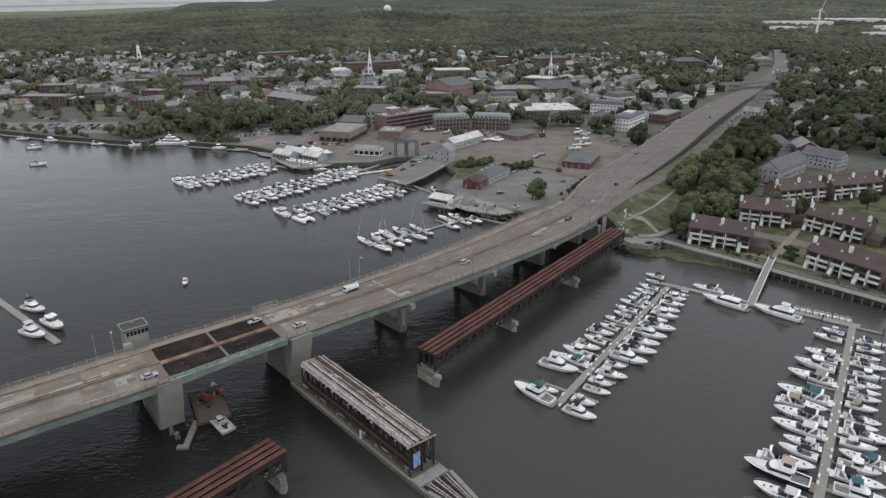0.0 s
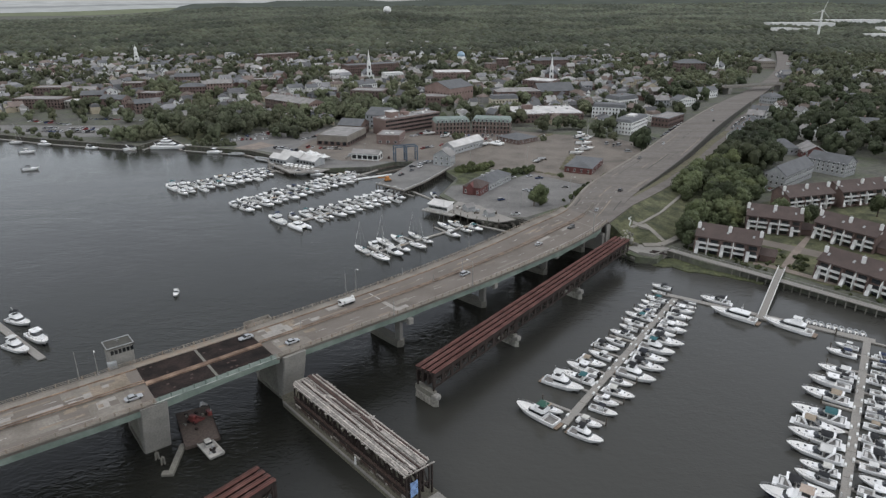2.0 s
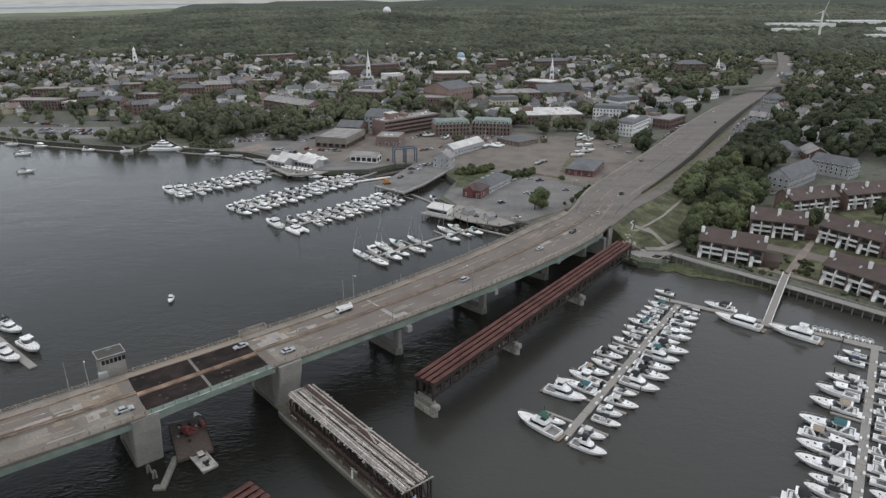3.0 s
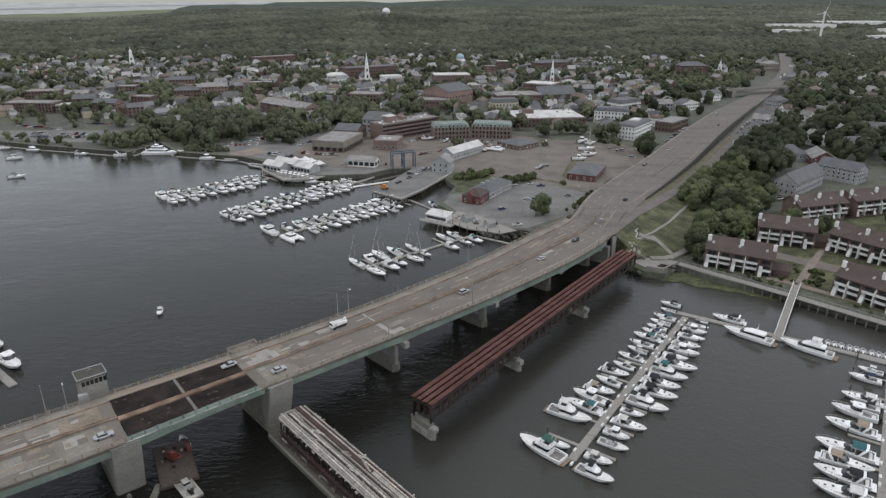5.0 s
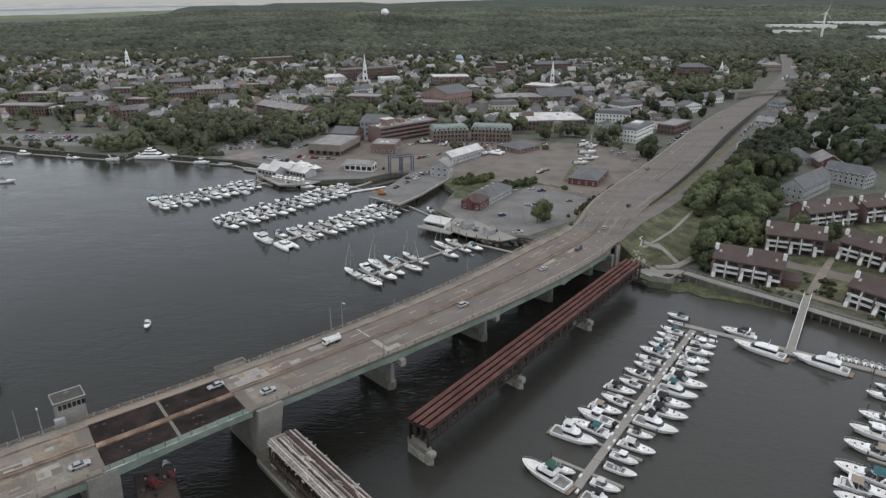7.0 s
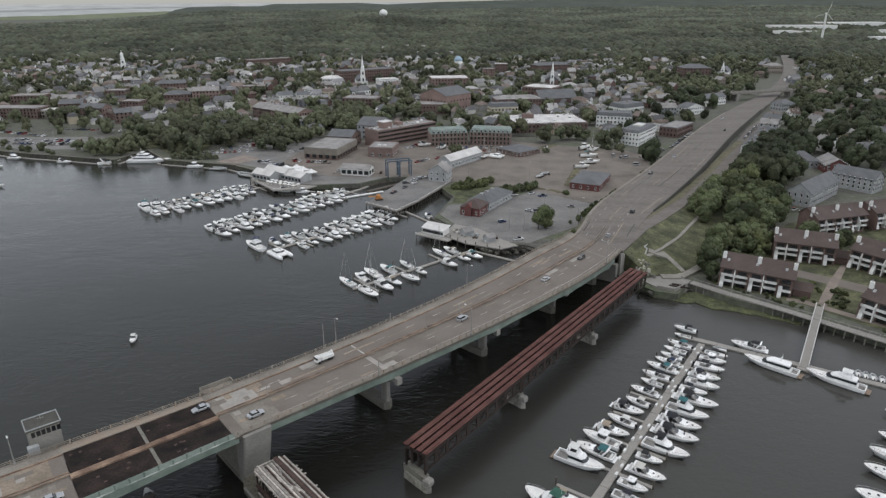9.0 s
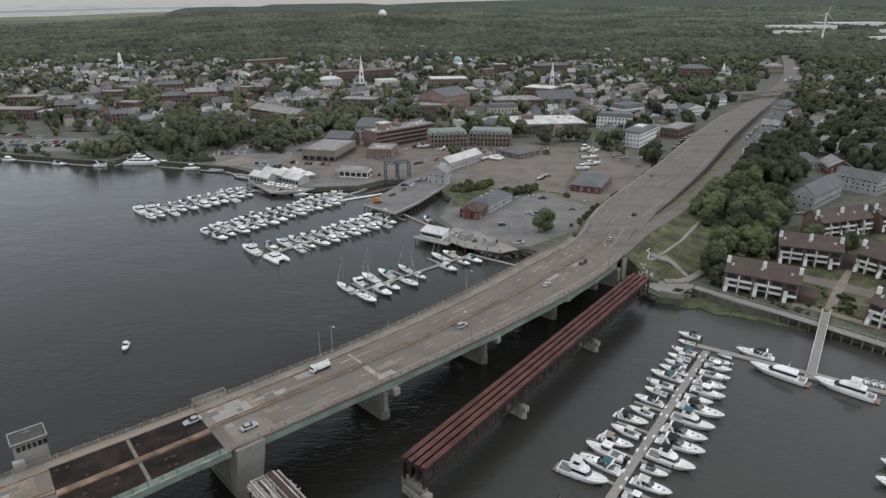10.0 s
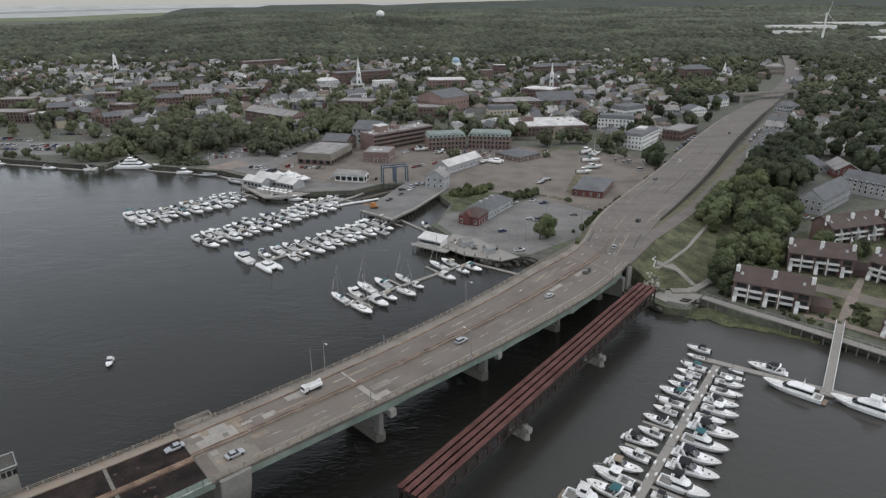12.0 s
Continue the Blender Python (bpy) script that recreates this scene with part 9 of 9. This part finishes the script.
def grove(poly, gap, kinds, sizes, group, z=None, limit=400):
    """Trees scattered over an area, no two nearer than the gap."""
    xs, ys = [p[0] for p in poly], [p[1] for p in poly]
    placed = []
    for _ in range(limit * 12):
        p = (rt.uniform(min(xs), max(xs)), rt.uniform(min(ys), max(ys)))
        if inside(p, poly) and all((p[0] - q[0]) ** 2 + (p[1] - q[1]) ** 2 > gap * gap for q in placed):
            placed.append(p)
            tree(p[0], p[1], (ground_height(p[1]) if z is None else z), rt.choice(kinds), rt.uniform(*sizes), group)
    return placed


# belt of trees right of the road
grove([(134, 384), (150, 402), (190, 470), (200, 492), (205, 470), (196, 440), (196, 402), (182, 372), (168, 356), (158, 345), (150, 342), (152, 360), (160, 392), (150, 384), (140, 372)], 7.2, (0, 1, 2, 0, 3), (1.0, 1.55), "trees beside the slip road", 3.6)
grove([(200, 492), (256, 580), (300, 585), (290, 545), (250, 505), (240, 470), (215, 450), (204, 470)], 8, (0, 1, 2), (1.1, 1.6), "trees beside the slip road", 4)
grove([(129, 318), (139, 337), (157, 366), (164, 350), (150, 326), (136, 312)], 5.0, (0, 1, 2, 3), (0.45, 0.85), "trees beside the footpath", 3.2)
grove([(290, 500), (330, 470), (420, 560), (520, 700), (480, 760), (380, 640), (310, 585)], 13, (0, 1, 2), (1.2, 1.7), "trees behind the inn", 4.5)
grove([(300, 430), (350, 400), (430, 470), (440, 560), (340, 470)], 19, (0, 1, 2, 3), (1.0, 1.5), "trees behind the inn", 4.5)
# riverside park
grove([(-290, 552), (-252, 540), (-244, 552), (-240, 575), (-285, 572)], 10.5, (3, 4, 3, 0), (0.9, 1.3), "riverside park trees", 3.05)
grove([(-236, 580), (-206, 548), (-186, 545), (-178, 575), (-150, 596), (-140, 640), (-200, 660), (-250, 640), (-262, 600)], 12.5, (0, 1, 2, 3, 3), (1.1, 1.6), "riverside park trees", 3.05)
grove([(-150, 560), (-126, 560), (-104, 620), (-120, 650), (-140, 620)], 10, (3, 4, 3), (0.9, 1.25), "waterfront lot trees", 3.05)
grove([(-204, 538), (-188, 530), (-170, 532), (-176, 545), (-196, 548)], 6, (3, 0, 4), (0.45, 0.7), "riverside park trees", 3.05)
grove([(-400, 585), (-345, 562), (-296, 546), (-298, 556), (-345, 574), (-395, 596)], 10, (0, 3), (0.4, 0.7), "riverside lot trees", 3.05)
grove([(-150, 660), (-60, 640), (-66, 690), (-120, 700), (-170, 720)], 12, (0, 1, 2), (1.1, 1.6), "town trees", 4)
grove([(-430, 640), (-300, 628), (-270, 680), (-300, 690), (-420, 690)], 22, (0, 3, 2), (0.8, 1.3), "town trees", 3.4)
grove([(-290, 640), (-190, 640), (-200, 700), (-280, 690)], 13, (0, 1, 2), (1.0, 1.5), "town trees", 3.6)
# boatyard and lots
for x, y, k, s in ((57, 373, 1, 1.15), (53, 370, 0, 0.85), (102, 604, 0, 1.15), (109, 607, 2, 1.2), (117, 606, 0, 1.2), (124, 603, 1, 1.1), (146, 584, 0, 1.5), (157, 526, 0, 1.7), (161, 530, 1, 1.4), (133, 572, 1, 1.5), (88, 592, 0, 1.7), (140, 548, 1, 0.9), (70, 622, 0, 1.6), (10, 552, 4, 0.8), (15, 556, 4, 0.7),
                   (52, 590, 1, 1.1), (60, 598, 0, 1.0), (62, 451, 0, 0.6), (79, 436, 0, 0.5), (84, 398, 0, 0.35), (90, 410, 0, 0.4), (78, 390, 3, 0.3), (72, 380, 0, 0.3),
                   (176, 574, 1, 0.7), (136, 566, 1, 0.6), (84, 556, 3, 0.6), (10, 630, 0, 1.1), (-2, 640, 1, 1.0), (22, 636, 2, 1.0), (30, 648, 0, 1.0), (528, 1012, 5, 1.9), (543, 1010, 5, 1.6), (262, 700, 5, 1.0),
                   (200, 368, 0, 0.55), (186, 336, 0, 0.5), (204, 348, 3, 0.6), (148, 296, 0, 0.3), (166, 290, 3, 0.35), (160, 276, 3, 0.35), (180, 330, 0, 0.3), (212, 312, 0, 0.5), (119, 304, 0, 0.95), (120, 313, 1, 1.15), (125, 322, 0, 1.2), (133, 334, 2, 1.3), (139, 340, 1, 1.2), (154, 338, 3, 1.1), (158, 340, 0, 1.2), (148, 344, 1, 1.3), (196, 340, 0, 1.0), (191, 337, 2, 0.9), (186, 352, 0, 1.1), (240, 352, 0, 1.1), (102, 352, 0, 0.4), (106, 356, 0, 0.35), (110, 366, 0, 0.3)):
    tree(x, y, 3.05 if y < 700 else ground_height(y), k, s, "scattered trees")
grove([(8, 450), (20, 464), (36, 470), (31, 456), (16, 446)], 3.6, (3, 4, 3), (0.45, 0.62), "marsh shrubs", 3.05)
grove([(38, 446), (58, 457), (62, 447), (44, 438)], 3.4, (3, 4, 3, 0), (0.42, 0.6), "marsh shrubs", 3.05)
# shrubs on the road bank
for i in range(40):
    u = rt.uniform(8.1, 11.5)
    p = at_road(u, 1.16 + rt.uniform(0, 0.12))
    tree(p.x, p.y, p.z - 6.0 + rt.uniform(-1, 0.5), rt.choice((0, 3, 4)), rt.uniform(0.22, 0.42), "shrubs on the road bank")
# shrubs in the gardens
for i in range(34):
    x, y = rt.uniform(147, 165), rt.uniform(277, 299)
    x += 4.5 if abs((x - 151.5) * 0.79 - (y - 275.5) * 0.61) < 3.0 else 0
    tree(x, y, 3.0, rt.choice((0, 3, 4, 0)), rt.uniform(0.14, 0.28), "garden shrubs")
# shrubs between the boardwalk and the townhouses
for i in range(44):
    f = rt.random()
    a, b = ((112, 300), (146, 268)) if i % 2 else ((158, 256), (190, 224))
    tree(lerp(a[0], b[0], f) + rt.uniform(0.5, 6.5), lerp(a[1], b[1], f) + rt.uniform(0.5, 6.5), 3.0, rt.choice((0, 3, 4, 0)), rt.uniform(0.14, 0.26), "shrubs by the boardwalk")

# ---- town houses ----
ry = random.Random(99)


def joined(s, count):
    """Ties the newest body to the first one below ground, so that both make one piece."""
    s.f.append((0, count, count + 1))


def house_model(w, d, h, kind, rise, wing, dormers):
    """Walls, roof and windows of a small house round the origin."""
    walls, roof, panes = Shape(), Shape(), Shape()
    if kind == "gable":
        walls.loft([[(x, -d / 2, -4), (x, d / 2, -4), (x, d / 2, h), (x, 0, h + rise - 0.1), (x, -d / 2, h)] for x in (-w / 2, w / 2)])
    elif kind == "cross":
        walls.loft([[(-w / 2, y, -4), (w / 2, y, -4), (w / 2, y, h), (0, y, h + rise - 0.1), (-w / 2, y, h)] for y in (-d / 2, d / 2)])
    else:
        walls.box(0, 0, -4, w, d, h + 4)
    main = roof_shape(kind, w, d, h, rise)
    roof.add([(x - w / 2, y - d / 2, z) for x, y, z in main.v], main.f)
    if wing:
        ww, wd, wh, x0 = w * 0.55, d * 0.5, h * 0.72, w * 0.5 * wing
        k = len(walls.v)
        walls.loft([[(x0 - ww / 2, y, -4), (x0 + ww / 2, y, -4), (x0 + ww / 2, y, wh), (x0, y, wh + 2.2), (x0 - ww / 2, y, wh)] for y in (-d / 2 - wd * 0.4, d * 0.2)])
        joined(walls, k)
        k = len(roof.v)
        more = roof_shape("cross", ww, wd * 0.9 + d * 0.2, wh, 2.3, 0.4)
        roof.add([(x + x0 - ww / 2, y - d / 2 - wd * 0.4, z) for x, y, z in more.v], more.f)
        joined(roof, k)
    if dormers and kind == "gable":
        for x in (-w * 0.25, w * 0.25):
            k = len(walls.v)
            walls.box(x, -d * 0.27, h, 1.6, d * 0.22, rise * 0.72)
            joined(walls, k)
            k = len(roof.v)
            roof.box(x, -d * 0.27, h + rise * 0.72, 2.0, d * 0.26, 0.25)
            joined(roof, k)
    for z in (1.1, 1.1 + h * 0.48):
        for f in (-0.32, 0.0, 0.32):
            panes.box(f * w, -d / 2, z, 1.0, 0.14, 1.5)
            panes.box(-w / 2, f * d, z, 0.14, 1.0, 1.5)
            panes.box(w / 2, f * d, z, 0.14, 1.0, 1.5)
    out = [walls.mesh("wall"), roof.mesh("roof"), panes.mesh("glazing")]
    for me, mat in zip(out, (SIDING, ROOFING, DARK_GLASS)):
        me.materials.append(mat)
    stack = Shape().soft_box(w * 0.2, d * 0.1, h, 0.9, 0.9, rise + 1.2, 0.08).mesh("chimney")
    stack.materials.append(BRICK)
    return out + [stack, kind]


HOUSES = [house_model(*row) for row in ((9, 13, 6.5, "cross", 4.2, 0, False), (12, 9, 6.2, "gable", 4.0, 1, True), (11, 11, 7.0, "hip", 3.6, -1, False), (10, 14, 7.5, "mansard", 2.8, 0, False), (15, 9, 5.6, "gable", 3.8, 0, True),
                                        (8, 12, 7.0, "cross", 4.6, 1, False), (13, 10, 6.8, "gable", 4.6, -1, False), (18, 12, 8.0, "hip", 3.0, 1, False), (9, 16, 7.8, "cross", 4.0, -1, False))]
BUSY = [(-101, 922, 20), (141, 918, 20), (402, 1024, 18), (-494, 1104, 20), (900, 1960, 90), (1130, 2180, 130), (1390, 2380, 150), (1090, 1700, 60), (1200, 1770, 50), (1250, 1910, 70)]


def free(x, y, margin=14):
    if (y < 625 and x < 200) or (y < 674 and -440 < x < -284):
        return False
    if any((x - a) ** 2 + (y - b) ** 2 < (r + margin * 0.4) ** 2 for a, b, r in BUSY):
        return False
    for u in range(11, len(STATIONS) - 1):
        a, b = Vector(STATIONS[u][:2]), Vector(STATIONS[u + 1][:2])
        t_ = max(0, min(1, (Vector((x, y)) - a).dot(b - a) / (b - a).length_squared))
        if (a.lerp(b, t_) - Vector((x, y))).length < margin * 0.5 + 12:
            return False
    return True


def land_height(x, y):
    c = x / (y * 1.05)
    swell = 10 * noise.noise((x / 900, y / 900, 3)) * min(1, max(0, (y - 900) / 1500))
    hill = 30 * max(0, noise.noise((x / 1500 + 4, y / 2500, 7)) + 0.25) * min(1, max(0, (y - 2800) / 1500)) * (1 if c > -0.35 else max(0, 1 + (c + 0.35) * 4))
    low = min(1, max(0, (-c - 0.3) * 6)) * min(1, max(0, (y - 1500) / 1500))
    knoll = 26 * math.exp(-((x + 190) / 330) ** 2 - ((y - 2300) / 260) ** 2)
    return (ground_height(y) + swell + hill + knoll) * (1 - low) + 2 * low


far_walls, far_roofs, far_panes = Shape(), Shape(), Shape()
count = 0
woods, homes = [], []
y = 628.0
while y < 2300:
    pitch = 22.0 * (1 + max(0, y - 900) / 2600)
    half = y * 0.72 + 40
    x = -half
    while x < half:
        px, py = x + ry.uniform(-0.32, 0.32) * pitch, y + ry.uniform(-0.32, 0.32) * pitch
        side = px / py
        clump = noise.noise((px / 130, py / 130, 5.0))
        built = table([(600, 0.74), (900, 0.68), (1200, 0.5), (1600, 0.27), (2000, 0.1), (2300, 0.04)], py) * (0.32 if side > 0.33 else 1.0) * (1.1 if side < -0.1 else 1.0) * (1.35 if 100 < px < 330 and py < 900 else 1.0)
        built = min(0.9, max(0.02, built * (1 - 0.75 * max(0, clump) * 2)))
        if not free(px, py):
            x += pitch
            continue
        if ry.random() < built and clear_of_walls(px, py, 8):
            homes.append((px, py))
            i = ry.randrange(len(HOUSES))
            wm, rm_, gm, ch, kind = HOUSES[i]
            turn = 28 + ry.choice((0, 90, 180, 270)) + ry.uniform(-12, 12) - px * 0.03
            k = ry.uniform(0.7, 1.0)
            m = pose(px, py, land_height(px, py), 0, 0, turn) @ Matrix.Diagonal((k, k * ry.uniform(0.9, 1.2), k * ry.uniform(0.85, 1.15), 1))
            if py < 930 and count < 230:
                ob = thing("house", "gabled clapboard town house among trees", "house", m, "town houses")
                if kind == "mansard":
                    ob["label"] = "town house with a steep mansard roof"
                if kind == "hip":
                    ob["label"] = "square town house with a hip roof"
                part("wall", wm, SIDING, ob)
                part("roof", rm_, ROOFING, ob)
                if py < 780:
                    tagged(part("glazing", gm, DARK_GLASS, ob), "dark windows too far to tell apart", kind="stuff")
                else:
                    far_panes.add([m @ v.co for v in gm.vertices], [tuple(q.vertices) for q in gm.polygons])
                if py < 730:
                    part("chimney", ch, BRICK, ob)
                count += 1
            else:
                for body, me in ((far_walls, wm), (far_roofs, rm_), (far_panes, gm)):
                    if body is not far_panes or py < 1150:
                        body.add([m @ v.co for v in me.vertices], [tuple(q.vertices) for q in me.polygons])
            for _ in range(ry.choice((0, 1, 1)) if side < 0.25 and py < 1000 else ry.choice((1, 1, 2))):
                a = ry.uniform(0, 6.28)
                woods.append((px + math.cos(a) * ry.uniform(9, 13), py + math.sin(a) * ry.uniform(9, 13), ry.choice((ry.uniform(2.8, 4.2), ry.uniform(4.0, 6.2)))))
        else:
            for _ in range(ry.choice((1, 2, 2)) if py < 1000 else ry.choice((2, 2, 3))):
                woods.append((px + ry.uniform(-10, 10), py + ry.uniform(-10, 10), ry.uniform(4.6, 7.4)))
        x += pitch
    y += pitch * 0.9
solid("distant_houses", far_walls, FAR_SIDING, "walls of many small distant town houses", "houses", "stuff")
solid("distant_roofs", far_roofs, FAR_ROOFING, "roofs of many small distant town houses", "roofs", "stuff")
solid("distant_windows", far_panes, DARK_GLASS, "dark windows of many distant town houses", "windows", "stuff")
# the nearest trees stand singly, the rest are woods
for x, y, r_ in woods:
    if free(x, y, 2) and clear_of_walls(x, y, r_ * 0.6):
        tree(x, y, land_height(x, y), ry.choice((0, 1, 2, 0, 2, 3)), r_ / 5.0, "town trees")
PENDING.sort(key=lambda p: p[0] ** 2 + (p[1] - 30) ** 2)
for p in PENDING[:240]:
    plant(*p)


def woodland(name, spots, shapes, label, material=HAZED_FAR_LEAF, smooth=True):
    vs_, fs_, k = [], [], 0
    for x, y, z, r_ in spots:
        v, f = shapes[ry.randrange(len(shapes))]
        a = ry.uniform(0, 6.28)
        c, s = math.cos(a), math.sin(a)
        q = np.stack([v[:, 0] * c - v[:, 1] * s, v[:, 0] * s + v[:, 1] * c, v[:, 2]], 1) * (r_, r_, r_ * ry.uniform(0.9, 1.3)) + (x, y, z)
        vs_.append(q)
        fs_ += [tuple(k + i for i in g) for g in f]
        k += len(v)
    me = bpy.data.meshes.new(name)
    me.from_pydata(np.concatenate(vs_).tolist(), [], fs_)
    me.materials.append(material)
    if smooth:
        me.shade_smooth()
    tagged(new(name, me), label, "woods", kind="stuff")


def crown_set(n, seed, leaves, lumps):
    out = []
    for i in range(n):
        me = crown_mesh(seed + i, 1.15, 1.05, leaves, lumps, 1, -0.3, (0.28, 0.46))
        out.append((np.array([tuple(v.co) for v in me.vertices]), [tuple(p.vertices) for p in me.polygons]))
        bpy.data.meshes.remove(me)
    return out


ONE = []
for i in range(8):
    v, f = ball(1.0, 70 + i, 1, 0.6, -0.15)
    ONE.append((np.array([tuple(q) for q in v]) + (0, 0, 0.3), f))
rest = PENDING[240:]
near_crowns, mid_crowns = crown_set(6, 200, 190, 13), crown_set(6, 230, 30, 7)
woodland("town_woods", [(x, y, z + 5.4 * k, 5.0 * k) for x, y, z, kind, k, g in rest if y < 850 and x < 150], near_crowns, "many leafy tree crowns between distant houses", HAZED_MID_LEAF, False)
woodland("east_woods", [(x, y, z + 5.4 * k, 5.0 * k) for x, y, z, kind, k, g in rest if y < 850 and x >= 150], near_crowns, "dense tree crowns behind the slip road, dark without painted haze", EAST_LEAF, False)
woodland("distant_woods", [(x, y, z + 4.6 * k, 5.0 * k) for x, y, z, kind, k, g in rest if 850 <= y < 1350], mid_crowns, "many small tree crowns between far houses", HAZED_MID_LEAF, False)
woodland("outlying_woods", [(x, y, z + 4.6 * k, 5.0 * k) for x, y, z, kind, k, g in rest if y >= 1350], crown_set(6, 260, 0, 3), "many small tree crowns beyond the town", HAZED_MID_LEAF)
# the woods beyond, with clearings
far_spots = []
y = 1250.0
while y < 4500:
    step = 8 + y * 0.0034
    half = y * 0.73 + 60
    x = -half
    while x < half:
        c = x / y
        edge = table([(-0.75, 2700), (-0.6, 3000), (-0.45, 3500), (-0.33, 4000), (-0.1, 4400), (0.8, 4500)], c)
        px, py = x + ry.uniform(-0.5, 0.5) * step, y + ry.uniform(-0.5, 0.5) * step
        dense = table([(1250, 0.3), (1700, 0.72), (2200, 0.97)], py)
        clear = noise.noise((px / 420, py / 260, 11.0)) > 0.36 and py > 2100 and c > 0.02
        if py < edge and not clear and ry.random() < dense and free(px, py, 6):
            r_ = step * ry.choice((0.55, 0.62, 0.7, 0.78, 0.9))
            far_spots.append((px, py, land_height(px, py) + 4 + ry.uniform(-1, 1), r_))
        x += step
    y += step * 0.8
low_crowns = [(v * (1, 1, 0.7), f) for v, f in ONE]
woodland("outer_woods", [q for q in far_spots if q[1] < 2500 + 260 * noise.noise((q[0] / 500, q[1] / 500, 2.0))], low_crowns, "dark green woods beyond the town", HAZED_OUTER_LEAF)
woodland("far_woods", [q for q in far_spots if q[1] >= 2500 + 260 * noise.noise((q[0] / 500, q[1] / 500, 2.0))], low_crowns, "endless green woods towards the horizon, paled by painted haze")
